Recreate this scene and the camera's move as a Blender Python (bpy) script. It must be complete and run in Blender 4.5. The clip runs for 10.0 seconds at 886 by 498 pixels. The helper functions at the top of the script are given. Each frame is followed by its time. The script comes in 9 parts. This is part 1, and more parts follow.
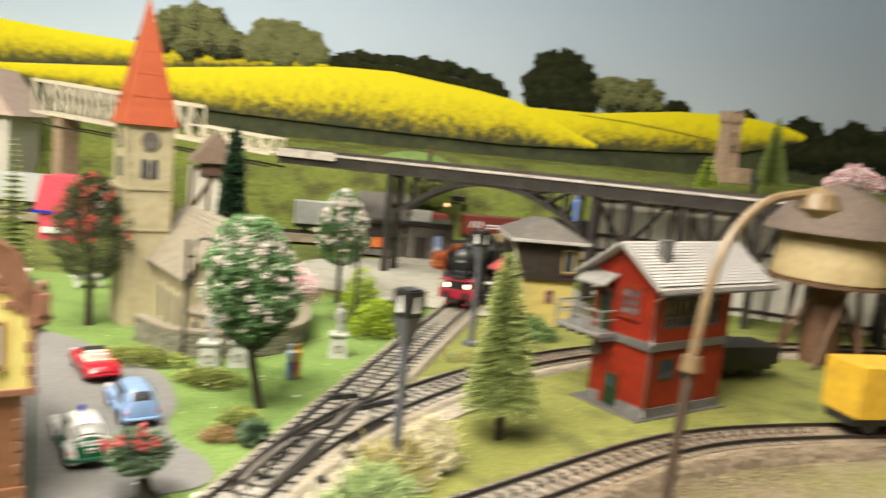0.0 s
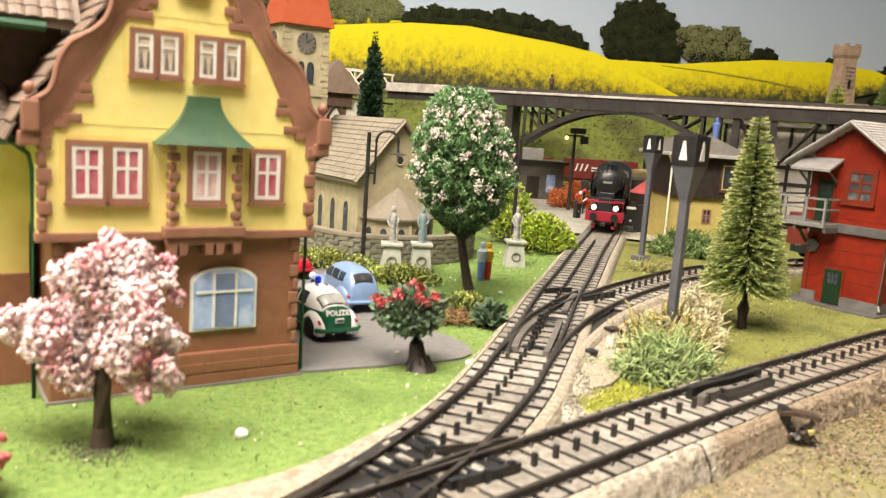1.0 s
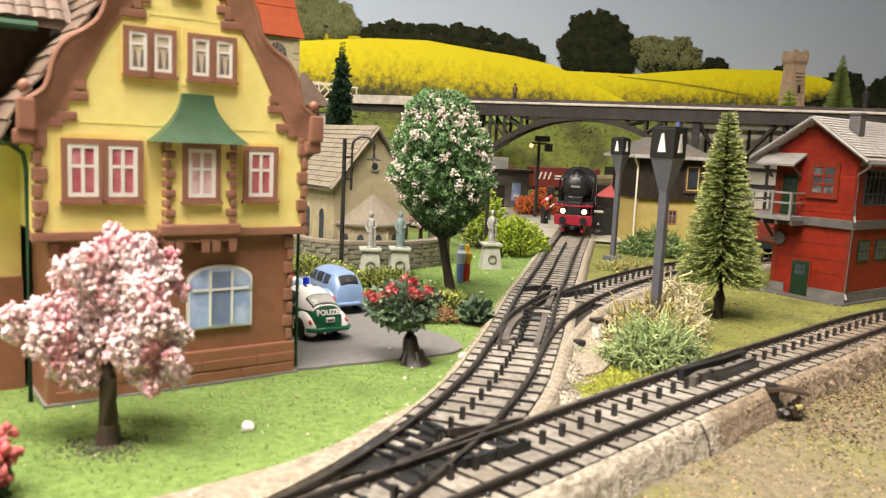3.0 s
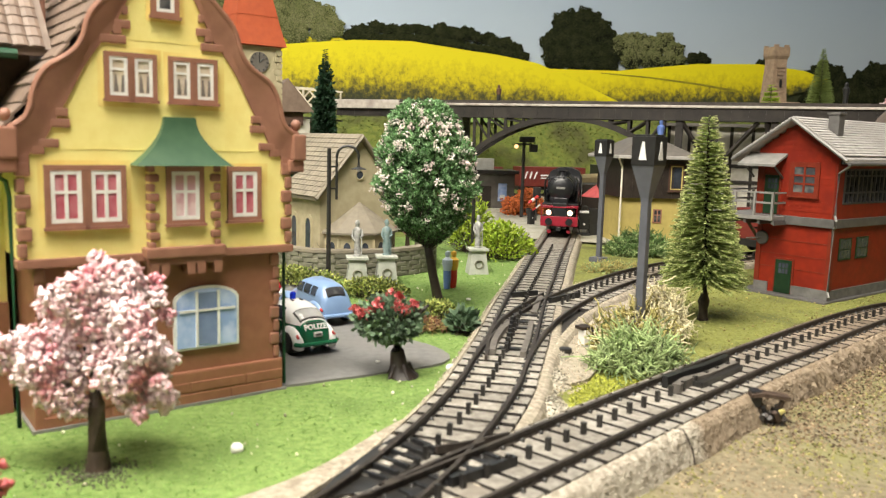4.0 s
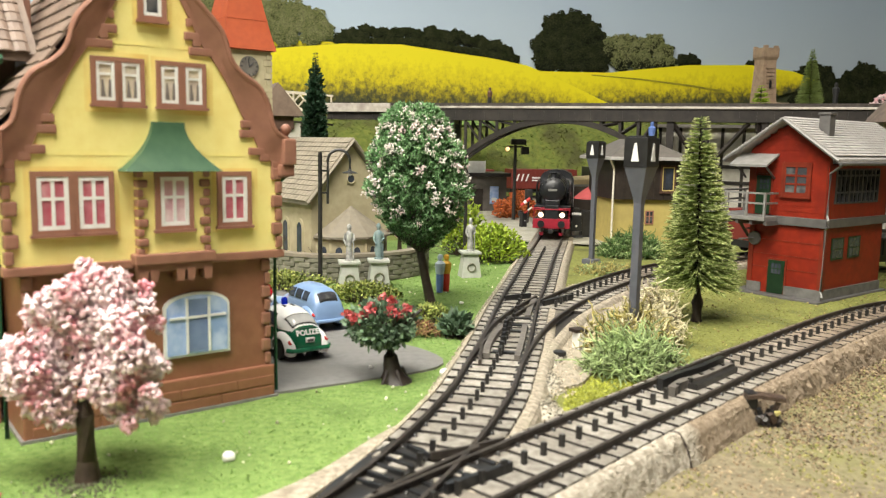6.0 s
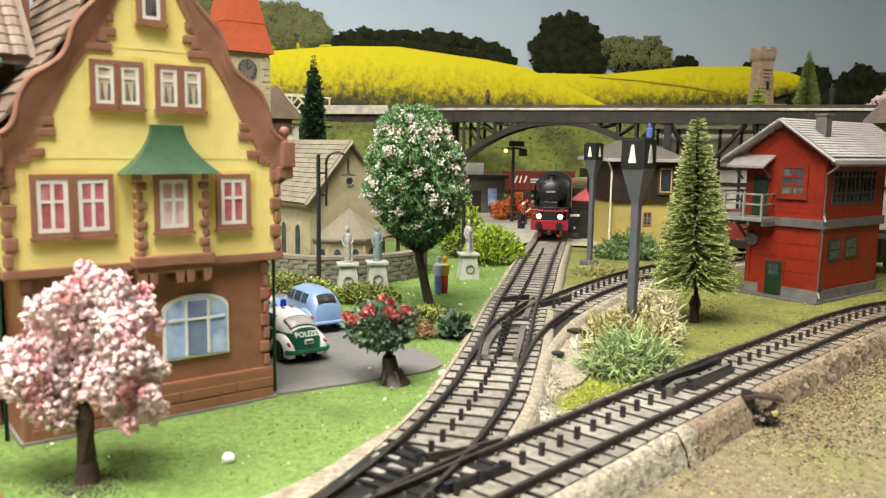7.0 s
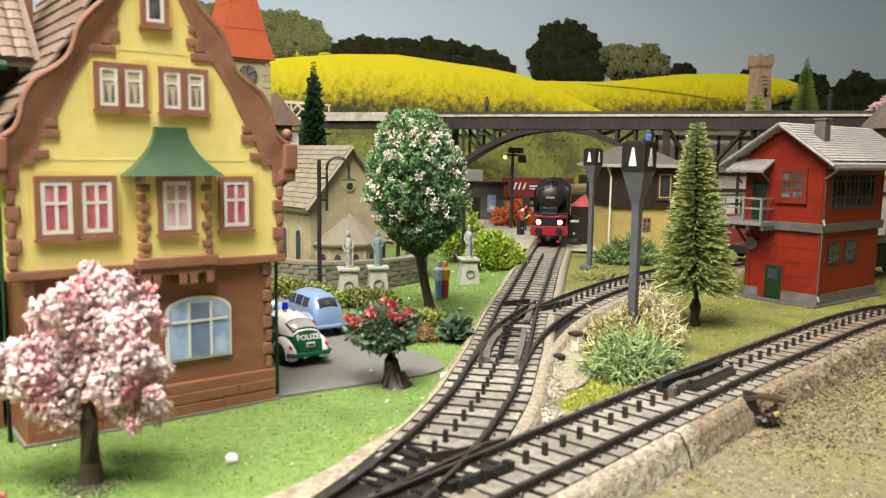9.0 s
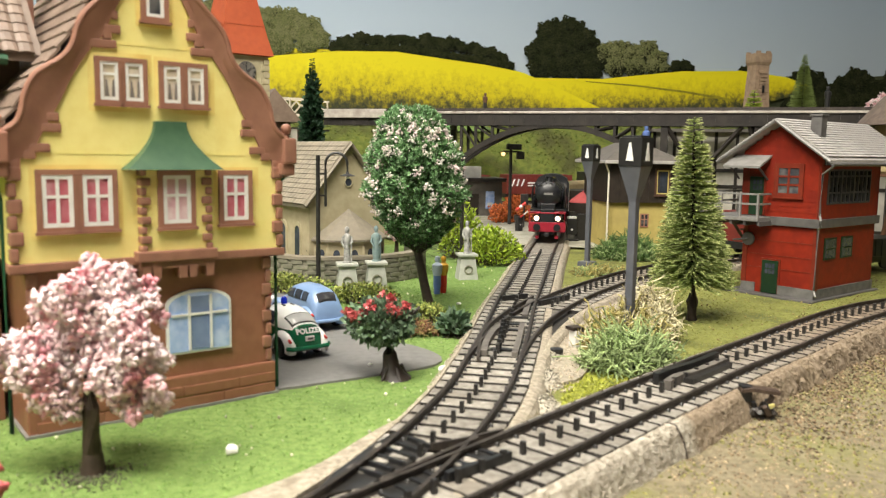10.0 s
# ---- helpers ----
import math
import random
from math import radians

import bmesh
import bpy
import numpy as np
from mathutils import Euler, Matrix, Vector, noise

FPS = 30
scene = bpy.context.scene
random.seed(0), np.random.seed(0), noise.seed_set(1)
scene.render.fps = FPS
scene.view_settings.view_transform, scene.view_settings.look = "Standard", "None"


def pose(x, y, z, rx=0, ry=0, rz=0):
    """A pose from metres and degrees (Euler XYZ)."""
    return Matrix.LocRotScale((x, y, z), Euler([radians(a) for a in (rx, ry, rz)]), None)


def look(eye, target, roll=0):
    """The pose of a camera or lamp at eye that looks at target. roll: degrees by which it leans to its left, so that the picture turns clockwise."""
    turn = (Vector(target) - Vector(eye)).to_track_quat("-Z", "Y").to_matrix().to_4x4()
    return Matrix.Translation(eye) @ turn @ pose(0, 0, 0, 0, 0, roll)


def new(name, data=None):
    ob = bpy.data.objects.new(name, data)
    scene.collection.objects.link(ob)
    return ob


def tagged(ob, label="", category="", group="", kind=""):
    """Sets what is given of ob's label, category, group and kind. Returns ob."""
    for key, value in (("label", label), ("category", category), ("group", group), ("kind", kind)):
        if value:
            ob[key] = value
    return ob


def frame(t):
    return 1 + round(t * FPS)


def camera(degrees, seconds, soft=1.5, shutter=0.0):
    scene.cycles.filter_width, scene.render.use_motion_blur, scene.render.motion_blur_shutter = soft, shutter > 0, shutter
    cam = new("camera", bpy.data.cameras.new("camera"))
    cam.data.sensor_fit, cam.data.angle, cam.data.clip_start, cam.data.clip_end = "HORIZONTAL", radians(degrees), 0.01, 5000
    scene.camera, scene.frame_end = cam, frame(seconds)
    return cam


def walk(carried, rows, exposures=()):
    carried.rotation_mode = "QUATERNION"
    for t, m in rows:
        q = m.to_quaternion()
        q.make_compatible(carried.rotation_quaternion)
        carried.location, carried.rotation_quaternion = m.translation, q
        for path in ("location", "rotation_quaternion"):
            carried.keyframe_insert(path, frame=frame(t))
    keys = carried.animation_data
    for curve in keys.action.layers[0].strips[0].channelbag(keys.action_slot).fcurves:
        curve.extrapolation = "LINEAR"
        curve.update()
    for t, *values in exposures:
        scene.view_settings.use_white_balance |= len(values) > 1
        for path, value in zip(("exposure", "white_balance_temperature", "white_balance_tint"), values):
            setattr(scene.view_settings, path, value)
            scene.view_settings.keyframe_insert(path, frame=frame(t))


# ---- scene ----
cam = camera(58.0, 10.0, 1.2, 0.5)
cam.data.dof.use_dof, cam.data.dof.focus_distance, cam.data.dof.aperture_fstop = True, 0.54, 34.0
PATH = [
    (0, (0.0915, 0.054, 0.1452), (0.1239, 2.0359, -0.1216), 5.29),
    (0.2, (0.0734, 0.056, 0.1355), (0.0006, 2.0358, -0.1383), 4.39),
    (0.4, (0.0531, 0.065, 0.1218), (0.0271, 2.0438, -0.1677), 4.39),
    (0.5, (0.039, 0.07, 0.1151), (0.0429, 2.0485, -0.1771), 3.19),
    (1, (0.0044, 0.081, 0.0817), (-0.0389, 2.0569, -0.2246), 3.99),
    (1.5, (0.0023, 0.082, 0.0767), (0.0197, 2.064, -0.1906), 3.89),
    (2, (0.0012, 0.083, 0.0707), (0.0495, 2.0644, -0.1971), 3.59),
    (2.5, (-0.0058, 0.08, 0.0719), (0.0448, 2.0633, -0.181), 2.79),
    (3.8, (-0.0056, 0.074, 0.0789), (0.0626, 2.0543, -0.1924), 2.49),
    (4, (-0.0046, 0.075, 0.0798), (0.0798, 2.0556, -0.1848), 1.49),
    (4.5, (-0.0097, 0.074, 0.0779), (0.0618, 2.0557, -0.1823), 1.39),
    (5, (-0.0056, 0.077, 0.0789), (0.0818, 2.058, -0.1817), 1.29),
    (6.5, (-0.0046, 0.077, 0.0798), (0.101, 2.058, -0.1742), 0.99),
    (7, (-0.0046, 0.076, 0.0798), (0.103, 2.0572, -0.172), 0.89),
    (7.5, (-0.0057, 0.075, 0.0769), (0.099, 2.0569, -0.17), 0.59),
    (8, (-0.0057, 0.075, 0.0769), (0.1082, 2.0575, -0.1611), 0.89),
    (8.5, (-0.0067, 0.074, 0.0769), (0.0993, 2.0576, -0.156), 0.89),
    (9, (-0.0057, 0.075, 0.0779), (0.1054, 2.0585, -0.1532), 0.79),
    (9.5, (-0.0057, 0.073, 0.0769), (0.1022, 2.0565, -0.156), 0.69),
    (10, (-0.0057, 0.073, 0.0769), (0.1092, 2.0556, -0.1601), 0.79),
]
walk(cam, [(t, look(eye, target, roll)) for t, eye, target, roll in PATH], ((0, 0.1, 6900, 14), (0.5, 0.0, 7050, 14), (1, 0.06, 7100, 20), (1.5, -0.03, 7100, 22), (2.5, -0.12, 7000, 23), (4, -0.12, 6700, 14), (6.5, -0.14, 6550, 13), (10, -0.19, 6650, 14)))

# ---- light ----
K = 0.01  # all sizes below are written in centimetres
world = bpy.data.worlds.new("world")
scene.world = world
world.use_nodes = True
world.node_tree.nodes["Background"].inputs[0].default_value = (0.75, 0.8, 0.9, 1)
world.node_tree.nodes["Background"].inputs[1].default_value = 0.12


def area(name, x, y, z, sx, sy, watts, colour, tx=0.0, ty=0.0):
    lamp = bpy.data.lights.new(name, "AREA")
    lamp.shape, lamp.size, lamp.size_y, lamp.energy, lamp.color = "RECTANGLE", sx * K, sy * K, watts, colour
    ob = new(name, lamp)
    ob.matrix_world = look((x * K, y * K, z * K), ((x + tx) * K, (y + ty) * K, 0))
    return ob


LAMP = (1.0, 0.975, 0.86)
# Unseen pendant, added and placed so the left side gets more light.
area("added_pendant_fill", -14, 8, 84, 60, 36, 27, LAMP, 10, 32)
# Unseen ceiling lamps added as fill for house fronts, lawn and backdrop.
area("added_ceiling_fill", 10, -30, 141, 120, 30, 2, LAMP, -10, 40)
area("added_ceiling_fill", -108, -108, 141, 120, 30, 46, LAMP, 85, 150)
area("added_ceiling_fill", -34, 62, 141, 120, 30, 19, LAMP, 0, 55)


# ---- materials ----
def rgb(c):
    return (c[0], c[1], c[2], 1.0)


def mat(name, c1, c2=None, scale=400.0, rough=0.6, bump=0.0, bscale=None, metal=0.0, spots=None, sscale=90.0, samt=0.5, island=0.0, coat=0.0, spec=0.5, detail=5.0, piece=0.0):
    """Two colours by noise at a fine scale, stains of a third at a coarse one, relief from the same grain."""
    m = bpy.data.materials.new(name)
    m.use_nodes = True
    nt = m.node_tree
    b = nt.nodes["Principled BSDF"]
    b.inputs["Roughness"].default_value = rough
    b.inputs["Metallic"].default_value = metal
    b.inputs["Coat Weight"].default_value = coat
    b.inputs["Specular IOR Level"].default_value = spec
    b.inputs["Base Color"].default_value = rgb(c1)
    tc = nt.nodes.new("ShaderNodeNewGeometry")
    if c2 is None:
        c2 = tuple(v * 0.8 for v in c1)
    n = nt.nodes.new("ShaderNodeTexNoise")
    n.inputs["Scale"].default_value = scale
    n.inputs["Detail"].default_value = detail
    nt.links.new(tc.outputs["Position"], n.inputs["Vector"])
    r = nt.nodes.new("ShaderNodeMapRange")
    r.inputs[1].default_value, r.inputs[2].default_value = 0.35, 0.65
    nt.links.new(n.outputs[0], r.inputs[0])
    mx = nt.nodes.new("ShaderNodeMix")
    mx.data_type = "RGBA"
    mx.inputs[6].default_value, mx.inputs[7].default_value = rgb(c1), rgb(c2)
    nt.links.new(r.outputs[0], mx.inputs[0])
    out = mx.outputs[2]
    if island:
        g = nt.nodes.new("ShaderNodeNewGeometry")
        hsv = nt.nodes.new("ShaderNodeHueSaturation")
        rr = nt.nodes.new("ShaderNodeMapRange")
        rr.inputs[3].default_value, rr.inputs[4].default_value = 1 - island, 1 + island
        nt.links.new(g.outputs["Random Per Island"], rr.inputs[0])
        nt.links.new(rr.outputs[0], hsv.inputs["Value"])
        nt.links.new(out, hsv.inputs["Color"])
        out = hsv.outputs[0]
    if piece:
        oi = nt.nodes.new("ShaderNodeObjectInfo")
        hs = nt.nodes.new("ShaderNodeHueSaturation")
        ro = nt.nodes.new("ShaderNodeMapRange")
        ro.inputs[3].default_value, ro.inputs[4].default_value = 1 - piece, 1 + piece
        nt.links.new(oi.outputs["Random"], ro.inputs[0])
        nt.links.new(ro.outputs[0], hs.inputs["Value"])
        nt.links.new(out, hs.inputs["Color"])
        out = hs.outputs[0]
    if spots:
        n2 = nt.nodes.new("ShaderNodeTexNoise")
        n2.inputs["Scale"].default_value = sscale
        n2.inputs["Detail"].default_value = 3
        nt.links.new(tc.outputs["Position"], n2.inputs["Vector"])
        r2 = nt.nodes.new("ShaderNodeMapRange")
        r2.inputs[1].default_value, r2.inputs[2].default_value, r2.inputs[4].default_value = 0.5, 0.68, samt
        nt.links.new(n2.outputs[0], r2.inputs[0])
        m2 = nt.nodes.new("ShaderNodeMix")
        m2.data_type = "RGBA"
        m2.inputs[7].default_value = rgb(spots)
        nt.links.new(out, m2.inputs[6])
        nt.links.new(r2.outputs[0], m2.inputs[0])
        out = m2.outputs[2]
    nt.links.new(out, b.inputs["Base Color"])
    if bump:
        nb = n
        if bscale:
            nb = nt.nodes.new("ShaderNodeTexNoise")
            nb.inputs["Scale"].default_value = bscale
            nb.inputs["Detail"].default_value = 4
            nt.links.new(tc.outputs["Position"], nb.inputs["Vector"])
        bp = nt.nodes.new("ShaderNodeBump")
        bp.inputs["Strength"].default_value = 1.0
        bp.inputs["Distance"].default_value = bump * K
        nt.links.new(nb.outputs[0], bp.inputs["Height"])
        nt.links.new(bp.outputs[0], b.inputs["Normal"])
    return m


def glow(name, c, strength):
    m = bpy.data.materials.new(name)
    m.use_nodes = True
    b = m.node_tree.nodes["Principled BSDF"]
    b.inputs["Base Color"].default_value = rgb(c)
    b.inputs["Emission Color"].default_value = rgb(c)
    b.inputs["Emission Strength"].default_value = strength
    return m


def pane_mat(name, c, rough=0.12):
    m = mat(name, c, tuple(v * 0.7 for v in c), scale=150, rough=rough)
    return m


M = {}
M["yellow"] = mat("yellow plaster", (0.88, 0.77, 0.29), (0.85, 0.73, 0.26), 300, 0.5, 0.006, 900, spots=(0.76, 0.56, 0.16), sscale=32, samt=0.6)
M["brown"] = mat("brown stone paint", (0.315, 0.15, 0.10), (0.265, 0.124, 0.083), 250, 0.5, 0.01, 500, spots=(0.30, 0.135, 0.09), sscale=60, samt=0.5)
M["brown_dark"] = mat("dark brown timber", (0.06, 0.03, 0.02), (0.09, 0.045, 0.03), 300, 0.6)
M["white"] = mat("white plastic", (0.78, 0.78, 0.76), (0.7, 0.69, 0.66), 300, 0.4)
M["cream"] = mat("cream window frame", (0.74, 0.70, 0.60), (0.68, 0.62, 0.5), 300, 0.5)
M["green_roof"] = mat("green copper paint", (0.036, 0.092, 0.048), (0.05, 0.112, 0.058), 200, 0.5, 0.006, 700, spots=(0.10, 0.14, 0.07), sscale=60, samt=0.7)
M["green_trim"] = mat("green plastic", (0.012, 0.07, 0.032), (0.02, 0.09, 0.042), 250, 0.4)
M["curtain_red"] = mat("red curtain", (0.40, 0.07, 0.10), (0.50, 0.16, 0.19), 260, 0.6, spots=(0.70, 0.46, 0.48), sscale=120, samt=0.7)
M["curtain_pale"] = mat("pale curtain", (0.62, 0.40, 0.42), (0.5, 0.26, 0.3), 260, 0.7, spots=(0.8, 0.7, 0.68), sscale=150, samt=0.7)
M["wash"] = mat("weathered plaster wash", (0.88, 0.77, 0.29), (0.78, 0.58, 0.17), 75, 0.55, 0.006, 900, detail=3.0)
M["curtain_ochre"] = mat("ochre curtain", (0.62, 0.52, 0.38), (0.42, 0.34, 0.29), 220, 0.6, spots=(0.7, 0.68, 0.62), sscale=160, samt=0.7)
M["curtain_grey"] = mat("grey curtain", (0.20, 0.17, 0.15), (0.13, 0.11, 0.10), 200, 0.8)
M["brown_low"] = mat("red brown stone paint", (0.29, 0.124, 0.073), (0.245, 0.103, 0.06), 250, 0.5, 0.012, 420, spots=(0.25, 0.10, 0.055), sscale=60, samt=0.5)
M["pane_blue"] = mat("blue tinted pane", (0.26, 0.39, 0.70), (0.40, 0.53, 0.82), 160, 0.15, spots=(0.62, 0.72, 0.92), sscale=130, samt=0.7)
M["pane_slate"] = mat("slate blue pane", (0.15, 0.21, 0.37), (0.20, 0.27, 0.44), 160, 0.12)
M["pane_dark"] = mat("dark glass", (0.03, 0.035, 0.045), (0.05, 0.06, 0.08), 160, 0.08)
M["pane_grey"] = mat("grey glass", (0.03, 0.032, 0.038), (0.06, 0.06, 0.065), 120, 0.08, spots=(0.22, 0.21, 0.2), sscale=130, samt=0.5)
M["tile_tan"] = mat("tan roof tile", (0.18, 0.125, 0.094), (0.14, 0.096, 0.072), 250, 0.55, 0.006, 600, spots=(0.23, 0.165, 0.128), sscale=60, samt=0.5, piece=0.12)
M["tile_grey"] = mat("pale grey roof tile", (0.43, 0.41, 0.39), (0.35, 0.33, 0.32), 250, 0.5, 0.006, 600, piece=0.08, spots=(0.30, 0.28, 0.26), sscale=60, samt=0.5)
M["plinth_grey"] = mat("grey base paint", (0.15, 0.145, 0.135), (0.10, 0.097, 0.09), 250, 0.7, 0.006, 500, spots=(0.07, 0.066, 0.06), sscale=60, samt=0.6)
M["red_wall"] = mat("red painted board", (0.225, 0.018, 0.006), (0.18, 0.014, 0.005), 260, 0.5, 0.004, 700, spots=(0.14, 0.011, 0.006), sscale=70, samt=0.6, spec=0.3)
M["red_trim"] = mat("red brown trim", (0.17, 0.022, 0.009), (0.135, 0.018, 0.008), 260, 0.5, spec=0.3)
M["grey"] = mat("grey plastic", (0.095, 0.09, 0.088), (0.075, 0.072, 0.07), 300, 0.5, spots=(0.14, 0.135, 0.13), sscale=90, samt=0.5)
M["grey_pale"] = mat("pale grey plastic", (0.23, 0.222, 0.21), (0.18, 0.175, 0.165), 300, 0.5, spots=(0.13, 0.125, 0.12), sscale=80, samt=0.6)
M["post_grey"] = mat("blue grey lamp post", (0.10, 0.105, 0.125), (0.085, 0.09, 0.105), 300, 0.4, spots=(0.14, 0.14, 0.15), sscale=80, samt=0.5)
M["slate"] = mat("slate window frame", (0.035, 0.036, 0.042), (0.05, 0.05, 0.056), 300, 0.45)
M["black"] = mat("black plastic", (0.012, 0.012, 0.013), (0.02, 0.02, 0.02), 300, 0.4)
M["iron"] = mat("black iron", (0.016, 0.015, 0.014), (0.03, 0.028, 0.026), 300, 0.35)
M["loco_black"] = mat("satin black loco", (0.011, 0.012, 0.015), (0.008, 0.0085, 0.01), 300, 0.38, spots=(0.02, 0.02, 0.023), sscale=100, samt=0.6)
M["loco_red"] = mat("loco red", (0.30, 0.011, 0.028), (0.24, 0.009, 0.022), 300, 0.4)
M["steel"] = mat("bright steel", (0.5, 0.48, 0.45), (0.38, 0.36, 0.33), 500, 0.3, metal=0.8)
M["rail"] = mat("dark steel rail", (0.024, 0.019, 0.016), (0.05, 0.04, 0.033), 500, 0.5, metal=0.2, spots=(0.09, 0.075, 0.062), sscale=120, samt=0.5)
M["sleeper"] = mat("grey brown sleeper", (0.31, 0.29, 0.255), (0.185, 0.167, 0.14), 420, 0.8, 0.02, 700, spots=(0.17, 0.145, 0.115), sscale=70, samt=0.7, piece=0.25)
M["sleeper_gap"] = mat("dusty fill", (0.17, 0.15, 0.125), (0.085, 0.075, 0.06), 350, 0.9, 0.02, 500, spots=(0.05, 0.043, 0.036), sscale=90, samt=0.7)
# Near-black for sleeper flanks and gap floor: the gap shade as colour.
M["gap_shade"] = mat("dark gap shade", (0.035, 0.03, 0.026), (0.022, 0.019, 0.016), 500, 0.8)
M["ballast"] = mat("sandy ballast", (0.41, 0.36, 0.285), (0.22, 0.185, 0.14), 520, 0.9, 0.1, 420, spots=(0.30, 0.27, 0.20), sscale=40, samt=0.6)
M["ballast_brown"] = mat("brown ballast", (0.27, 0.215, 0.15), (0.16, 0.12, 0.08), 520, 0.9, 0.1, 380, spots=(0.36, 0.31, 0.23), sscale=45, samt=0.6)
M["sand"] = mat("dry earth ground", (0.235, 0.2, 0.125), (0.14, 0.115, 0.07), 420, 0.95, 0.1, 360, spots=(0.185, 0.185, 0.065), sscale=22, samt=0.85)
M["grass"] = mat("green lawn flock", (0.115, 0.195, 0.042), (0.195, 0.29, 0.078), 420, 0.95, 0.08, 800, spots=(0.088, 0.152, 0.032), sscale=30, samt=0.7)
M["grass_dry"] = mat("olive lawn flock", (0.14, 0.155, 0.032), (0.22, 0.225, 0.055), 420, 0.95, 0.08, 800, spots=(0.085, 0.09, 0.024), sscale=32, samt=0.85)
M["hill"] = mat("hillside flock", (0.10, 0.135, 0.022), (0.165, 0.19, 0.036), 150, 0.95, 0.15, 200, spots=(0.06, 0.06, 0.018), sscale=22, samt=0.85)
M["road"] = mat("grey road", (0.19, 0.185, 0.18), (0.155, 0.15, 0.147), 350, 0.7, 0.004, 800, spots=(0.20, 0.19, 0.18), sscale=35, samt=0.6)
M["crossing"] = mat("pale concrete road", (0.42, 0.40, 0.33), (0.33, 0.315, 0.265), 250, 0.8, 0.006, 500, spots=(0.22, 0.23, 0.17), sscale=30, samt=0.6)
M["church"] = mat("cream plaster church wall", (0.44, 0.385, 0.25), (0.375, 0.325, 0.205), 200, 0.7, 0.008, 500, spots=(0.27, 0.24, 0.145), sscale=40, samt=0.5)
M["church_roof"] = mat("beige church roof", (0.235, 0.205, 0.155), (0.19, 0.165, 0.125), 250, 0.65, 0.006, 500, spots=(0.24, 0.205, 0.155), sscale=50, samt=0.6, piece=0.12)
M["stone_grey"] = mat("grey green stone", (0.20, 0.19, 0.14), (0.15, 0.145, 0.105), 250, 0.8, 0.02, 350, spots=(0.26, 0.25, 0.19), sscale=90, samt=0.6, piece=0.2)
M["spire"] = mat("orange red spire tile", (0.38, 0.078, 0.028), (0.33, 0.066, 0.025), 220, 0.5, 0.006, 400, spots=(0.36, 0.06, 0.02), sscale=50, samt=0.5)
M["pedestal"] = mat("pale grey stone", (0.46, 0.47, 0.42), (0.38, 0.39, 0.35), 350, 0.6, 0.006, 600, spots=(0.28, 0.31, 0.24), sscale=90, samt=0.5)
M["statue"] = mat("grey statue stone", (0.40, 0.40, 0.38), (0.22, 0.22, 0.21), 500, 0.6, 0.01)
M["statue_blue"] = mat("weathered bronze", (0.13, 0.20, 0.21), (0.20, 0.26, 0.25), 500, 0.6, 0.01)
M["bark"] = mat("dark brown bark", (0.045, 0.028, 0.02), (0.075, 0.05, 0.035), 500, 0.55, 0.03, 450)
M["bark_dark"] = mat("near black bark", (0.02, 0.013, 0.011), (0.035, 0.024, 0.018), 500, 0.45, 0.02, 450)
M["rust_plant"] = mat("rusty plant", (0.36, 0.19, 0.10), (0.25, 0.13, 0.07), 200, 0.85, island=0.4)
M["leaf_tip"] = mat("pale leaf tip", (0.32, 0.48, 0.26), (0.21, 0.37, 0.18), 300, 0.7, island=0.5, spec=0.25)
M["leaf_olive"] = mat("dark olive leaf", (0.05, 0.075, 0.025), (0.085, 0.11, 0.04), 300, 0.7, island=0.5)
M["leaf_mid"] = mat("mid green leaf", (0.07, 0.18, 0.06), (0.16, 0.31, 0.125), 300, 0.7, island=0.5, spec=0.25)
M["leaf_variegated"] = mat("variegated hedge leaf", (0.46, 0.48, 0.13), (0.07, 0.13, 0.02), 700, 0.75, island=0.5)
M["leaf_dark"] = mat("dark green leaf", (0.012, 0.045, 0.02), (0.02, 0.06, 0.025), 300, 0.7, island=0.5)
M["leaf_blue"] = mat("blue green leaf", (0.075, 0.135, 0.075), (0.13, 0.20, 0.115), 300, 0.6, island=0.45)
M["leaf_yellow"] = mat("yellow green leaf", (0.33, 0.42, 0.03), (0.24, 0.36, 0.03), 200, 0.75, island=0.4)
M["needle"] = mat("olive green needle", (0.255, 0.325, 0.10), (0.185, 0.24, 0.065), 200, 0.7, island=0.35, spec=0.25)
M["needle_tip"] = mat("pale yellow needle tip", (0.54, 0.57, 0.26), (0.42, 0.46, 0.18), 200, 0.7, island=0.3, spec=0.25)
M["bloom_white"] = mat("white pink blossom", (0.80, 0.76, 0.70), (0.78, 0.62, 0.62), 160, 0.8, island=0.2)
M["bloom_pink"] = mat("pink blossom foam", (0.84, 0.58, 0.60), (0.80, 0.40, 0.44), 140, 0.9, island=0.08, spots=(0.74, 0.24, 0.30), sscale=110, samt=0.7)
M["bloom_pale"] = mat("pale blossom foam", (0.834, 0.718, 0.716), (0.815, 0.589, 0.605), 140, 0.9, island=0.05)
M["bloom_red"] = mat("bright red blossom", (0.62, 0.09, 0.07), (0.5, 0.06, 0.05), 300, 0.6, island=0.3)
M["rose"] = mat("red rose flower", (0.62, 0.15, 0.15), (0.50, 0.09, 0.10), 300, 0.6, island=0.35)
M["lichen_green"] = mat("grey green lichen", (0.22, 0.315, 0.115), (0.35, 0.435, 0.195), 200, 0.85, island=0.45)
M["lichen_tan"] = mat("straw lichen", (0.74, 0.68, 0.46), (0.60, 0.53, 0.32), 200, 0.85, island=0.3)
M["lichen_ochre"] = mat("ochre lichen", (0.40, 0.34, 0.12), (0.31, 0.28, 0.09), 200, 0.85, island=0.4)
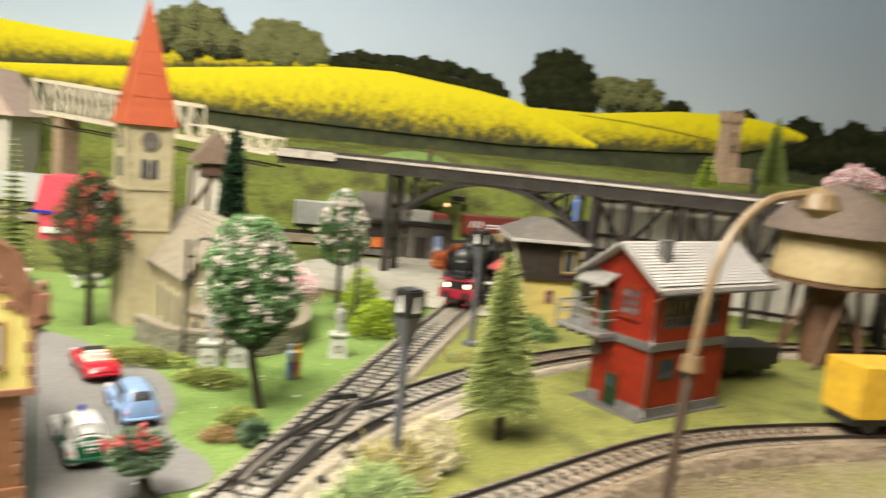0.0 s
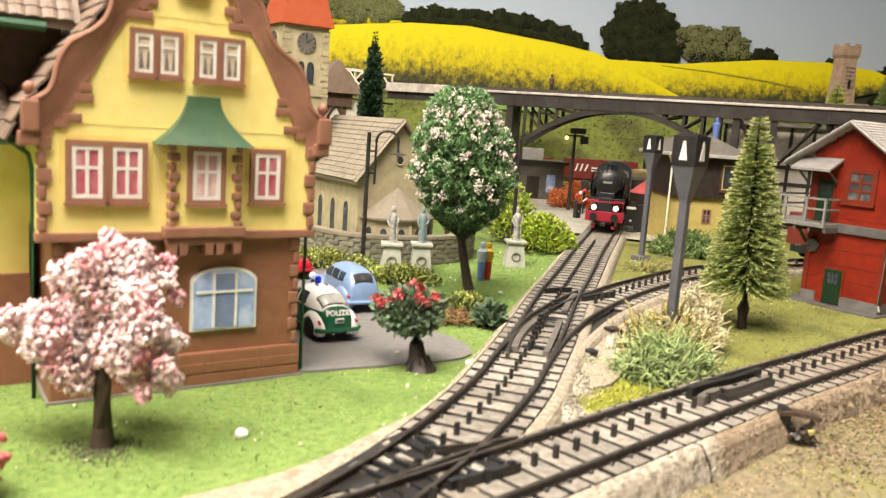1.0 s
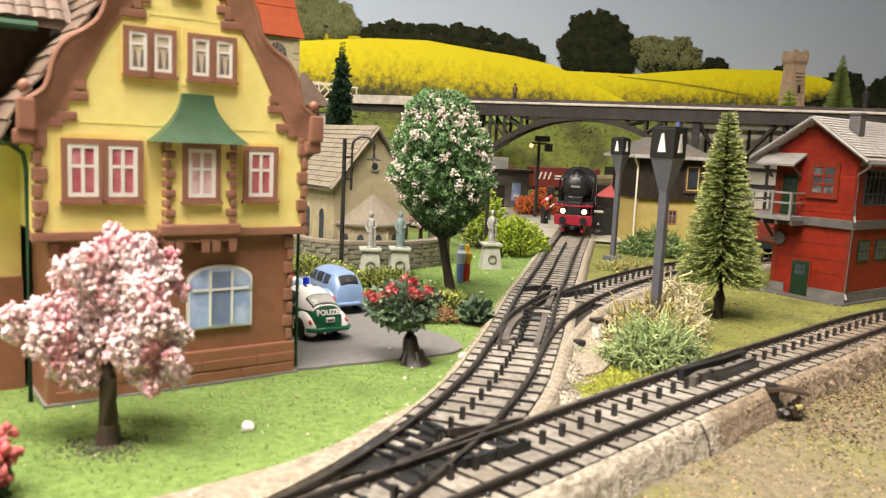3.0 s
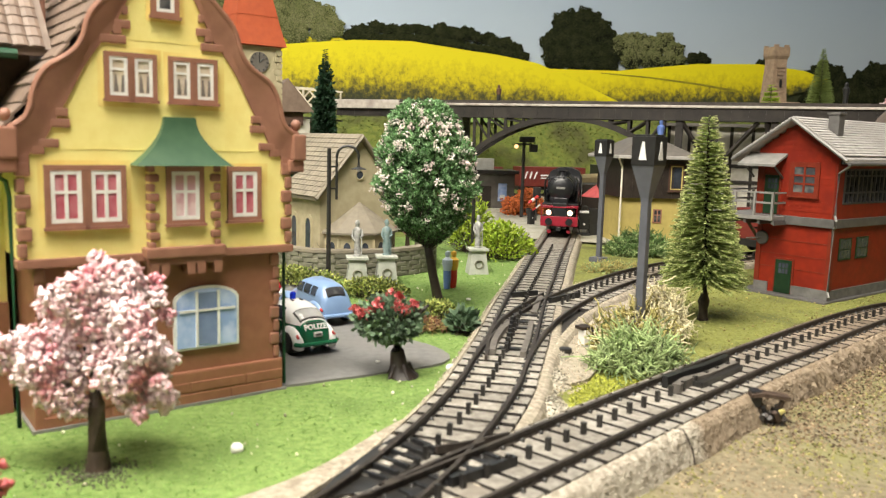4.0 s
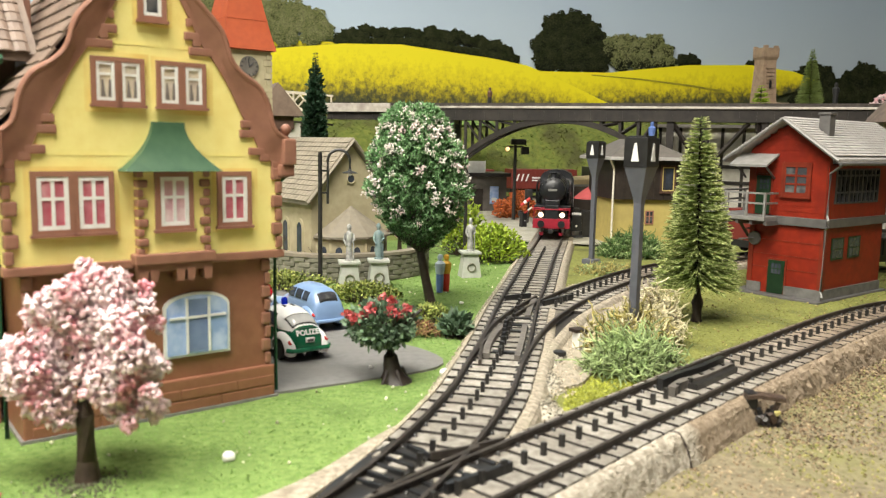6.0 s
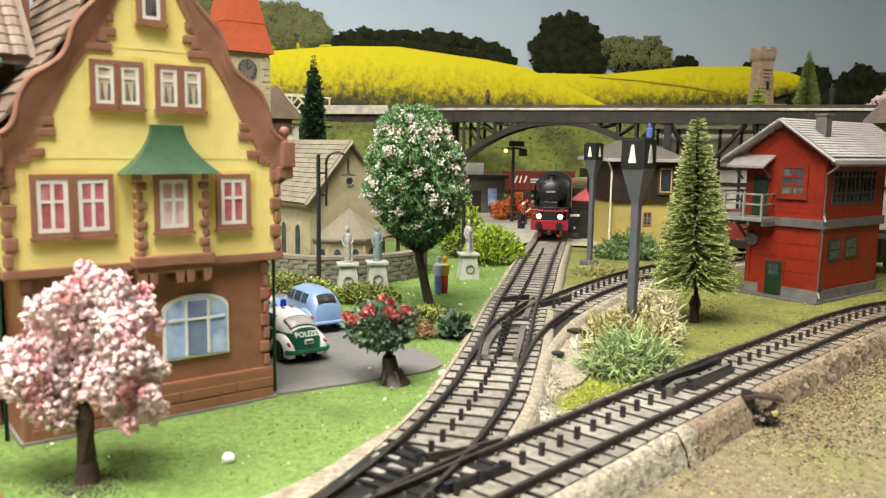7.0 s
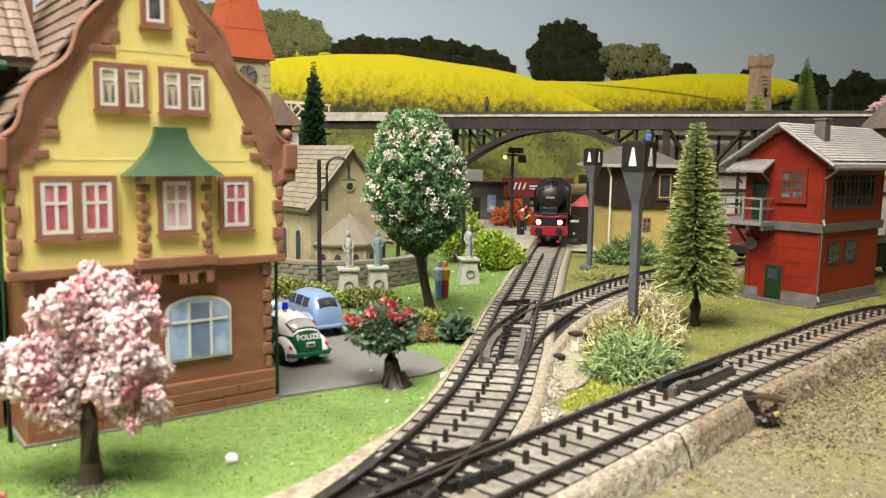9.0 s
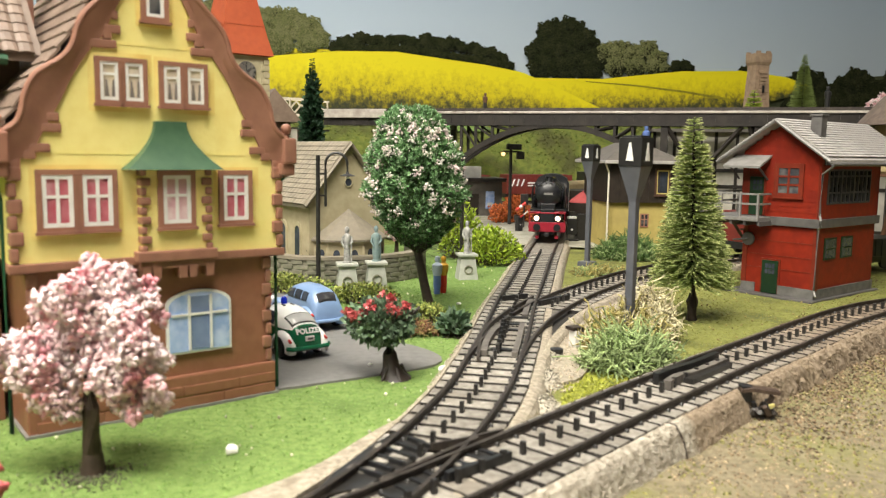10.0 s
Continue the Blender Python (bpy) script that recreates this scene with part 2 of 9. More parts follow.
M["lichen_deep"] = mat("deep green lichen", (0.075, 0.15, 0.04), (0.11, 0.19, 0.05), 200, 0.85, island=0.4)
M["orange_bush"] = mat("orange foam bush", (0.55, 0.15, 0.035), (0.42, 0.10, 0.03), 200, 0.9, island=0.4)
M["car_white"] = mat("white car paint", (0.88, 0.88, 0.86), (0.84, 0.84, 0.83), 200, 0.22, coat=0.4)
M["car_green"] = mat("dark green car paint", (0.01, 0.14, 0.065), (0.012, 0.12, 0.055), 200, 0.22, coat=0.4)
M["car_blue"] = mat("pale blue car paint", (0.22, 0.34, 0.56), (0.2, 0.31, 0.52), 200, 0.28, coat=0.3)
M["car_red"] = mat("red car paint", (0.42, 0.015, 0.03), (0.36, 0.012, 0.025), 200, 0.25, coat=0.4)
M["tyre"] = mat("black tyre", (0.015, 0.015, 0.016), (0.022, 0.022, 0.022), 400, 0.7)
M["chrome"] = mat("chrome", (0.7, 0.7, 0.7), (0.6, 0.6, 0.6), 400, 0.15, metal=1.0)
M["blue_lamp"] = mat("blue beacon", (0.01, 0.03, 0.5), (0.01, 0.03, 0.4), 400, 0.2)
M["lamp_glow"] = glow("warm headlamp", (1.0, 0.66, 0.42), 4.0)
M["lantern_glow"] = glow("warm lantern", (1.0, 0.58, 0.28), 2.2)
M["bridge"] = mat("dark bridge steel", (0.017, 0.0145, 0.013), (0.028, 0.023, 0.02), 200, 0.4, spots=(0.05, 0.042, 0.035), sscale=60, samt=0.5)
M["deck"] = mat("pale bridge deck edge", (0.50, 0.46, 0.41), (0.36, 0.32, 0.28), 200, 0.4, spots=(0.22, 0.18, 0.16), sscale=60, samt=0.6)
M["tile_pink"] = mat("pale pink roof tile", (0.52, 0.40, 0.34), (0.42, 0.31, 0.26), 120, 0.7, 0.02, 200)
M["truss"] = mat("beige steel truss", (0.60, 0.54, 0.43), (0.50, 0.44, 0.34), 200, 0.5)
M["facade_grey"] = mat("weathered grey timber", (0.13, 0.115, 0.10), (0.10, 0.09, 0.08), 200, 0.7, spots=(0.18, 0.165, 0.14), sscale=60, samt=0.5)
M["facade_white"] = mat("off white plaster", (0.55, 0.52, 0.46), (0.48, 0.45, 0.39), 200, 0.7, spots=(0.38, 0.35, 0.30), sscale=40, samt=0.5)
M["sb_yellow"] = mat("faded yellow wall", (0.50, 0.40, 0.13), (0.44, 0.35, 0.11), 200, 0.65, spots=(0.38, 0.30, 0.11), sscale=40, samt=0.5)
M["station_dark"] = mat("dark brown boards", (0.022, 0.016, 0.013), (0.035, 0.026, 0.02), 250, 0.5)
M["wagon_red"] = mat("oxide red wagon", (0.16, 0.025, 0.018), (0.13, 0.02, 0.015), 200, 0.5)
M["wagon_yellow"] = mat("yellow wagon", (0.58, 0.36, 0.03), (0.48, 0.29, 0.03), 200, 0.5, spots=(0.4, 0.25, 0.04), sscale=50, samt=0.5)
M["kiosk"] = mat("pink red plastic", (0.62, 0.08, 0.12), (0.55, 0.06, 0.10), 200, 0.5)
M["parasol"] = mat("faded red cloth", (0.36, 0.06, 0.06), (0.30, 0.05, 0.05), 200, 0.8)
M["red"] = mat("signal red", (0.55, 0.03, 0.02), (0.48, 0.025, 0.02), 200, 0.4)
M["tower_stone"] = mat("tan rubble stone", (0.34, 0.24, 0.16), (0.26, 0.18, 0.12), 160, 0.8, 0.05, 180, spots=(0.17, 0.12, 0.08), sscale=60, samt=0.5)
M["coach"] = mat("silver coach", (0.52, 0.53, 0.53), (0.45, 0.46, 0.47), 150, 0.3)
M["thatch"] = mat("dark thatch", (0.14, 0.105, 0.085), (0.10, 0.075, 0.06), 250, 0.85, 0.03, 300)
M["tank"] = mat("tan water tank boards", (0.42, 0.33, 0.17), (0.35, 0.27, 0.14), 200, 0.7, spots=(0.28, 0.2, 0.1), sscale=40, samt=0.5)
M["wood"] = mat("brown timber", (0.13, 0.065, 0.035), (0.09, 0.045, 0.025), 200, 0.6)
M["brass_lamp"] = mat("tan lamp post", (0.20, 0.14, 0.075), (0.15, 0.10, 0.055), 200, 0.4)
M["denim"] = mat("blue figure paint", (0.12, 0.20, 0.5), (0.1, 0.17, 0.42), 300, 0.5)
M["pale_blue"] = mat("pale blue figure paint", (0.40, 0.48, 0.58), (0.36, 0.42, 0.52), 300, 0.5)
M["ochre_paint"] = mat("ochre figure paint", (0.6, 0.33, 0.03), (0.5, 0.28, 0.03), 300, 0.5)
M["room"] = mat("grey room wall", (0.13, 0.126, 0.12), (0.115, 0.11, 0.105), 3, 0.9)
M["carpet"] = mat("grey floor", (0.22, 0.21, 0.2), (0.18, 0.17, 0.165), 20, 0.8)
M["pebble"] = mat("white pebble", (0.75, 0.74, 0.70), (0.66, 0.65, 0.6), 300, 0.6)
M["blade"] = mat("worn dark iron blade", (0.085, 0.075, 0.066), (0.14, 0.125, 0.11), 300, 0.55, spots=(0.2, 0.18, 0.155), sscale=90, samt=0.5)
# Pale tone and blotches put reflections into the colour of the glass.
M["car_glass"] = mat("car glass with painted reflections", (0.50, 0.49, 0.46), (0.36, 0.36, 0.35), 90, 0.1, spots=(0.5, 0.5, 0.5), sscale=140, samt=0.6)
M["door_green"] = mat("dark green door paint", (0.006, 0.024, 0.009), (0.009, 0.03, 0.012), 250, 0.5, spec=0.3)
M["letter_white"] = mat("white lettering", (0.75, 0.75, 0.73), (0.7, 0.7, 0.68), 300, 0.5)


# ---- mesh tools ----
def finish(bm, name, material, smooth=False):
    me = bpy.data.meshes.new(name)
    bm.transform(Matrix.Scale(K, 4))
    bmesh.ops.recalc_face_normals(bm, faces=bm.faces)
    bm.to_mesh(me)
    bm.free()
    me.materials.append(material)
    if smooth:
        me.polygons.foreach_set("use_smooth", [True] * len(me.polygons))
        me.set_sharp_from_angle(angle=radians(40))
    return me


def thing(name, label, category, m=None, group="", kind=""):
    ob = new(name)
    ob.empty_display_size = 0.01
    if m is not None:
        ob.matrix_basis = m
    return tagged(ob, label, category, group, kind)


def part(name, bm, material, parent=None, label="", smooth=False):
    ob = new(name, finish(bm, name, material, smooth))
    ob.parent = parent
    if label:
        ob["label"] = label
    return ob


def place(x, y, z=0.0, rz=0.0, s=1.0):
    return pose(x * K, y * K, z * K, 0, 0, rz) @ Matrix.Scale(s, 4)


def again(ob, name, m, parent):
    """One more object on the same mesh."""
    o = new(name, ob.data)
    o.parent = parent
    o.matrix_basis = m
    return o


def B():
    return bmesh.new()


def box(bm, x0, x1, y0, y1, z0, z1, bevel=0.0):
    r = bmesh.ops.create_cube(bm, size=1.0)
    vs = r["verts"]
    for v in vs:
        v.co = Vector((x0 if v.co.x < 0 else x1, y0 if v.co.y < 0 else y1, z0 if v.co.z < 0 else z1))
    if bevel:
        es = list({e for v in vs for e in v.link_edges})
        bmesh.ops.bevel(bm, geom=es, offset=bevel, segments=2, affect="EDGES", profile=0.6)
    return bm


def tube(bm, p0, p1, r0, r1=None, seg=10, caps=True):
    p0, p1 = Vector(p0), Vector(p1)
    r1 = r0 if r1 is None else r1
    q = (p1 - p0).to_track_quat("Z", "Y")
    a, b = [], []
    for i in range(seg):
        c = Vector((math.cos(2 * math.pi * i / seg), math.sin(2 * math.pi * i / seg), 0))
        a.append(bm.verts.new(p0 + q @ (c * r0)))
        b.append(bm.verts.new(p1 + q @ (c * max(r1, 1e-4))))
    for i in range(seg):
        j = (i + 1) % seg
        bm.faces.new((a[i], a[j], b[j], b[i]))
    if caps:
        bm.faces.new(a[::-1])
        bm.faces.new(b)
    return bm


def pipe(bm, pts, r, seg=8):
    """A round bar along a line of points; r one radius or one for each point."""
    pts = [Vector(p) for p in pts]
    rs = r if isinstance(r, (list, tuple)) else [r] * len(pts)
    rings = []
    for i, p in enumerate(pts):
        t = (pts[min(i + 1, len(pts) - 1)] - pts[max(i - 1, 0)]).normalized()
        q = t.to_track_quat("Z", "Y")
        rings.append([bm.verts.new(p + q @ Vector((math.cos(2 * math.pi * k / seg) * rs[i], math.sin(2 * math.pi * k / seg) * rs[i], 0))) for k in range(seg)])
    for a, b in zip(rings, rings[1:]):
        for k in range(seg):
            j = (k + 1) % seg
            bm.faces.new((a[k], a[j], b[j], b[k]))
    bm.faces.new(rings[0][::-1])
    bm.faces.new(rings[-1])
    return bm


def prism(bm, poly, y0, y1):
    """A polygon in x and z, thick from y0 to y1."""
    a = [bm.verts.new((x, y0, z)) for x, z in poly]
    b = [bm.verts.new((x, y1, z)) for x, z in poly]
    bm.faces.new(a)
    bm.faces.new(b[::-1])
    n = len(poly)
    for i in range(n):
        j = (i + 1) % n
        bm.faces.new((a[j], a[i], b[i], b[j]))
    return bm


def slab(bm, poly, z0, z1):
    """A polygon in x and y, thick from z0 to z1."""
    a = [bm.verts.new((x, y, z0)) for x, y in poly]
    b = [bm.verts.new((x, y, z1)) for x, y in poly]
    bm.faces.new(a[::-1])
    bm.faces.new(b)
    n = len(poly)
    for i in range(n):
        j = (i + 1) % n
        bm.faces.new((a[i], a[j], b[j], b[i]))
    return bm


def lathe(bm, prof, seg=20, c=(0, 0)):
    rings = []
    for r, z in prof:
        rings.append([bm.verts.new((c[0] + r * math.cos(2 * math.pi * k / seg), c[1] + r * math.sin(2 * math.pi * k / seg), z)) for k in range(seg)])
    for a, b in zip(rings, rings[1:]):
        for k in range(seg):
            j = (k + 1) % seg
            bm.faces.new((a[k], a[j], b[j], b[k]))
    bm.faces.new(rings[0][::-1])
    bm.faces.new(rings[-1])
    return bm


def loft(bm, rings, closed=True):
    vs = [[bm.verts.new(p) for p in r] for r in rings]
    n = len(vs[0])
    for a, b in zip(vs, vs[1:]):
        for k in range(n if closed else n - 1):
            j = (k + 1) % n
            bm.faces.new((a[k], a[j], b[j], b[k]))
    if closed:
        bm.faces.new(vs[0][::-1])
        bm.faces.new(vs[-1])
    return bm


def raw(name, verts, faces, material, parent=None, label="", smooth=False):
    """A mesh from arrays, for what has very many small faces."""
    me = bpy.data.meshes.new(name)
    v = np.asarray(verts, dtype=np.float32).reshape(-1, 3) * K
    f = np.asarray(faces, dtype=np.int32)
    k = f.shape[1]
    me.vertices.add(len(v))
    me.vertices.foreach_set("co", v.ravel())
    me.loops.add(f.size)
    me.loops.foreach_set("vertex_index", f.ravel())
    me.polygons.add(len(f))
    me.polygons.foreach_set("loop_start", np.arange(0, f.size, k, dtype=np.int32))
    me.polygons.foreach_set("loop_total", np.full(len(f), k, dtype=np.int32))
    if smooth:
        me.polygons.foreach_set("use_smooth", [True] * len(f))
    me.update(calc_edges=True)
    me.materials.append(material)
    ob = new(name, me)
    ob.parent = parent
    if label:
        ob["label"] = label
    return ob


def unit(a):
    return a / np.maximum(np.linalg.norm(a, axis=1, keepdims=True), 1e-9)


def leaves(rng, p, d, length, width, fold=0.3):
    """Leaf blades: four corners each, from foot p along d."""
    n = len(p)
    side = unit(np.cross(d, unit(rng.normal(size=(n, 3)))))
    up = np.cross(side, d)
    L = np.asarray(length).reshape(-1, 1) * np.ones((n, 1))
    W = np.asarray(width).reshape(-1, 1) * np.ones((n, 1))
    v = np.stack([p, p + d * L * 0.5 + side * W + up * W * fold, p + d * L, p + d * L * 0.5 - side * W + up * W * fold], axis=1)
    f = np.arange(4 * n).reshape(n, 4)
    return v.reshape(-1, 3), f


def blobs(rng, p, r):
    """Small uneven eight-sided crumbs round the points p."""
    n = len(p)
    base = np.array([(1, 0, 0), (-1, 0, 0), (0, 1, 0), (0, -1, 0), (0, 0, 1), (0, 0, -1)], float)
    tri = np.array([(0, 2, 4), (2, 1, 4), (1, 3, 4), (3, 0, 4), (2, 0, 5), (1, 2, 5), (3, 1, 5), (0, 3, 5)])
    R = np.asarray(r).reshape(-1, 1, 1) * np.ones((n, 1, 1))
    v = base[None] * R * rng.uniform(0.6, 1.3, size=(n, 6, 1)) + rng.normal(size=(n, 6, 3)) * R * 0.2
    a = rng.uniform(0, 6.28, n)
    c, s = np.cos(a), np.sin(a)
    x = v[:, :, 0] * c[:, None] - v[:, :, 1] * s[:, None]
    y = v[:, :, 0] * s[:, None] + v[:, :, 1] * c[:, None]
    v = np.stack([x, y, v[:, :, 2]], axis=2) + p[:, None, :]
    f = (tri[None] + 6 * np.arange(n)[:, None, None]).reshape(-1, 3)
    return v.reshape(-1, 3), f


def strands(rng, starts, dirs, length, r, steps=5, curl=0.5):
    """Thin curling three-sided twigs."""
    n = len(starts)
    p = starts.copy()
    d = unit(dirs.copy())
    L = np.asarray(length).reshape(-1, 1) * np.ones((n, 1)) / steps
    side = unit(np.cross(d, unit(rng.normal(size=(n, 3)))))
    rows = []
    for k in range(steps + 1):
        rr = r * (1 - 0.55 * k / steps)
        up = unit(np.cross(d, side))
        rows.append(np.stack([p + side * rr, p - side * rr * 0.5 + up * rr * 0.87, p - side * rr * 0.5 - up * rr * 0.87], axis=1))
        d = unit(d + rng.normal(size=(n, 3)) * curl)
        p = p + d * L
    v = np.stack(rows, axis=1)
    S = 3 * (steps + 1)
    f = []
    for k in range(steps):
        for a in range(3):
            b = (a + 1) % 3
            f.append((3 * k + a, 3 * k + b, 3 * k + 3 + b, 3 * k + 3 + a))
    f = (np.array(f)[None] + S * np.arange(n)[:, None, None]).reshape(-1, 4)
    return v.reshape(-1, 3), f


def spline(pts, step=0.4):
    """A smooth line through the points, at even steps."""
    P = [np.array(p, float) for p in pts]
    P = [2 * P[0] - P[1]] + P + [2 * P[-1] - P[-2]]
    out = []
    for i in range(1, len(P) - 2):
        a, b, c, d = P[i - 1:i + 3]
        for k in range(24):
            t = k / 24
            out.append(0.5 * (2 * b + (c - a) * t + (2 * a - 5 * b + 4 * c - d) * t * t + (3 * b - a - 3 * c + d) * t ** 3))
    out.append(P[-2])
    out = np.array(out)
    s = np.concatenate([[0], np.cumsum(np.linalg.norm(np.diff(out, axis=0), axis=1))])
    n = max(2, int(s[-1] / step))
    q = np.linspace(0, s[-1], n + 1)
    return np.stack([np.interp(q, s, out[:, k]) for k in range(out.shape[1])], axis=1)


# ---- lines of the plan ----
FRONT = [(-14, 9.8), (-8, 15.6), (-3.6, 19.9), (0.5, 23.9), (3.7, 27.05), (5.8, 29.15), (8.1, 31.35), (10.9, 34.05), (13.9, 36.75), (17.4, 39.95), (20.6, 42.7), (24.0, 45.0), (28.4, 46.9), (36, 49.0), (47, 50.5), (62, 50.5)]
MAIN = [(-3.6, 19.9), (-1.9, 22.2), (-0.6, 24.5), (0.3, 26.5), (1.25, 29.0), (2.1, 31.6), (2.7, 34.0), (3.7, 38.2), (5.2, 45.2), (6.75, 51.6), (9.0, 61.2), (11.9, 73.0), (14.0, 82.0), (16.3, 91.0), (20.0, 98.5), (26.5, 104.0), (36.0, 107.0), (52, 108)]
SIDING = [(2.75, 34.2), (3.5, 36.8), (4.35, 39.3), (5.6, 42.3), (7.2, 45.4), (9.1, 48.5), (11.6, 52.0), (14.2, 55.2), (17.6, 58.6), (22.5, 62.3), (30, 66.0), (42, 69.5), (60, 72)]
REAR = [(-60, 103.5), (-30, 104.5), (-5, 107.5), (8, 110.0), (22, 113.5), (40, 115.5), (70, 116)]
GAUGE = 1.85


def away(pts, line):
    """For points: the signed distance to the line, positive on its right hand side."""
    L = spline(line, 0.5)
    p = np.asarray(pts, float).reshape(-1, 2)
    best = np.full(len(p), 1e9)
    for i in range(0, len(p), 4000):
        q = p[i:i + 4000]
        dd = ((q[:, None, :] - L[None, :-1]) ** 2).sum(2)
        k = dd.argmin(1)
        t = L[k + 1] - L[k]
        w = q - L[k]
        s = np.sign(t[:, 1] * w[:, 0] - t[:, 0] * w[:, 1])
        best[i:i + 4000] = np.sqrt(dd[np.arange(len(q)), k]) * s
    return best


def wave(x, y, f, seed=0.0):
    return np.sin(x * f + seed) * np.cos(y * f * 1.3 + seed * 2.1) + 0.5 * np.sin(x * f * 2.3 + y * f * 1.7 + seed)


def smooth01(t):
    t = np.clip(t, 0, 1)
    return t * t * (3 - 2 * t)


# ---- ground: one sheet with the hill behind the yard ----
def lines(a, b, fa, fb, fine, coarse):
    out = list(np.arange(a, fa, coarse)) + list(np.arange(fa, fb, fine)) + list(np.arange(fb, b + coarse, coarse))
    return np.array(out)


gx, gy = lines(-150, 175, -24, 44, 0.45, 3.0), lines(-35, 163, 9, 66, 0.45, 2.2)
X, Y = np.meshgrid(gx, gy)
dfront = away(np.stack([X.ravel(), Y.ravel()], 1), FRONT).reshape(X.shape)
hill = smooth01((Y - 118 - 0.05 * X) / 15)
Z = hill * 12.3 + 0.25 * wave(X, Y, 0.25) * hill
Z += 0.022 * wave(X, Y, 0.9) + 0.014 * wave(X, Y, 2.3, 1.0)
front = smooth01((dfront - 1.55) / 0.4)
Z = Z * (1 - front) + front * (-0.42 + 0.05 * wave(X, Y, 0.8, 2.0) + 0.02 * wave(X, Y, 3.1))
nx, ny = len(gx), len(gy)
idx = np.arange(nx * ny).reshape(ny, nx)
quads = np.stack([idx[:-1, :-1], idx[:-1, 1:], idx[1:, 1:], idx[1:, :-1]], axis=2).reshape(-1, 4)
ground = raw("ground", np.stack([X, Y, Z], 2).reshape(-1, 3), quads, M["sand"], None, "", True)
for m in ("grass", "grass_dry", "hill"):
    ground.data.materials.append(M[m])
cx, cy = X[:-1, :-1].ravel() + 0.2, Y[:-1, :-1].ravel() + 0.2
df = dfront[:-1, :-1].ravel()
which = np.where(df > 1.4, 0, 1)
dm = away(np.stack([cx, cy], 1), MAIN)
which = np.where((df <= 1.4) & (dm > 0), 2, which)
which = np.where((cy > 75), 3, which)
ground.data.polygons.foreach_set("material_index", which.astype(np.int32))
ground.data.update()
tagged(ground, "layout baseboard with green lawn flock, olive turf, dry earth and a grassy hillside", "ground", kind="structure")


def patch(name, poly, z, material, label, category="ground", thick=0.12):
    pts = spline(poly + [poly[0]], 0.6)[:-1]
    ob = part(name, slab(B(), [tuple(p) for p in pts], z - thick, z), material)
    return tagged(ob, label, category, kind="structure")


patch("road", [(-4.9, 32.4), (-1.4, 34.2), (0.6, 35.4), (1.15, 36.6), (0.4, 38.2), (-1.4, 40.0), (-2.5, 42.0), (-3.2, 45.4), (-5.6, 49.6), (-9.6, 52.6), (-14, 55.5), (-26, 60), (-40, 63), (-42, 56), (-24, 52), (-14, 46), (-10.5, 40), (-8, 34.5)], 0.075, M["road"], "grey asphalt village road beside the lawn", "road")
patch("pavement", [(3.2, 33.5), (5.2, 33.2), (6.4, 35.2), (7.0, 38.5), (8.4, 41.2), (10.6, 45.2), (13.2, 49.2), (12.2, 51.6), (9.8, 48.4), (7.8, 44.6), (6.0, 40.9), (4.6, 37.2)], 0.13, M["ballast"], "pale sandy gravel between the two tracks", "gravel", 0.2)
patch("pavement", [(-1, 77.5), (8, 74.0), (16, 71.5), (22, 72.5), (24, 78), (25, 88), (22, 95), (12, 96.5), (2, 97.5), (-4, 92), (-5, 84)], 0.30, M["crossing"], "pale concrete road and yard at the level crossing", "road")
patch("pavement", [(-7.2, 22.0), (-4.4, 24.2), (-2.6, 26.1), (-1.0, 28.9), (0.1, 30.2), (-0.2, 27.0), (-3.6, 21.6), (-8.0, 16.0), (-13, 13)], 0.09, M["ballast"], "strip of sandy gravel along the track", "gravel")
hx, hy2 = np.meshgrid(np.arange(2.4, 7.4, 0.11), np.arange(29.4, 38.4, 0.11))
pts = np.stack([hx.ravel(), hy2.ravel()], 1)
am, af = away(pts, MAIN).reshape(hx.shape), away(pts, FRONT).reshape(hx.shape)
along_heap = smooth01((hy2 - 29.6) / 1.2) * smooth01((38.2 - hy2) / 1.5)
rise = smooth01((2.7 + 0.25 * np.sin(hy2 * 2.1) - am) / 1.1) * along_heap * smooth01((-af - 1.5) / 0.5)
rg = np.random.default_rng(15)
hzz = -0.12 + 0.40 * rise + 0.022 * rg.normal(size=hx.shape) * (rise > 0.05)
ci = np.arange(hx.size).reshape(hx.shape)
heap = raw("gravel_slope", np.stack([hx, hy2, hzz], 2).reshape(-1, 3), np.stack([ci[:-1, :-1], ci[:-1, 1:], ci[1:, 1:], ci[1:, :-1]], 2).reshape(-1, 4), mat("grey gravel", (0.46, 0.425, 0.35), (0.24, 0.22, 0.18), 480, 0.9, 0.08, 500, spots=(0.50, 0.45, 0.36), sscale=60, samt=0.6), None, "", True)
tagged(heap, "grey gravel slope between the two tracks", "gravel", kind="structure")

# ---- room ----
room = part("wall_back", box(B(), -190, 215, 170, 176, -90, 150), M["room"])
tagged(room, "plain white room wall behind the layout", "wall", kind="structure")
for nm, a in (("wall_front", (-190, 215, -196, -190, -90, 150)), ("wall_left", (-196, -190, -196, 176, -90, 150)), ("wall_right", (215, 221, -196, 176, -90, 150))):
    tagged(part(nm, box(B(), *a), M["room"]), "plain grey room wall", "wall", kind="structure")
tagged(part("ceiling", box(B(), -196, 221, -196, 176, 150, 156), M["room"]), "plain grey ceiling", "ceiling", kind="structure")
tagged(part("floor", box(B(), -196, 221, -196, 176, -96, -90), M["carpet"]), "grey room floor", "floor", kind="structure")
base = part("baseboard", box(B(), -150, 176, -35, 164, -9, -3.0), M["wood"])
tagged(base, "wooden baseboard frame under the layout", "baseboard", kind="structure")


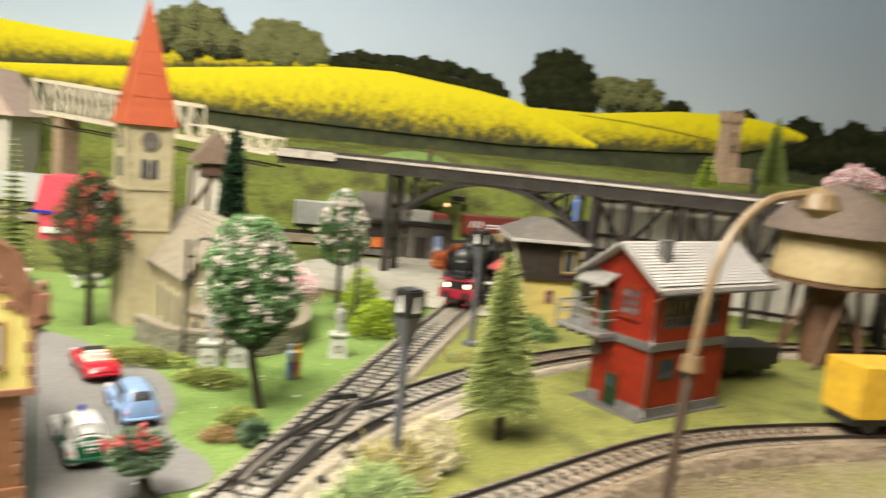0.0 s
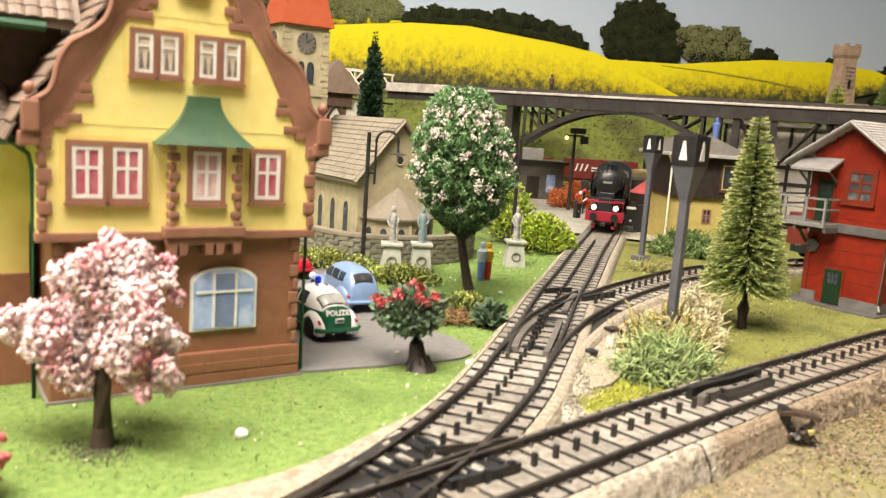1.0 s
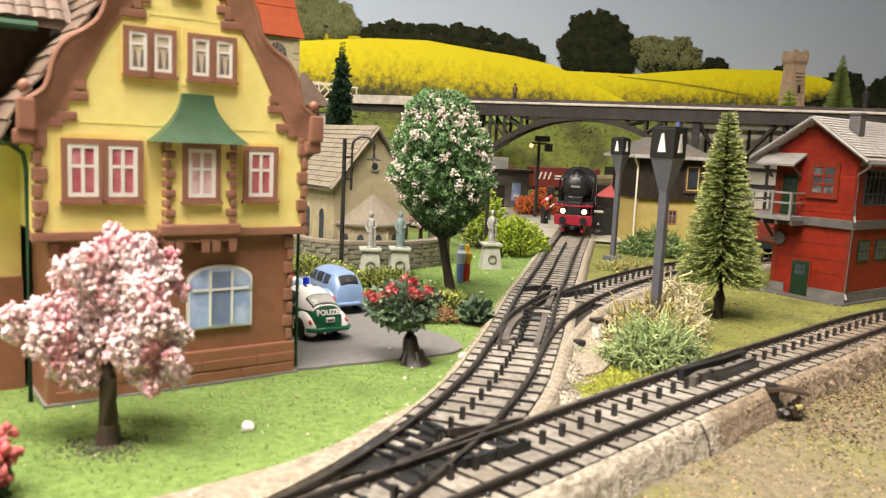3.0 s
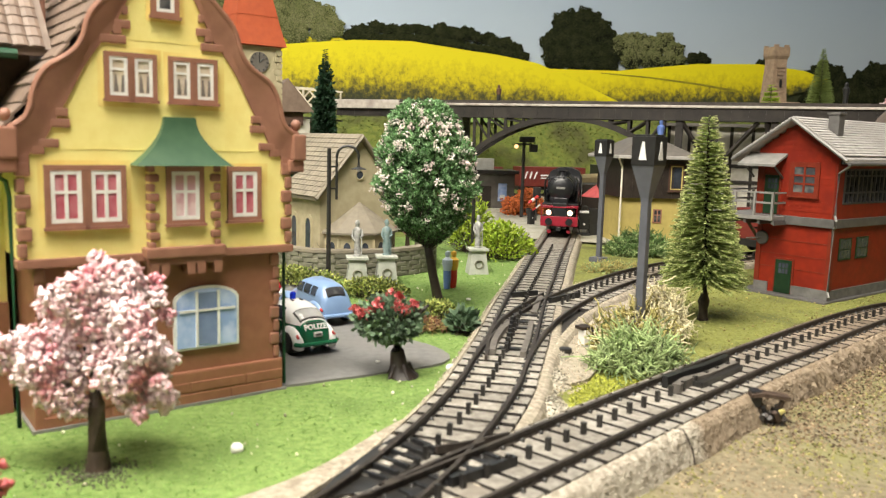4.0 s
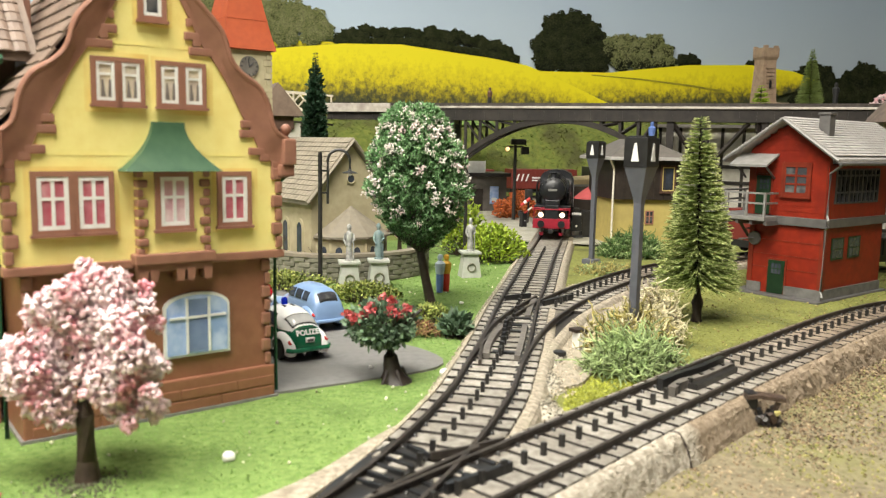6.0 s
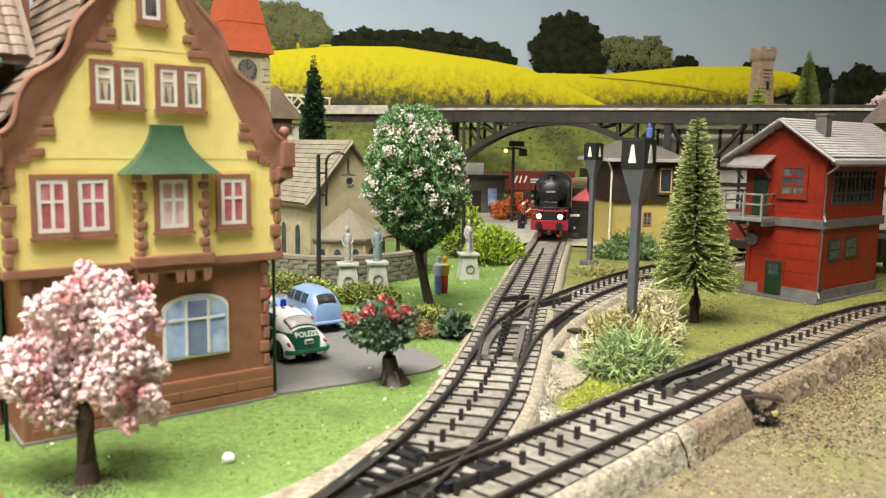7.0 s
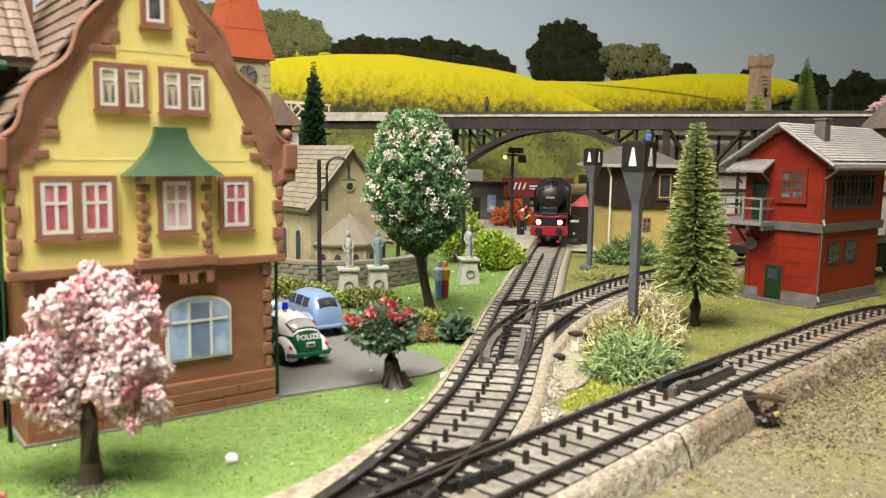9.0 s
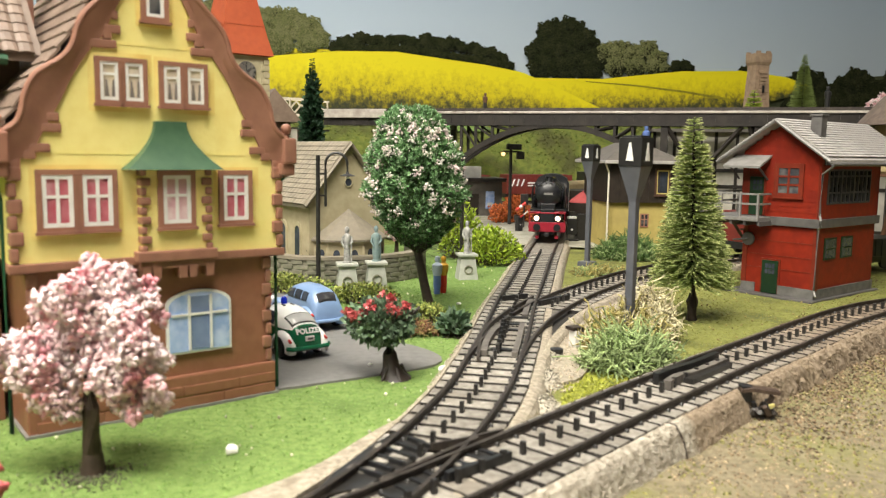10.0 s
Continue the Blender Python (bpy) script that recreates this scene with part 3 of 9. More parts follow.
# Fixture shapes for the added fill lamps, all out of view.
def added_room_light(x, y, sx, sy, z=143.0, label="unseen added ceiling light, long and white with a glowing diffuser"):
    t = thing("added_room_light", label, "ceiling light", place(x, y, 0), "room lights")
    part("housing", box(B(), -sx / 2 - 2, sx / 2 + 2, -sy / 2 - 2, sy / 2 + 2, z + 1, z + 7, 0.6), M["white"], t)
    part("diffuser", box(B(), -sx / 2, sx / 2, -sy / 2, sy / 2, z, z + 0.98), glow("diffuser glow", LAMP, 2.0), t)
    if z < 140:
        for s in (-1, 1):
            part("hanging_rod", tube(B(), (s * sx * 0.4, 0, z + 7), (s * sx * 0.4, 0, 150), 0.4, 0.4, 6), M["white"], t)


# Body of the added pendant, never in view.
added_room_light(-14, 8, 60, 36, 86.0, "unseen added hanging lamp, white with a glowing diffuser")
added_room_light(10, -30, 120, 30)
added_room_light(-108, -108, 120, 30)
added_room_light(-34, 62, 120, 30)

# ---- photographic backdrop on the wall: a flat print ----
BY = 165.0
backdrop = thing("backdrop", "flat printed panorama of a yellow rape field under blue sky", "backdrop", place(0, BY, 0), kind="structure")


def sky_mat():
    m = bpy.data.materials.new("printed sky")
    m.use_nodes = True
    nt = m.node_tree
    b = nt.nodes["Principled BSDF"]
    b.inputs["Roughness"].default_value = 0.7
    tc = nt.nodes.new("ShaderNodeTexCoord")
    sx = nt.nodes.new("ShaderNodeSeparateXYZ")
    nt.links.new(tc.outputs["Object"], sx.inputs[0])
    r = nt.nodes.new("ShaderNodeValToRGB")
    mr = nt.nodes.new("ShaderNodeMapRange")
    mr.inputs[1].default_value, mr.inputs[2].default_value = 0.22, 0.62
    nt.links.new(sx.outputs[2], mr.inputs[0])
    nt.links.new(mr.outputs[0], r.inputs[0])
    r.color_ramp.elements[0].color = (0.58, 0.69, 0.80, 1)
    r.color_ramp.elements[1].color = (0.27, 0.40, 0.60, 1)
    mr2 = nt.nodes.new("ShaderNodeMapRange")
    mr2.inputs[1].default_value, mr2.inputs[2].default_value = -0.3, 0.9
    nt.links.new(sx.outputs[0], mr2.inputs[0])
    mx = nt.nodes.new("ShaderNodeMix")
    mx.data_type, mx.blend_type = "RGBA", "MULTIPLY"
    mx.inputs[7].default_value = (0.78, 0.76, 0.75, 1)
    nt.links.new(r.outputs[0], mx.inputs[6])
    nt.links.new(mr2.outputs[0], mx.inputs[0])
    nt.links.new(mx.outputs[2], b.inputs["Base Color"])
    return m


def field_mat():
    """Rape field: yellow heads over dark stems towards its lower edge."""
    m = bpy.data.materials.new("printed rape field")
    m.use_nodes = True
    nt = m.node_tree
    b = nt.nodes["Principled BSDF"]
    b.inputs["Roughness"].default_value = 0.75
    tc = nt.nodes.new("ShaderNodeTexCoord")
    uv = nt.nodes.new("ShaderNodeSeparateXYZ")
    nt.links.new(tc.outputs["UV"], uv.inputs[0])
    mp = nt.nodes.new("ShaderNodeMapping")
    mp.inputs["Scale"].default_value = (1.3, 1, 1.0)
    nt.links.new(tc.outputs["Object"], mp.inputs[0])
    n = nt.nodes.new("ShaderNodeTexNoise")
    n.inputs["Scale"].default_value = 75
    n.inputs["Detail"].default_value = 6
    n.inputs["Roughness"].default_value = 0.7
    nt.links.new(mp.outputs[0], n.inputs["Vector"])
    ma = nt.nodes.new("ShaderNodeMath")
    ma.operation = "MULTIPLY_ADD"
    ma.inputs[1].default_value = 0.36
    mr = nt.nodes.new("ShaderNodeMapRange")
    mr.inputs[1].default_value, mr.inputs[2].default_value = 0.36, 0.64
    nt.links.new(n.outputs[0], mr.inputs[0])
    nt.links.new(mr.outputs[0], ma.inputs[0])
    nt.links.new(uv.outputs[1], ma.inputs[2])
    r = nt.nodes.new("ShaderNodeValToRGB")
    e = r.color_ramp.elements
    e[0].position, e[0].color = 0.16, (0.035, 0.04, 0.014, 1)
    e[1].position, e[1].color = 0.98, (0.82, 0.71, 0.004, 1)
    for pos, c in ((0.32, (0.11, 0.10, 0.015, 1)), (0.47, (0.34, 0.28, 0.01, 1)), (0.66, (0.66, 0.55, 0.005, 1))):
        k = e.new(pos)
        k.color = c
    nt.links.new(ma.outputs[0], r.inputs[0])
    nt.links.new(r.outputs[0], b.inputs["Base Color"])
    return m


def sheet(name, xs, low, high, y, material, parent, rows=6):
    """A flat sheet between two height lines over x, with v from the lower to the upper edge."""
    xs = np.asarray(xs, float)
    lo = np.interp(xs, *zip(*low))
    hi = np.interp(xs, *zip(*high))
    v, f = [], []
    for k in range(rows + 1):
        t = k / rows
        for i, x in enumerate(xs):
            v.append((x, y, lo[i] * (1 - t) + hi[i] * t))
    n = len(xs)
    for k in range(rows):
        for i in range(n - 1):
            f.append((k * n + i, k * n + i + 1, (k + 1) * n + i + 1, (k + 1) * n + i))
    ob = raw(name, v, f, material, parent)
    lay = ob.data.uv_layers.new(name="uv")
    loops = np.empty(len(ob.data.loops), dtype=np.int32)
    ob.data.loops.foreach_get("vertex_index", loops)
    uv = np.stack([(loops % n) / n, (loops // n) / rows], 1)
    lay.data.foreach_set("uv", uv.ravel().astype(np.float32))
    return ob


FIELD = field_mat()
XS = np.arange(-150, 171, 1.0)
part("sky", box(B(), -150, 175, 0.5, 4, -5, 120), sky_mat(), backdrop, "pale blue printed sky")
sheet("far_field", np.arange(-150, -10, 1.0), [(-150, 19), (-78, 22), (-69, 22.6), (-45, 24), (-14, 26.6)], [(-150, 34), (-100, 31.5), (-78, 30.2), (-67, 29.2), (-50, 28), (-12, 27.2)], 0.1, FIELD, backdrop)
sheet("field", np.arange(-78, 40.1, 1.0), [(-78, 19.2), (-69, 18.6), (-44, 16.5), (-11, 15.6), (23, 15.0), (40, 15.6)], [(-78, 21.8), (-69, 22.3), (-45, 23.8), (-20, 26.2), (-12, 26.9), (-1, 27.0), (10, 25.6), (16, 24.9), (23.5, 23.6), (30, 21.0), (40, 16.6)], -0.62, FIELD, backdrop)
sheet("near_field", np.arange(23, 82, 1.0), [(23, 15), (56, 16.5), (68, 17.4), (83, 21.4), (92, 23)], [(23, 22.6), (39, 22.6), (46, 23.4), (55, 24.4), (67, 24.7), (76, 23.7), (80, 22.4), (82, 21.6)], -0.56, FIELD, backdrop)
sheet("field_lane", np.arange(36, 66.1, 1.0), [(36, 22.0), (46, 21.3), (56, 20.2), (66, 18.6)], [(36, 22.15), (46, 21.6), (56, 20.6), (66, 19.1)], -0.64, mat("printed lane", (0.22, 0.19, 0.012), (0.36, 0.31, 0.012), 60, 0.8), backdrop)
HEDGE = mat("printed dark verge", (0.035, 0.045, 0.018), (0.06, 0.07, 0.025), 60, 0.8, spots=(0.02, 0.022, 0.012), sscale=25, samt=0.7)
PTREE = mat("printed tree", (0.06, 0.075, 0.022), (0.10, 0.115, 0.04), 70, 0.9, island=0.4, spec=0.1)
PDARK = mat("printed dark tree", (0.012, 0.014, 0.008), (0.026, 0.03, 0.016), 70, 0.9, island=0.5, spec=0.1)
sheet("verge", XS, [(-150, -4), (170, -4)], [(-150, 19.5), (-70, 19.0), (-44, 17.0), (-11, 16.0), (23, 15.4), (56, 17.0), (68, 18.0), (83, 22.0), (92, 24), (170, 30)], 0.3, HEDGE, backdrop)


def print_tree(seed, crowns, dark, lit, share=0.45):
    """A printed wood: round crowns of flat leaf flecks, dark below and paler towards the upper left."""
    rng = np.random.default_rng(seed)
    V = {0: [], 1: [], 2: []}
    for cx, cz, cr in crowns:
        n = int(260 * cr * cr) + 160
        a, q = rng.uniform(0, 6.28, n), np.sqrt(rng.uniform(0, 1, n))
        rr = cr * q * (1 + 0.10 * np.sin(a * 5 + seed + cx) + 0.07 * np.sin(a * 11 + cz))
        x, z = cx + rr * np.cos(a), cz + rr * 0.95 * np.sin(a)
        li = ((z - cz) / cr * 0.75 - (x - cx) / cr * 0.3 + rng.normal(size=n) * 0.45) > (1 - 2 * share) * 0.9
        for kind in (0, 1):
            o = (li == bool(kind))
            r = (0.2 if kind == 0 else 0.11) * rng.uniform(0.5, 1.4, o.sum())
            t = rng.uniform(0, 6.28, o.sum())
            v = [np.stack([x[o] + r * np.cos(t + k * 1.2566) * rng.uniform(0.6, 1.3, o.sum()), np.full(o.sum(), -0.26 - 0.06 * kind) - (np.arange(o.sum()) % 9) * 0.005, z[o] + r * 0.8 * np.sin(t + k * 1.2566)], 1) for k in range(5)]
            V[kind].append(np.stack(v, 1).reshape(-1, 3))
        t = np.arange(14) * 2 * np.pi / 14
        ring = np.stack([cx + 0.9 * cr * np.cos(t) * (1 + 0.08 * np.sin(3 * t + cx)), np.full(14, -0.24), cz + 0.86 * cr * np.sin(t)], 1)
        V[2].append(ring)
    for kind, m in ((0, dark), (1, lit)):
        v = np.concatenate(V[kind])
        tagged(raw("printed_foliage", v, np.arange(len(v)).reshape(-1, 5), m, backdrop), kind="stuff")
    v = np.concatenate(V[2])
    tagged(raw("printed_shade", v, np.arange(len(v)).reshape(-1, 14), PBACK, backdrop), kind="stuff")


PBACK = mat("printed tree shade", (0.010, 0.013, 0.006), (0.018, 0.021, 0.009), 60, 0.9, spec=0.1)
PLIT = mat("printed lit leaves", (0.14, 0.155, 0.05), (0.20, 0.205, 0.085), 70, 0.8, island=0.4)
PDIM = mat("printed dim leaves", (0.022, 0.027, 0.011), (0.038, 0.043, 0.019), 70, 0.9, island=0.4, spec=0.1)
print_tree(1, [(-47.5, 29, 3.4), (-44, 32.2, 3.6), (-39.5, 33, 3.8), (-36, 30, 3.6), (-41, 28.6, 3.2), (-33, 29.5, 3.2), (-36.5, 33.5, 2.6)], PDARK, PLIT, 0.4)
print_tree(2, [(-28, 29.5, 3.2), (-24.5, 32, 3.2), (-21, 31.6, 3.3), (-17.8, 30.6, 3.0), (-23, 28.4, 2.6), (-18, 28.3, 2.2), (-15.6, 29.2, 1.9), (-27, 33, 1.9)], PTREE, PLIT, 0.62)
rw = random.Random(5)
print_tree(3, [(-12.5 + 1.15 * k, float(np.interp(-12.5 + 1.15 * k, (-12.5, -8, 3, 14, 20), (27.6, 29.0, 29.0, 28.2, 26.0))) + rw.uniform(-0.5, 0.5), rw.uniform(0.9, 1.5)) for k in range(29)] + [(-12 + 1.1 * k, float(np.interp(-12 + 1.1 * k, (-12, 0, 10, 21), (27.2, 27.5, 26.3, 24.8))), 0.9) for k in range(31)], PDARK, PDIM, 0.35)
print_tree(4, [(26.6, 27.5, 2.6), (29, 31, 3.0), (32.6, 31.3, 3.2), (35.5, 29, 3.2), (30.5, 27, 3.8), (27, 24.6, 2.4), (31, 24.4, 2.6), (35, 25, 2.8), (38, 26.2, 2.4), (37.5, 24, 1.8)], PDARK, PDIM, 0.35)
print_tree(5, [(40.5, 27.6, 2.4), (43, 28, 2.2), (45.5, 27.2, 2.3), (48.2, 28.2, 2.2), (50.2, 26.6, 2.0), (42, 25, 2.2), (46, 25, 2.2), (49.5, 25, 1.8), (51.6, 25, 1.1)], PDARK, PLIT, 0.4)
print_tree(6, [(54, 25.3, 1.3), (55.6, 25.5, 1.2), (56.8, 25, 0.8)], PDARK, PDIM, 0.3)
print_tree(7, [(67.4, 24.8, 0.8), (68.8, 25.3, 0.9), (70, 24.8, 0.8)], PDARK, PDIM, 0.3)
print_tree(8, [(78 + 2.1 * k, 21.5 + 1.8 * math.sin(k * 1.3) + max(0, k - 7) * 0.5, 2.6) for k in range(44)] + [(79 + 2.2 * k, 18 + max(0, k - 7) * 0.3, 3) for k in range(40)], PDARK, PDIM, 0.25)


# ---- tracks ----
SL = B()
box(SL, -1.42, 1.42, -0.32, 0.32, 0.26, 0.43, 0.025)
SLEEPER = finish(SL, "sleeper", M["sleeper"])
SLEEPER.materials.append(M["gap_shade"])
# Flanks facing the gaps are coloured dark to carry the gap shade.
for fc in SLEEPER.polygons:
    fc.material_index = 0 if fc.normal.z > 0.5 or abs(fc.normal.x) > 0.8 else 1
ST = B()
box(ST, -0.06, 0.06, -0.06, 0.06, 0.42, 0.76)
STUD = finish(ST, "contact_stud", M["iron"])


def keep_off(p, line, limit):
    return abs(away([p], line)[0]) > limit


def track(line, label, bed_mat, bed=1.75, lift=0.0, skip=None, limit=1.5, loose=True, spacing=0.72, near=None, rough=0.0):
    t = thing("railway_track", label, "railway track")
    L = spline(line, 0.6)
    d = np.gradient(L, axis=0)
    d /= np.linalg.norm(d, axis=1, keepdims=True)
    nrm = np.stack([d[:, 1], -d[:, 0]], 1)
    rings = []
    rr = np.random.default_rng(8)
    F = spline(line, 0.16 if rough else 0.6)
    fd = np.gradient(F, axis=0)
    fd /= np.linalg.norm(fd, axis=1, keepdims=True)
    for i, p in enumerate(F):
        n = (fd[i, 1], -fd[i, 0])
        crumble = rough * (0.38 + 1.8 * smooth01((p[0] - 9) / 6))
        rings.append([(p[0] + n[0] * (o + e), p[1] + n[1] * (o + e), z + lift + h) for o, z, e, h in ((o, z, *(rr.normal(size=2) * crumble * (o > bed + 0.05))) for o, z in ((-bed - 0.5, -0.5), (-bed - 0.16, 0.24), (-bed, 0.39), (-1.47, 0.405), (-1.455, 0.25), (1.455, 0.25), (1.47, 0.405), (bed, 0.40), (bed + 0.12, 0.39), (bed + 0.24, 0.33), (bed + 0.34, 0.2), (bed + 0.42, 0.0), (bed + 0.5, -0.22), (bed + 0.6, -0.5)))])
    b = B()
    loft(b, rings)
    part("ballast_bed", b, bed_mat, t)
    # Dark bed strip whose colour also holds the shade between the sleepers.
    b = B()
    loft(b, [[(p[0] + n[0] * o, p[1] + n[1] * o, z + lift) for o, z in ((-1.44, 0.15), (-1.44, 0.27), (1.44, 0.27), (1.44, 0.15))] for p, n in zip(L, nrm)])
    part("bed_shadow_strip", b, M["gap_shade"], t, "dark bed strip with the gap shade painted in")
    b = B()
    loft(b, [[(p[0] + n[0] * o, p[1] + n[1] * o, z + lift) for o, z in ((-0.72, 0.2), (-0.72, 0.36), (0.72, 0.36), (0.72, 0.2))] for p, n in zip(L, nrm)])
    part("bed_fill_strip", b, M["sleeper_gap"], t, "dusty fill between the rails")
    for side in (-1, 1):
        o0 = side * GAUGE / 2
        sect = ((-0.08, 0.42), (-0.08, 0.44), (-0.03, 0.47), (-0.03, 0.55), (-0.055, 0.57), (-0.055, 0.64), (0.055, 0.64), (0.055, 0.57), (0.03, 0.55), (0.03, 0.47), (0.08, 0.44), (0.08, 0.42))
        b = B()
        loft(b, [[(p[0] + n[0] * (o0 + o), p[1] + n[1] * (o0 + o), z + lift) for o, z in sect] for p, n in zip(L, nrm)])
        part("rail", b, M["rail"], t)
    fine = spline(line, spacing)
    fd = np.gradient(fine, axis=0)
    rest_v, rest_f, count = [], [], 0
    for p, q in zip(fine, fd):
        if skip is not None and not keep_off(p, skip, limit):
            continue
        a = math.degrees(math.atan2(q[1], q[0])) - 90 + random.uniform(-1.5, 1.5)
        m = pose(p[0] * K, p[1] * K, lift * K, 0, 0, a)
        if near is None or near(p):
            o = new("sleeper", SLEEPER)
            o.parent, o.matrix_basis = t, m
            s = new("contact_stud", STUD)
            s.parent, s.matrix_basis = t, m
        else:
            c = len(rest_v)
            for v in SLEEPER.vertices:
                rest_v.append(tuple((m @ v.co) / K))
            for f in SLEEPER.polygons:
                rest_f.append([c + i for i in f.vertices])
    cv, cf = [], []
    for p, q in zip(fine, fd):
        if near is None or not near(p) or (skip is not None and not keep_off(p, skip, limit)):
            continue
        q = q / np.linalg.norm(q)
        for s in (-1, 1):
            for o in (s * GAUGE / 2 - 0.13, s * GAUGE / 2 + 0.13):
                c = len(cv)
                x, y = p[0] + q[1] * o, p[1] - q[0] * o
                for a, e, z in ((-0.06, -0.05, 0.42), (0.06, -0.05, 0.42), (0.06, 0.05, 0.42), (-0.06, 0.05, 0.42), (-0.04, -0.035, 0.52), (0.04, -0.035, 0.52), (0.04, 0.035, 0.52), (-0.04, 0.035, 0.52)):
                    cv.append((x + q[1] * a + q[0] * e, y - q[0] * a + q[1] * e, z + lift))
                cf += [[c + i for i in f] for f in ((4, 5, 6, 7), (0, 1, 5, 4), (1, 2, 6, 5), (2, 3, 7, 6), (3, 0, 4, 7))]
    if cf:
        tagged(raw("chair_trim", cv, cf, M["iron"], t, "small dark rail chairs"), kind="stuff")
    if rest_f:
        tagged(raw("far_sleeper_rest", rest_v, rest_f, M["sleeper"], t), kind="stuff")
    return t


def front_bed(m=None, brown=(0.64, 0.53, 0.43, 1), start=0.252, end=0.257, across=(0.71, 0.704, 0)):
    """Pale on the near length, brown with earth and rust where the line is worn further on."""
    m = m or mat("worn embankment", (0.46, 0.42, 0.35), (0.26, 0.225, 0.175), 480, 0.9, 0.14, 260, spots=(0.32, 0.28, 0.21), sscale=40, samt=0.6)
    nt = m.node_tree
    b = nt.nodes["Principled BSDF"]
    old = b.inputs["Base Color"].links[0].from_socket
    g = nt.nodes.new("ShaderNodeNewGeometry")
    way = nt.nodes.new("ShaderNodeVectorMath")
    way.operation = "DOT_PRODUCT"
    way.inputs[1].default_value = across
    nt.links.new(g.outputs["Position"], way.inputs[0])
    n = nt.nodes.new("ShaderNodeTexNoise")
    n.inputs["Scale"].default_value = 60
    nt.links.new(g.outputs["Position"], n.inputs["Vector"])
    add = nt.nodes.new("ShaderNodeMath")
    add.operation = "MULTIPLY_ADD"
    add.inputs[1].default_value = 0.012
    nt.links.new(n.outputs[0], add.inputs[0])
    nt.links.new(way.outputs["Value"], add.inputs[2])
    r = nt.nodes.new("ShaderNodeMapRange")
    r.inputs[1].default_value, r.inputs[2].default_value, r.inputs[4].default_value = start + 0.006, end + 0.006, 0.85
    nt.links.new(add.outputs[0], r.inputs[0])
    mx = nt.nodes.new("ShaderNodeMix")
    mx.data_type = "RGBA"
    mx.blend_type = "MULTIPLY"
    mx.inputs[7].default_value = brown
    nt.links.new(old, mx.inputs[6])
    nt.links.new(r.outputs[0], mx.inputs[0])
    nt.links.new(mx.outputs[2], b.inputs["Base Color"])
    return m


FRONT_BED = front_bed()
front_bed(M["sleeper"], (0.78, 0.62, 0.48, 1), 0.10, 0.18, (1, 0, 0))
nearby = lambda p: -8 < p[0] < 32 and p[1] < 66
track(FRONT, "front track with brown sleepers on a sandy stone edged bed", FRONT_BED, 1.5, 0.02, near=nearby, rough=0.028, spacing=0.79)
track(MAIN, "main track with pale sleepers curving away to the level crossing", M["ballast"], 1.55, 0.0, skip=FRONT, limit=1.5, near=nearby, spacing=0.87)
track(SIDING, "siding that branches off behind the fir tree", M["ballast"], 1.5, -0.015, skip=MAIN, limit=1.7, near=nearby, spacing=0.82)
track(REAR, "rear track below the hillside", M["ballast_brown"], 1.6, 0.9, near=lambda p: False)


TURNOUTS = [(thing("turnout", lab, "turnout", place(x, y, 0.43), "turnouts"), x, y) for lab, x, y in (("black and worn grey turnout where the siding leaves the main track", 4.2, 40.5), ("dark worn turnout blades lying in the front track", 9.3, 33.0), ("black frog and plates where the main track meets the front track", 0.2, 25.4))]


def home(x, y):
    """The turnout to which an iron at this place belongs."""
    return min(TURNOUTS, key=lambda t: math.hypot(t[1] - x, t[2] - y))


def bar(name, label, pts, w, h, z, material):
    """A low bar laid along a short line, a part of the nearest turnout."""
    L = spline(pts, 0.3)
    T, cx, cy = home(*L.mean(0))
    d = np.gradient(L, axis=0)
    d /= np.linalg.norm(d, axis=1, keepdims=True)
    b = B()
    loft(b, [[(p[0] + n[1] * o - cx, p[1] - n[0] * o - cy, z + k - 0.43) for o, k in ((-w, 0), (-w, h), (w, h), (w, 0))] for p, n in zip(L, d)])
    return part(name, b, material, T, label)


# turnout ironwork
bar("switch_blade", "thick worn grey curved blade inside the turnout", [(2.6, 35.5), (2.85, 37.0), (3.35, 38.9), (3.9, 40.3)], 0.12, 0.2, 0.43, M["blade"])
bar("switch_blade", "thick worn grey straight blade inside the turnout", [(3.68, 35.2), (4.15, 37.3), (4.75, 40.3)], 0.11, 0.2, 0.43, M["blade"])
bar("switch_tongue", "dark curved tongue rail of the turnout", [(2.3, 34.6), (2.5, 36.2), (2.8, 38.2), (3.4, 40.4), (4.4, 42.9), (5.4, 45.0), (6.3, 46.8)], 0.06, 0.2, 0.43, M["rail"])
for k in range(7):
    u = k / 6
    bar("contact_pin", "black contact pin between the turnout blades", [(3.16 + 0.75 * u, 36.0 + 4.3 * u), (3.2 + 0.75 * u, 36.05 + 4.3 * u), (3.26 + 0.75 * u, 36.1 + 4.3 * u)], 0.07, 0.34, 0.43, M["black"])
for x0, x1, y in ((2.95, 3.8, 36.3), (3.7, 4.6, 39.7), (3.9, 4.9, 40.8), (4.2, 5.3, 42.2), (4.7, 5.9, 44.2)):
    bar("tie_plate", "flat black tie plate across the turnout", [(x0, y + 0.08), ((x0 + x1) / 2, y), (x1, y - 0.08)], 0.13, 0.07, 0.43, M["black"])
bar("check_rail", "black check rail beside the crossing frog", [(4.65, 46.3), (5.3, 46.7), (6.05, 47.1)], 0.07, 0.26, 0.43, M["black"])
bar("check_rail", "black check rail beside the crossing frog", [(6.35, 45.1), (7.2, 46.0), (8.1, 46.8)], 0.09, 0.26, 0.43, M["black"])
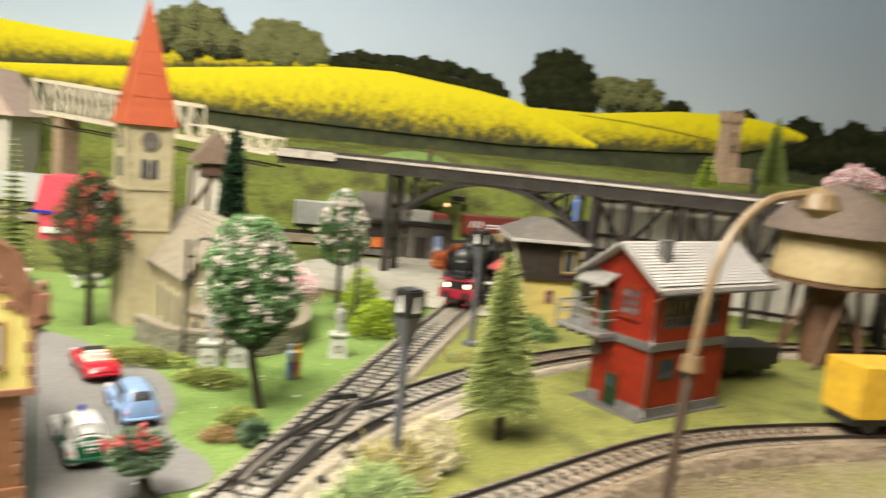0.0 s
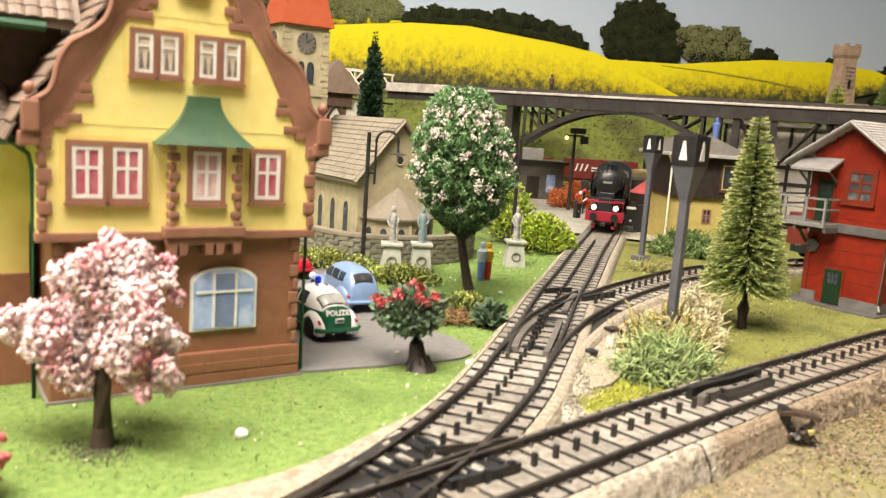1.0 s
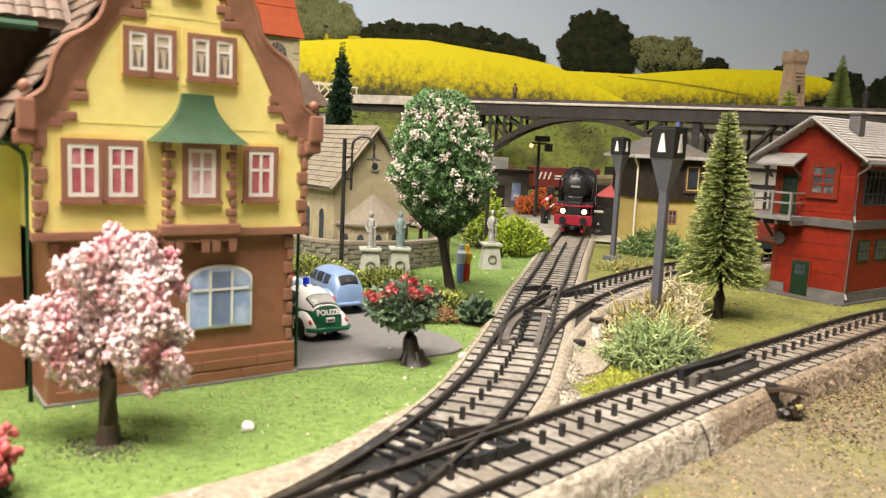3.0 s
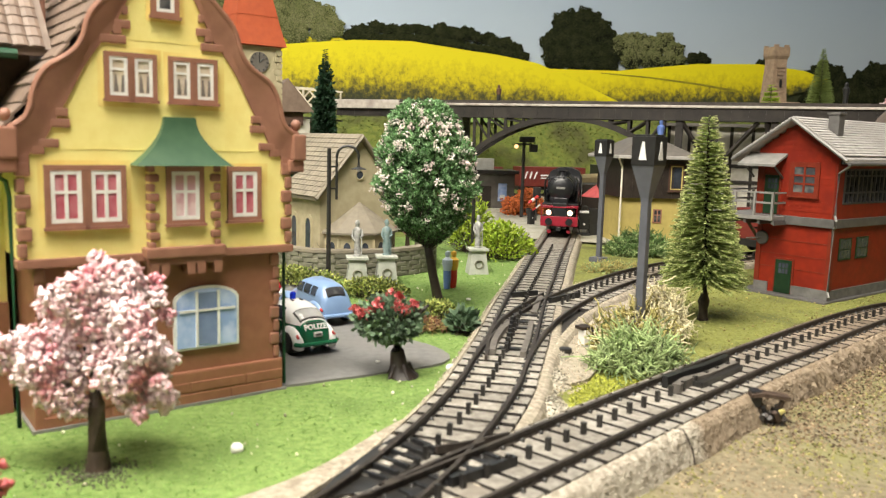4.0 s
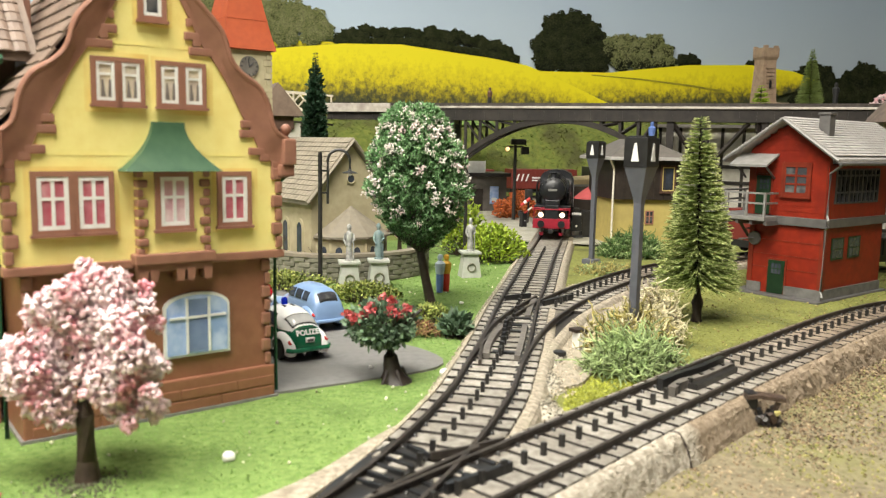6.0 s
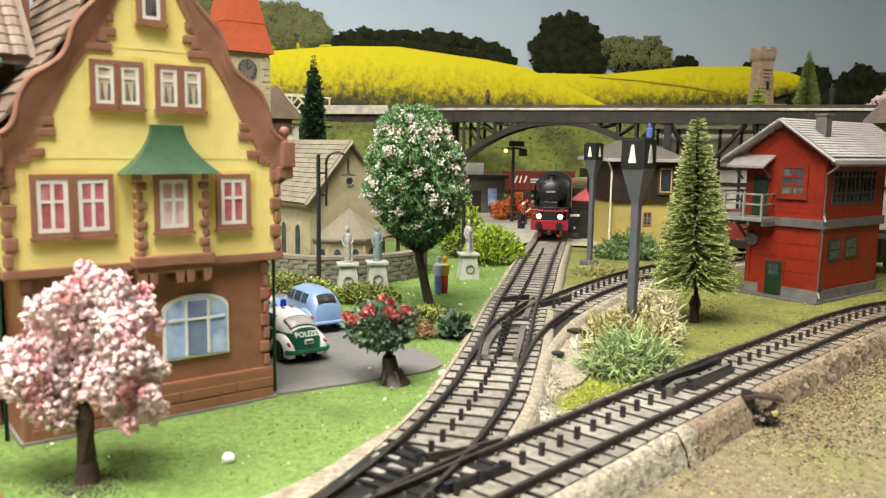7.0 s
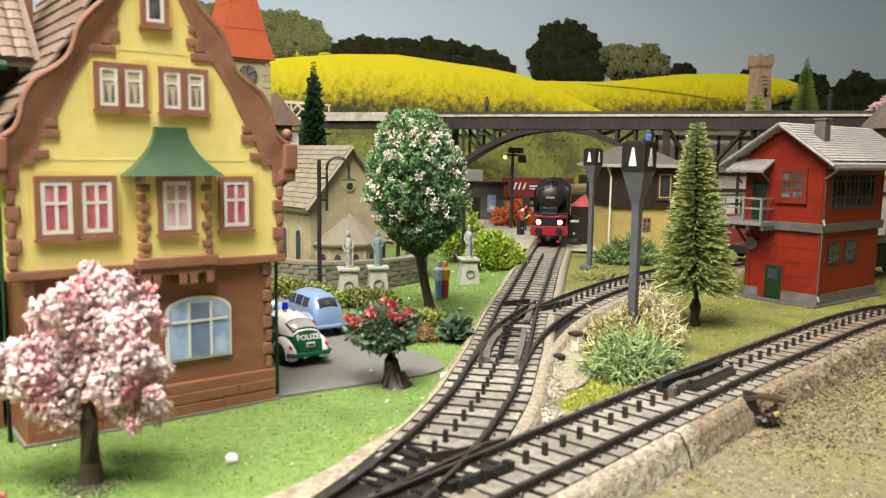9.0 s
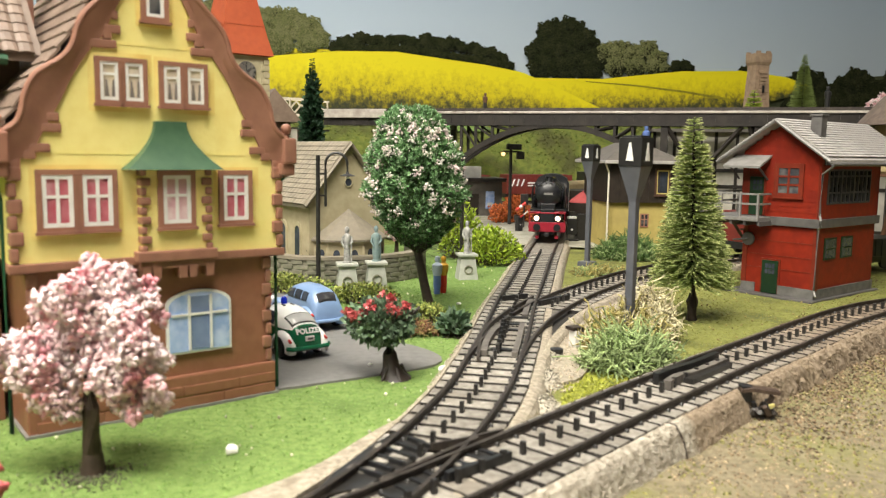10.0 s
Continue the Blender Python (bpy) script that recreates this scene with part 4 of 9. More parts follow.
bar("frog_plate", "worn grey wedge of the crossing frog", [(5.15, 42.2), (5.55, 44.0), (6.1, 46.2)], 0.13, 0.16, 0.43, M["blade"])
bar("check_rail", "long dark wing rail of the front turnout", [(7.7, 31.7), (8.6, 32.5), (9.6, 33.3), (10.8, 34.5)], 0.1, 0.4, 0.43, M["black"])
bar("switch_blade", "worn grey angled switch blade of the front turnout", [(7.9, 31.2), (8.5, 31.95), (9.3, 32.5), (10.9, 34.0)], 0.12, 0.3, 0.43, M["blade"])
bar("switch_blade", "low dark plate of the front turnout", [(8.7, 31.9), (9.7, 32.85), (10.9, 34.05)], 0.3, 0.2, 0.43, M["iron"])
bar("check_rail", "black frog of the front turnout", [(-0.9, 24.0), (0.2, 25.2), (1.5, 26.6)], 0.06, 0.22, 0.43, M["rail"])
bar("check_rail", "dark wing rail at the near frog", [(0.3, 26.2), (1.2, 26.6), (2.2, 27.2)], 0.05, 0.2, 0.43, M["rail"])
bar("check_rail", "long black check rail of the near frog", [(0.55, 24.25), (1.35, 24.85), (2.15, 25.5)], 0.07, 0.24, 0.45, M["black"])
for poly, z0 in (([(-0.6, 27.5), (0.15, 26.9), (0.35, 26.4), (-0.35, 25.2), (-1.3, 24.0), (-2.4, 23.6), (-1.9, 25.0), (-1.3, 26.3)], -0.03), ([(0.45, 26.0), (1.2, 26.4), (1.75, 25.75), (1.2, 24.9), (0.4, 24.2), (-0.5, 23.4), (-0.9, 23.9), (-0.1, 24.9)], -0.01)):
    part("frog_plate", slab(B(), [(x - 0.2, y - 25.4) for x, y in poly], z0, z0 + 0.055), M["iron"], TURNOUTS[2][0], "black frog plate")
for x, y, r in ((-0.75, 26.3, 0.3), (-1.0, 25.55, 0.26), (-0.45, 25.75, 0.22), (-1.35, 24.95, 0.28), (0.75, 25.35, 0.26), (0.35, 24.9, 0.24), (1.25, 25.45, 0.2)):
    bar("sleeper_block", "pale sleeper block set in the black frog plate", [(x - r, y + r * 0.5), (x, y), (x + r, y - r * 0.5)], 0.15, 0.06, 0.44, M["sleeper"])
for k in range(6):
    u = k / 5
    bar("cross_bar", "short black cross bar of the near frog", [(-1.55 + 1.3 * u, 25.0 + 1.9 * u), (-1.2 + 1.25 * u, 24.75 + 1.8 * u), (-0.85 + 1.2 * u, 24.5 + 1.75 * u)], 0.05, 0.12, 0.44, M["black"])
for k in range(9):
    u = k / 8
    bar("chair_block", "small black rail chair at the near frog", [(-1.2 + 2.6 * u, 23.3 + 2.9 * u), (-1.0 + 2.6 * u, 23.1 + 2.9 * u), (-0.8 + 2.6 * u, 22.9 + 2.9 * u)], 0.07, 0.09, 0.43, M["black"])


# ---- houses ----
def window(parent, x0, x1, z0, z1, y, pane, frame="white", cols=2, rows=2, split=0.6, w=0.09, depth=0.085, name="window", surround=None, grow=0.14, sill=True):
    """A casement set on a wall that faces -y: surround, sash frame, bars and panes."""
    t = new(name)
    t.parent = parent
    t.empty_display_size = 0.005
    if surround:
        b = B()
        box(b, x0 - grow, x0, y - depth - 0.015, y, z0 - grow, z1 + grow)
        box(b, x1, x1 + grow, y - depth - 0.015, y, z0 - grow, z1 + grow)
        box(b, x0, x1, y - depth - 0.015, y, z1, z1 + grow)
        box(b, x0, x1, y - depth - 0.015, y, z0 - grow, z0)
        if sill:
            box(b, x0 - grow * 1.3, x1 + grow * 1.3, y - depth - 0.08, y, z0 - grow * 1.35, z0 - grow * 0.75)
        part("surround", b, M[surround], t)
    b = B()
    for a in ((x0, x0 + w, z0, z1), (x1 - w, x1, z0, z1), (x0 + w, x1 - w, z0, z0 + w), (x0 + w, x1 - w, z1 - w, z1)):
        box(b, a[0], a[1], y - depth, y, a[2], a[3])
    zs = [z0 + w + (z1 - z0 - 2 * w) * split] if rows == 2 else [z0 + w + (z1 - z0 - 2 * w) * k / rows for k in range(1, rows)]
    xs = [x0 + (x1 - x0) * k / cols for k in range(1, cols)]
    for x in xs:
        box(b, x - w * 0.42, x + w * 0.42, y - depth + 0.008, y, z0 + w, z1 - w)
    for z in zs:
        box(b, x0 + w, x1 - w, y - depth + 0.012, y, z - w * 0.38, z + w * 0.38)
    part("frame", b, M[frame], t)
    part("pane", box(B(), x0 + w * 0.5, x1 - w * 0.5, y - depth + 0.035, y + 0.02, z0 + w * 0.5, z1 - w * 0.5), M[pane], t)
    return t


def quoins(parent, x, z0, z1, y0, y1, side, w=0.34, h=0.42):
    """Corner stones laid long and short, each a piece of its own."""
    made = {}
    z, k = z0, 0
    while z < z1 - 0.05:
        a = w if k % 2 else w * 0.62
        if a not in made:
            made[a] = finish(box(B(), -a if side > 0 else 0, 0 if side > 0 else a, y0, y1, 0, h - 0.05, 0.06), "quoin", M["brown"])
        o = new("quoin", made[a])
        o.parent = parent
        o.matrix_basis = pose(x * K, 0, z * K)
        z += h
        k += 1


def tiles(parent, p0, across, down, nw, nh, material, w, h, thick=0.07, lift=0.03, name="roof_tile", single=10 ** 6):
    """Rows of lapping tiles on a slope: p0 the upper corner, across and down unit ways."""
    across, down = Vector(across).normalized(), Vector(down).normalized()
    up = down.cross(across)
    if up.z < 0:
        up = -up
    m = Matrix((across, down, up)).transposed().to_4x4()
    b = B()
    loft(b, [[(-w / 2 * 0.97, 0, 0), (-w / 2 * 0.97, 0, thick), (-w * 0.2, 0, thick * 1.9), (w * 0.2, 0, thick * 1.9), (w / 2 * 0.97, 0, thick), (w / 2 * 0.97, 0, 0)],
             [(-w / 2 * 0.97, h * 1.08, lift), (-w / 2 * 0.97, h * 1.08, thick + lift), (-w * 0.2, h * 1.08, thick * 1.9 + lift), (w * 0.2, h * 1.08, thick * 1.9 + lift), (w / 2 * 0.97, h * 1.08, thick + lift), (w / 2 * 0.97, h * 1.08, lift)]])
    me = finish(b, name, material)
    rest_v, rest_f = [], []
    for j in range(nh):
        for i in range(nw):
            q = Vector(p0) + across * (i + 0.5) * w + down * j * h
            place_at = Matrix.Translation(q * K) @ m
            if i < single:
                o = new(name, me)
                o.parent = parent
                o.matrix_basis = place_at
            else:
                c = len(rest_v)
                rest_v += [tuple((place_at @ v.co) / K) for v in me.vertices]
                rest_f += [[c + k for k in f.vertices] for f in me.polygons if len(f.vertices) == 4]
    if rest_f:
        tagged(raw("roof_tile_rest", rest_v, rest_f, material, parent), kind="stuff")


def yellow_house():
    H = thing("house", "yellow plastered gabled house with brown stone trim and ground floor", "house", place(-4.58, 32.5, 0, 35))
    cx, W = -3.47, 6.94
    b = B()
    box(b, -W, 0, 0, 9, 0.0, 4.66)
    part("ground_floor_wall", b, M["brown_low"], H, "brown painted stone ground floor")
    b = B()
    box(b, -W - 0.12, 0.12, -0.12, 9.1, 0.0, 1.05, 0.06)
    part("plinth", b, M["brown_low"], H)
    part("footing", box(B(), -W - 0.2, 0.2, -0.2, 9.2, -0.1, 0.09), M["grey_pale"], H, "pale grey base edge")
    for j, z in enumerate((0.36, 0.7)):
        for k in range(4):
            x0 = -W + 0.1 + k * 1.74 + (0.5 if j else 0)
            part("stone_block", box(B(), x0, min(x0 + 1.68, 0.1), -0.15, -0.1, z - 0.28, z + 0.02, 0.03), M["brown_low"], H)
    # upper storeys: outline of the gable wall
    wall = [(-W - 0.35, 4.66), (0.35, 4.66), (0.35, 7.3), (-0.15, 7.75), (-0.5, 8.5), (-1.0, 9.5), (-1.6, 10.4), (-2.1, 11.5), (-2.8, 12.6), (cx, 13.4), (-4.14, 12.6), (-4.84, 11.5), (-5.34, 10.4), (-5.94, 9.5), (-6.44, 8.5), (-6.79, 7.75), (-W - 0.35, 7.3)]
    part("gable_wall", prism(B(), wall, -0.16, 0.3), M["yellow"], H, "yellow plaster gable wall")
    part("upper_wall", box(B(), -W - 0.3, 0.3, 0.31, 9, 4.66, 7.5), M["yellow"], H)
    for z in (7.55, 10.5):
        part("plaster_joint", box(B(), -6.2 if z < 8 else -5.0 if z > 10 else -5.8, -0.8 if z < 8 else -1.9 if z > 10 else -1.1, -0.172, -0.15, z, z + 0.03), M["yellow"], H)
    part("floor_band", box(B(), -W - 0.42, 0.42, -0.26, 0.2, 4.45, 4.7, 0.04), M["brown"], H)
    # scrolled coping
    outer = [(0.5, 7.6), (0.42, 8.05), (0.22, 8.18), (0.05, 8.35), (-0.06, 8.62), (-0.12, 8.95), (-0.26, 9.3), (-0.45, 9.58), (-0.72, 9.76), (-0.96, 9.92), (-1.2, 10.15), (-1.36, 10.45), (-1.45, 10.8), (-1.6, 11.12), (-1.86, 11.42), (-2.12, 11.68), (-2.36, 11.95), (-2.58, 12.4), (-2.8, 12.9), (-3.1, 13.4), (cx, 13.8)]
    inner = [(0.15, 7.2), (0.0, 7.42), (-0.3, 7.65), (-0.48, 8.0), (-0.7, 8.42), (-0.96, 8.87), (-1.38, 9.71), (-1.85, 10.4), (-2.12, 10.7), (-2.3, 11.1), (-2.5, 11.5), (-2.75, 12.0), (-3.0, 12.55), (-3.25, 12.95), (cx, 13.15)]
    so, si = spline(outer, 0.16), spline(inner, 0.16)
    n = 64
    so = np.stack([np.interp(np.linspace(0, 1, n), np.linspace(0, 1, len(so)), so[:, k]) for k in (0, 1)], 1)
    si = np.stack([np.interp(np.linspace(0, 1, n), np.linspace(0, 1, len(si)), si[:, k]) for k in (0, 1)], 1)
    for sgn in (1, -1):
        f = lambda x: x if sgn > 0 else 2 * cx - x
        b = B()
        loft(b, [[(f(o[0]), -0.4, o[1]), (f(o[0]), 0.42, o[1]), (f(i[0]), 0.42, i[1]), (f(i[0]), -0.23, i[1]), (f(0.4 * o[0] + 0.6 * i[0]), -0.25, 0.4 * o[1] + 0.6 * i[1]), (f(0.65 * o[0] + 0.35 * i[0]), -0.36, 0.65 * o[1] + 0.35 * i[1])] for o, i in zip(so, si)])
        part("gable_coping", b, M["brown"], H, "brown scrolled gable coping", True)
        b = B()
        pipe(b, [(f(o[0] + 0.02), -0.36, o[1] + 0.02) for o in so], 0.085, 8)
        part("coping_roll", b, M["brown"], H, "", True)
        # ear blocks stepping into the plaster
        for (x, z, w) in ((0.3, 7.3, 0.28), (-0.05, 7.52, 0.3), (-0.2, 7.7, 0.5), (-0.5, 8.22, 0.48), (-0.62, 8.5, 0.32), (-1.75, 10.48, 0.7), (-2.1, 10.72, 0.24), (-2.15, 10.88, 0.42), (-2.35, 11.25, 0.16)):
            a, c = sorted((f(x), f(x - w)))
            part("quoin_block", box(B(), a, c, -0.245, 0.0, z - 0.115, z + 0.115, 0.04), M["brown"], H)
        # foot post with ball
        px = 0.52 if sgn > 0 else 2 * cx - 0.52
        b = B()
        box(b, px - 0.22, px + 0.22, -0.5, 0.1, 7.3, 8.1, 0.07)
        box(b, px - 0.3, px + 0.2, -0.4, 0.1, 6.95, 7.32, 0.06)
        part("gable_post", b, M["brown"], H)
        b = B()
        lathe(b, [(0.1, 8.05), (0.11, 8.14), (0.06, 8.2), (0.12, 8.26), (0.16, 8.36), (0.15, 8.46), (0.08, 8.53), (0.02, 8.55)], 14, (px, -0.2))
        part("ball_finial", b, M["brown"], H, "brown stone ball finial", True)
        quoins(H, 0.36 if sgn > 0 else -W - 0.36, 4.75, 7.0, -0.28, 0.1, sgn)
        quoins(H, 0.02 if sgn > 0 else -W - 0.02, 1.1, 4.4, -0.1, 0.1, sgn, 0.3)
    # windows
    for x0, x1, z0, z1 in ((-6.78, -4.45, 5.28, 7.26), (-1.84, -0.42, 5.34, 7.2), (-5.24, -3.56, 8.7, 10.28), (-3.5, -1.76, 8.7, 10.26), (-3.95, -2.9, 11.04, 12.3)):
        part("plaster_stain", box(B(), x0, x1, -0.172, -0.15, z0, z1), M["wash"], H, "ochre weathered plaster round a window")
    window(H, -6.5, -5.74, 5.62, 7.0, -0.17, "curtain_red", surround="brown", split=0.6, w=0.11)
    window(H, -5.5, -4.74, 5.62, 7.0, -0.17, "curtain_red", surround="brown", split=0.6, w=0.11)
    window(H, -1.57, -0.79, 5.62, 6.97, -0.17, "curtain_red", surround="brown", split=0.6, w=0.11)
    for x in (-4.96, -4.3, -3.26, -2.58):
        window(H, x, x + 0.47, 9.0, 10.02, -0.17, "curtain_ochre", surround="brown", cols=1, rows=2, split=0.72, grow=0.125, w=0.085)
        for k, e in enumerate((0.1, 0.28)):
            part("curtain", prism(B(), [(x + e + 0.02, 9.1), (x + e + 0.14 - 0.02 * k, 9.1), (x + e + 0.08 + 0.02 * k, 9.55), (x + e + 0.05, 9.55)], -0.232, -0.2), M["curtain_grey"], H, "grey draped curtain")
    window(H, -3.69, -3.2, 11.31, 12.05, -0.17, "pane_grey", surround="brown", cols=1, rows=1)
    # oriel
    O = new("oriel")
    O.parent = H
    b = B()
    prism(b, [(-4.04, 4.75), (-2.06, 4.75), (-2.06, 7.25), (-4.04, 7.25)], -0.42, -0.1)
    part("oriel_wall", b, M["yellow"], O)
    for sx, s in ((-2.02, 1), (-4.08, -1)):
        quoins(O, sx, 4.8, 7.1, -0.52, -0.15, s, 0.3, 0.27)
    b = B()
    box(b, -4.2, -1.9, -0.58, 0, 4.55, 4.86, 0.05)
    box(b, -4.12, -1.98, -0.48, 0, 4.34, 4.55, 0.04)
    part("oriel_base", b, M["brown"], O)
    for x in (-3.95, -3.66, -2.92, -2.62, -2.12):
        b = B()
        prism(b, [(x - 0.13, 4.42), (x + 0.13, 4.42), (x + 0.1, 4.05), (x - 0.1, 4.05)], -0.5, -0.05)
        part("corbel", b, M["brown"], O)
    roof = []
    for t in np.linspace(0, 1, 10):
        half = 1.36 - 0.92 * (1 - (1 - t) ** 1.9)
        roof.append([(-3.12 - half, -0.12, 7.14 + 1.34 * t), (-3.12 - half, -0.8 + 0.45 * (1 - (1 - t) ** 1.9), 7.14 + 1.34 * t), (-3.12 + half, -0.8 + 0.45 * (1 - (1 - t) ** 1.9), 7.14 + 1.34 * t), (-3.12 + half, -0.12, 7.14 + 1.34 * t)])
    b = B()
    loft(b, roof)
    part("oriel_roof", b, M["green_roof"], O, "green flared oriel roof", True)
    window(H, -3.45, -2.66, 5.62, 6.98, -0.43, "curtain_pale", surround="brown", split=0.6, w=0.11)
    # arched ground floor window
    A = new("arched_window")
    A.parent = H
    arc = [(-3.3, 1.72), (-1.36, 1.72), (-1.36, 3.16)] + [(-2.33 + 0.97 * math.cos(a), 3.16 + 0.42 * math.sin(a)) for a in np.linspace(0.12, math.pi - 0.12, 12)] + [(-3.3, 3.16)]
    part("surround", prism(B(), [(-2.33 + (x + 2.33) * 1.02, 2.6 + (z - 2.6) * 1.02) for x, z in arc], -0.11, 0.02), M["white"], A, "white painted arched surround")
    inn = [(-2.33 + (x + 2.33) * 0.94, 2.6 + (z - 2.6) * 0.94) for x, z in arc]
    part("pane", prism(B(), inn, -0.135, 0.0), M["pane_blue"], A, "blue curtained glass")
    part("pane", box(B(), -2.62, -2.04, -0.15, -0.1, 1.84, 3.4), M["pane_slate"], A, "slate blue middle light")
    b = B()
    for x in (-2.66, -2.0):
        box(b, x - 0.035, x + 0.035, -0.19, -0.1, 1.8, 3.44)
    box(b, -3.18, -1.48, -0.18, -0.1, 2.84, 2.91)
    part("glazing_bar", b, M["white"], A)
    # side walls with pipes
    for x, s in ((0.3, 1), (-W - 0.4, -1)):
        b = B()
        e = 0.2 if s > 0 else 0.0
        pipe(b, [(x + e * 0.3, 0.5 - e, 0.05), (x + e * 0.3, 0.5 - e, 6.3), (x + e * 0.3 + 0.1 * s, 0.3, 6.7), (x + 0.5 * s, 0.2, 7.0)], 0.06)
        part("drain_pipe", b, M["green_trim"], H, "green drain pipe", True)
        b = B()
        pipe(b, [(x + 0.45 * s, 0.2, 7.05), (x + 0.45 * s, 9.2, 7.05)], 0.13)
        part("gutter", b, M["green_trim"], H, "green gutter", True)
    # steep roof that follows the gable behind the coping
    rc = spline([(0.85, 6.95), (0.5, 7.85), (0.0, 8.42), (-0.3, 9.02), (-0.82, 9.62), (-1.28, 10.3), (-1.72, 11.0), (-2.2, 11.95), (-2.7, 12.75), (cx, 13.7)], 0.45)
    for s in (1, -1):
        f = lambda x: x if s > 0 else 2 * cx - x
        b = B()
        loft(b, [[(f(p[0]), 0.1, p[1]), (f(p[0]), 8.8, p[1]), (f(p[0] - 0.25), 8.8, p[1] - 0.1), (f(p[0] - 0.25), 0.1, p[1] - 0.1)] for p in rc])
        part("roof", b, M["tile_tan"], H, "tan tiled roof slope")
        R = new("roof_tiles")
        R.parent = H
        for k in range(len(rc) - 1):
            q = rc[k + 1]
            dn = Vector((f(rc[k][0]) - f(q[0]), 0, rc[k][1] - q[1]))
            tiles(R, (f(q[0] + (0.12 if s < 0 else 0.0)), -0.34 if s < 0 else 0.45, q[1] + (0.12 if s < 0 else 0.0)), (0, 1, 0), dn, 21, 1, M["tile_tan"], 0.42, dn.length, 0.06, 0.07)
    b = B()
    pipe(b, [(cx, 0.3, 13.65), (cx, 8.8, 13.65)], 0.22)
    part("ridge_tile", b, M["tile_tan"], H, "", True)
    # wing on the left with balcony and green brackets
    Wg = new("side_wing")
    Wg.parent = H
    part("wing_wall", box(B(), -13.5, -W - 0.3, 2.2, 8.5, 0, 7.0), M["yellow"], Wg)
    part("wing_plinth", box(B(), -13.7, -W - 0.3, 2.0, 8.6, 0, 3.2), M["brown_low"], Wg)
    part("wing_loft", box(B(), -12.6, -W + 0.6, 2.6, 8.5, 7.0, 10.2), M["brown_dark"], Wg, "dark timber loft wall")
    b = B()
    loft(b, [[(x, 1.2, 7.2), (x, 1.2, 7.0), (x, 2.8, 8.3), (x, 2.8, 8.5)] for x in (-14, -7.7)])
    part("lower_roof", b, M["tile_tan"], Wg)
    R = new("roof_tiles")
    R.parent = Wg
    tiles(R, (-14, 2.8, 8.52), (1, 0, 0), (0, -1.6, -1.3), 16, 5, M["tile_tan"], 0.39, 0.42, 0.045, 0.03)
    b = B()
    loft(b, [[(x, 1.3, 10.2), (x, 1.3, 10.0), (x, 5.4, 14.0), (x, 5.4, 14.2)] for x in (-13.6, -6.0)])
    part("upper_roof", b, M["tile_tan"], Wg)
    R = new("roof_tiles")
    R.parent = Wg
    tiles(R, (-13.6, 5.4, 14.22), (1, 0, 0), (0, -4.1, -4.0), 19, 14, M["tile_tan"], 0.39, 0.41, 0.045, 0.03)
    for z in (7.0, 10.0):
        b = B()
        pipe(b, [(-14, 1.15, z), (-7.6 if z < 8 else -6.9, 1.15, z)], 0.13)
        part("gutter", b, M["green_trim"], Wg, "green gutter", True)
    for x in (-12.2, -10.4, -8.6):
        b = B()
        pipe(b, [(x, 1.4, 9.9), (x, 2.5, 8.6)], 0.13, 6)
        pipe(b, [(x, 1.5, 9.8), (x, 2.6, 9.8)], 0.13, 6)
        part("bracket", b, M["green_trim"], Wg, "green timber bracket")
    for x in (-12, -10.2):
        window(Wg, x, x + 0.9, 4.4, 6.0, 2.2, "curtain_pale", surround="brown")
    b = B()
    box(b, -6.0, -5.4, 5.0, 5.8, 11.0, 15.0, 0.05)
    part("chimney", b, M["brown"], H, "brown chimney")
    return H


yellow_house()


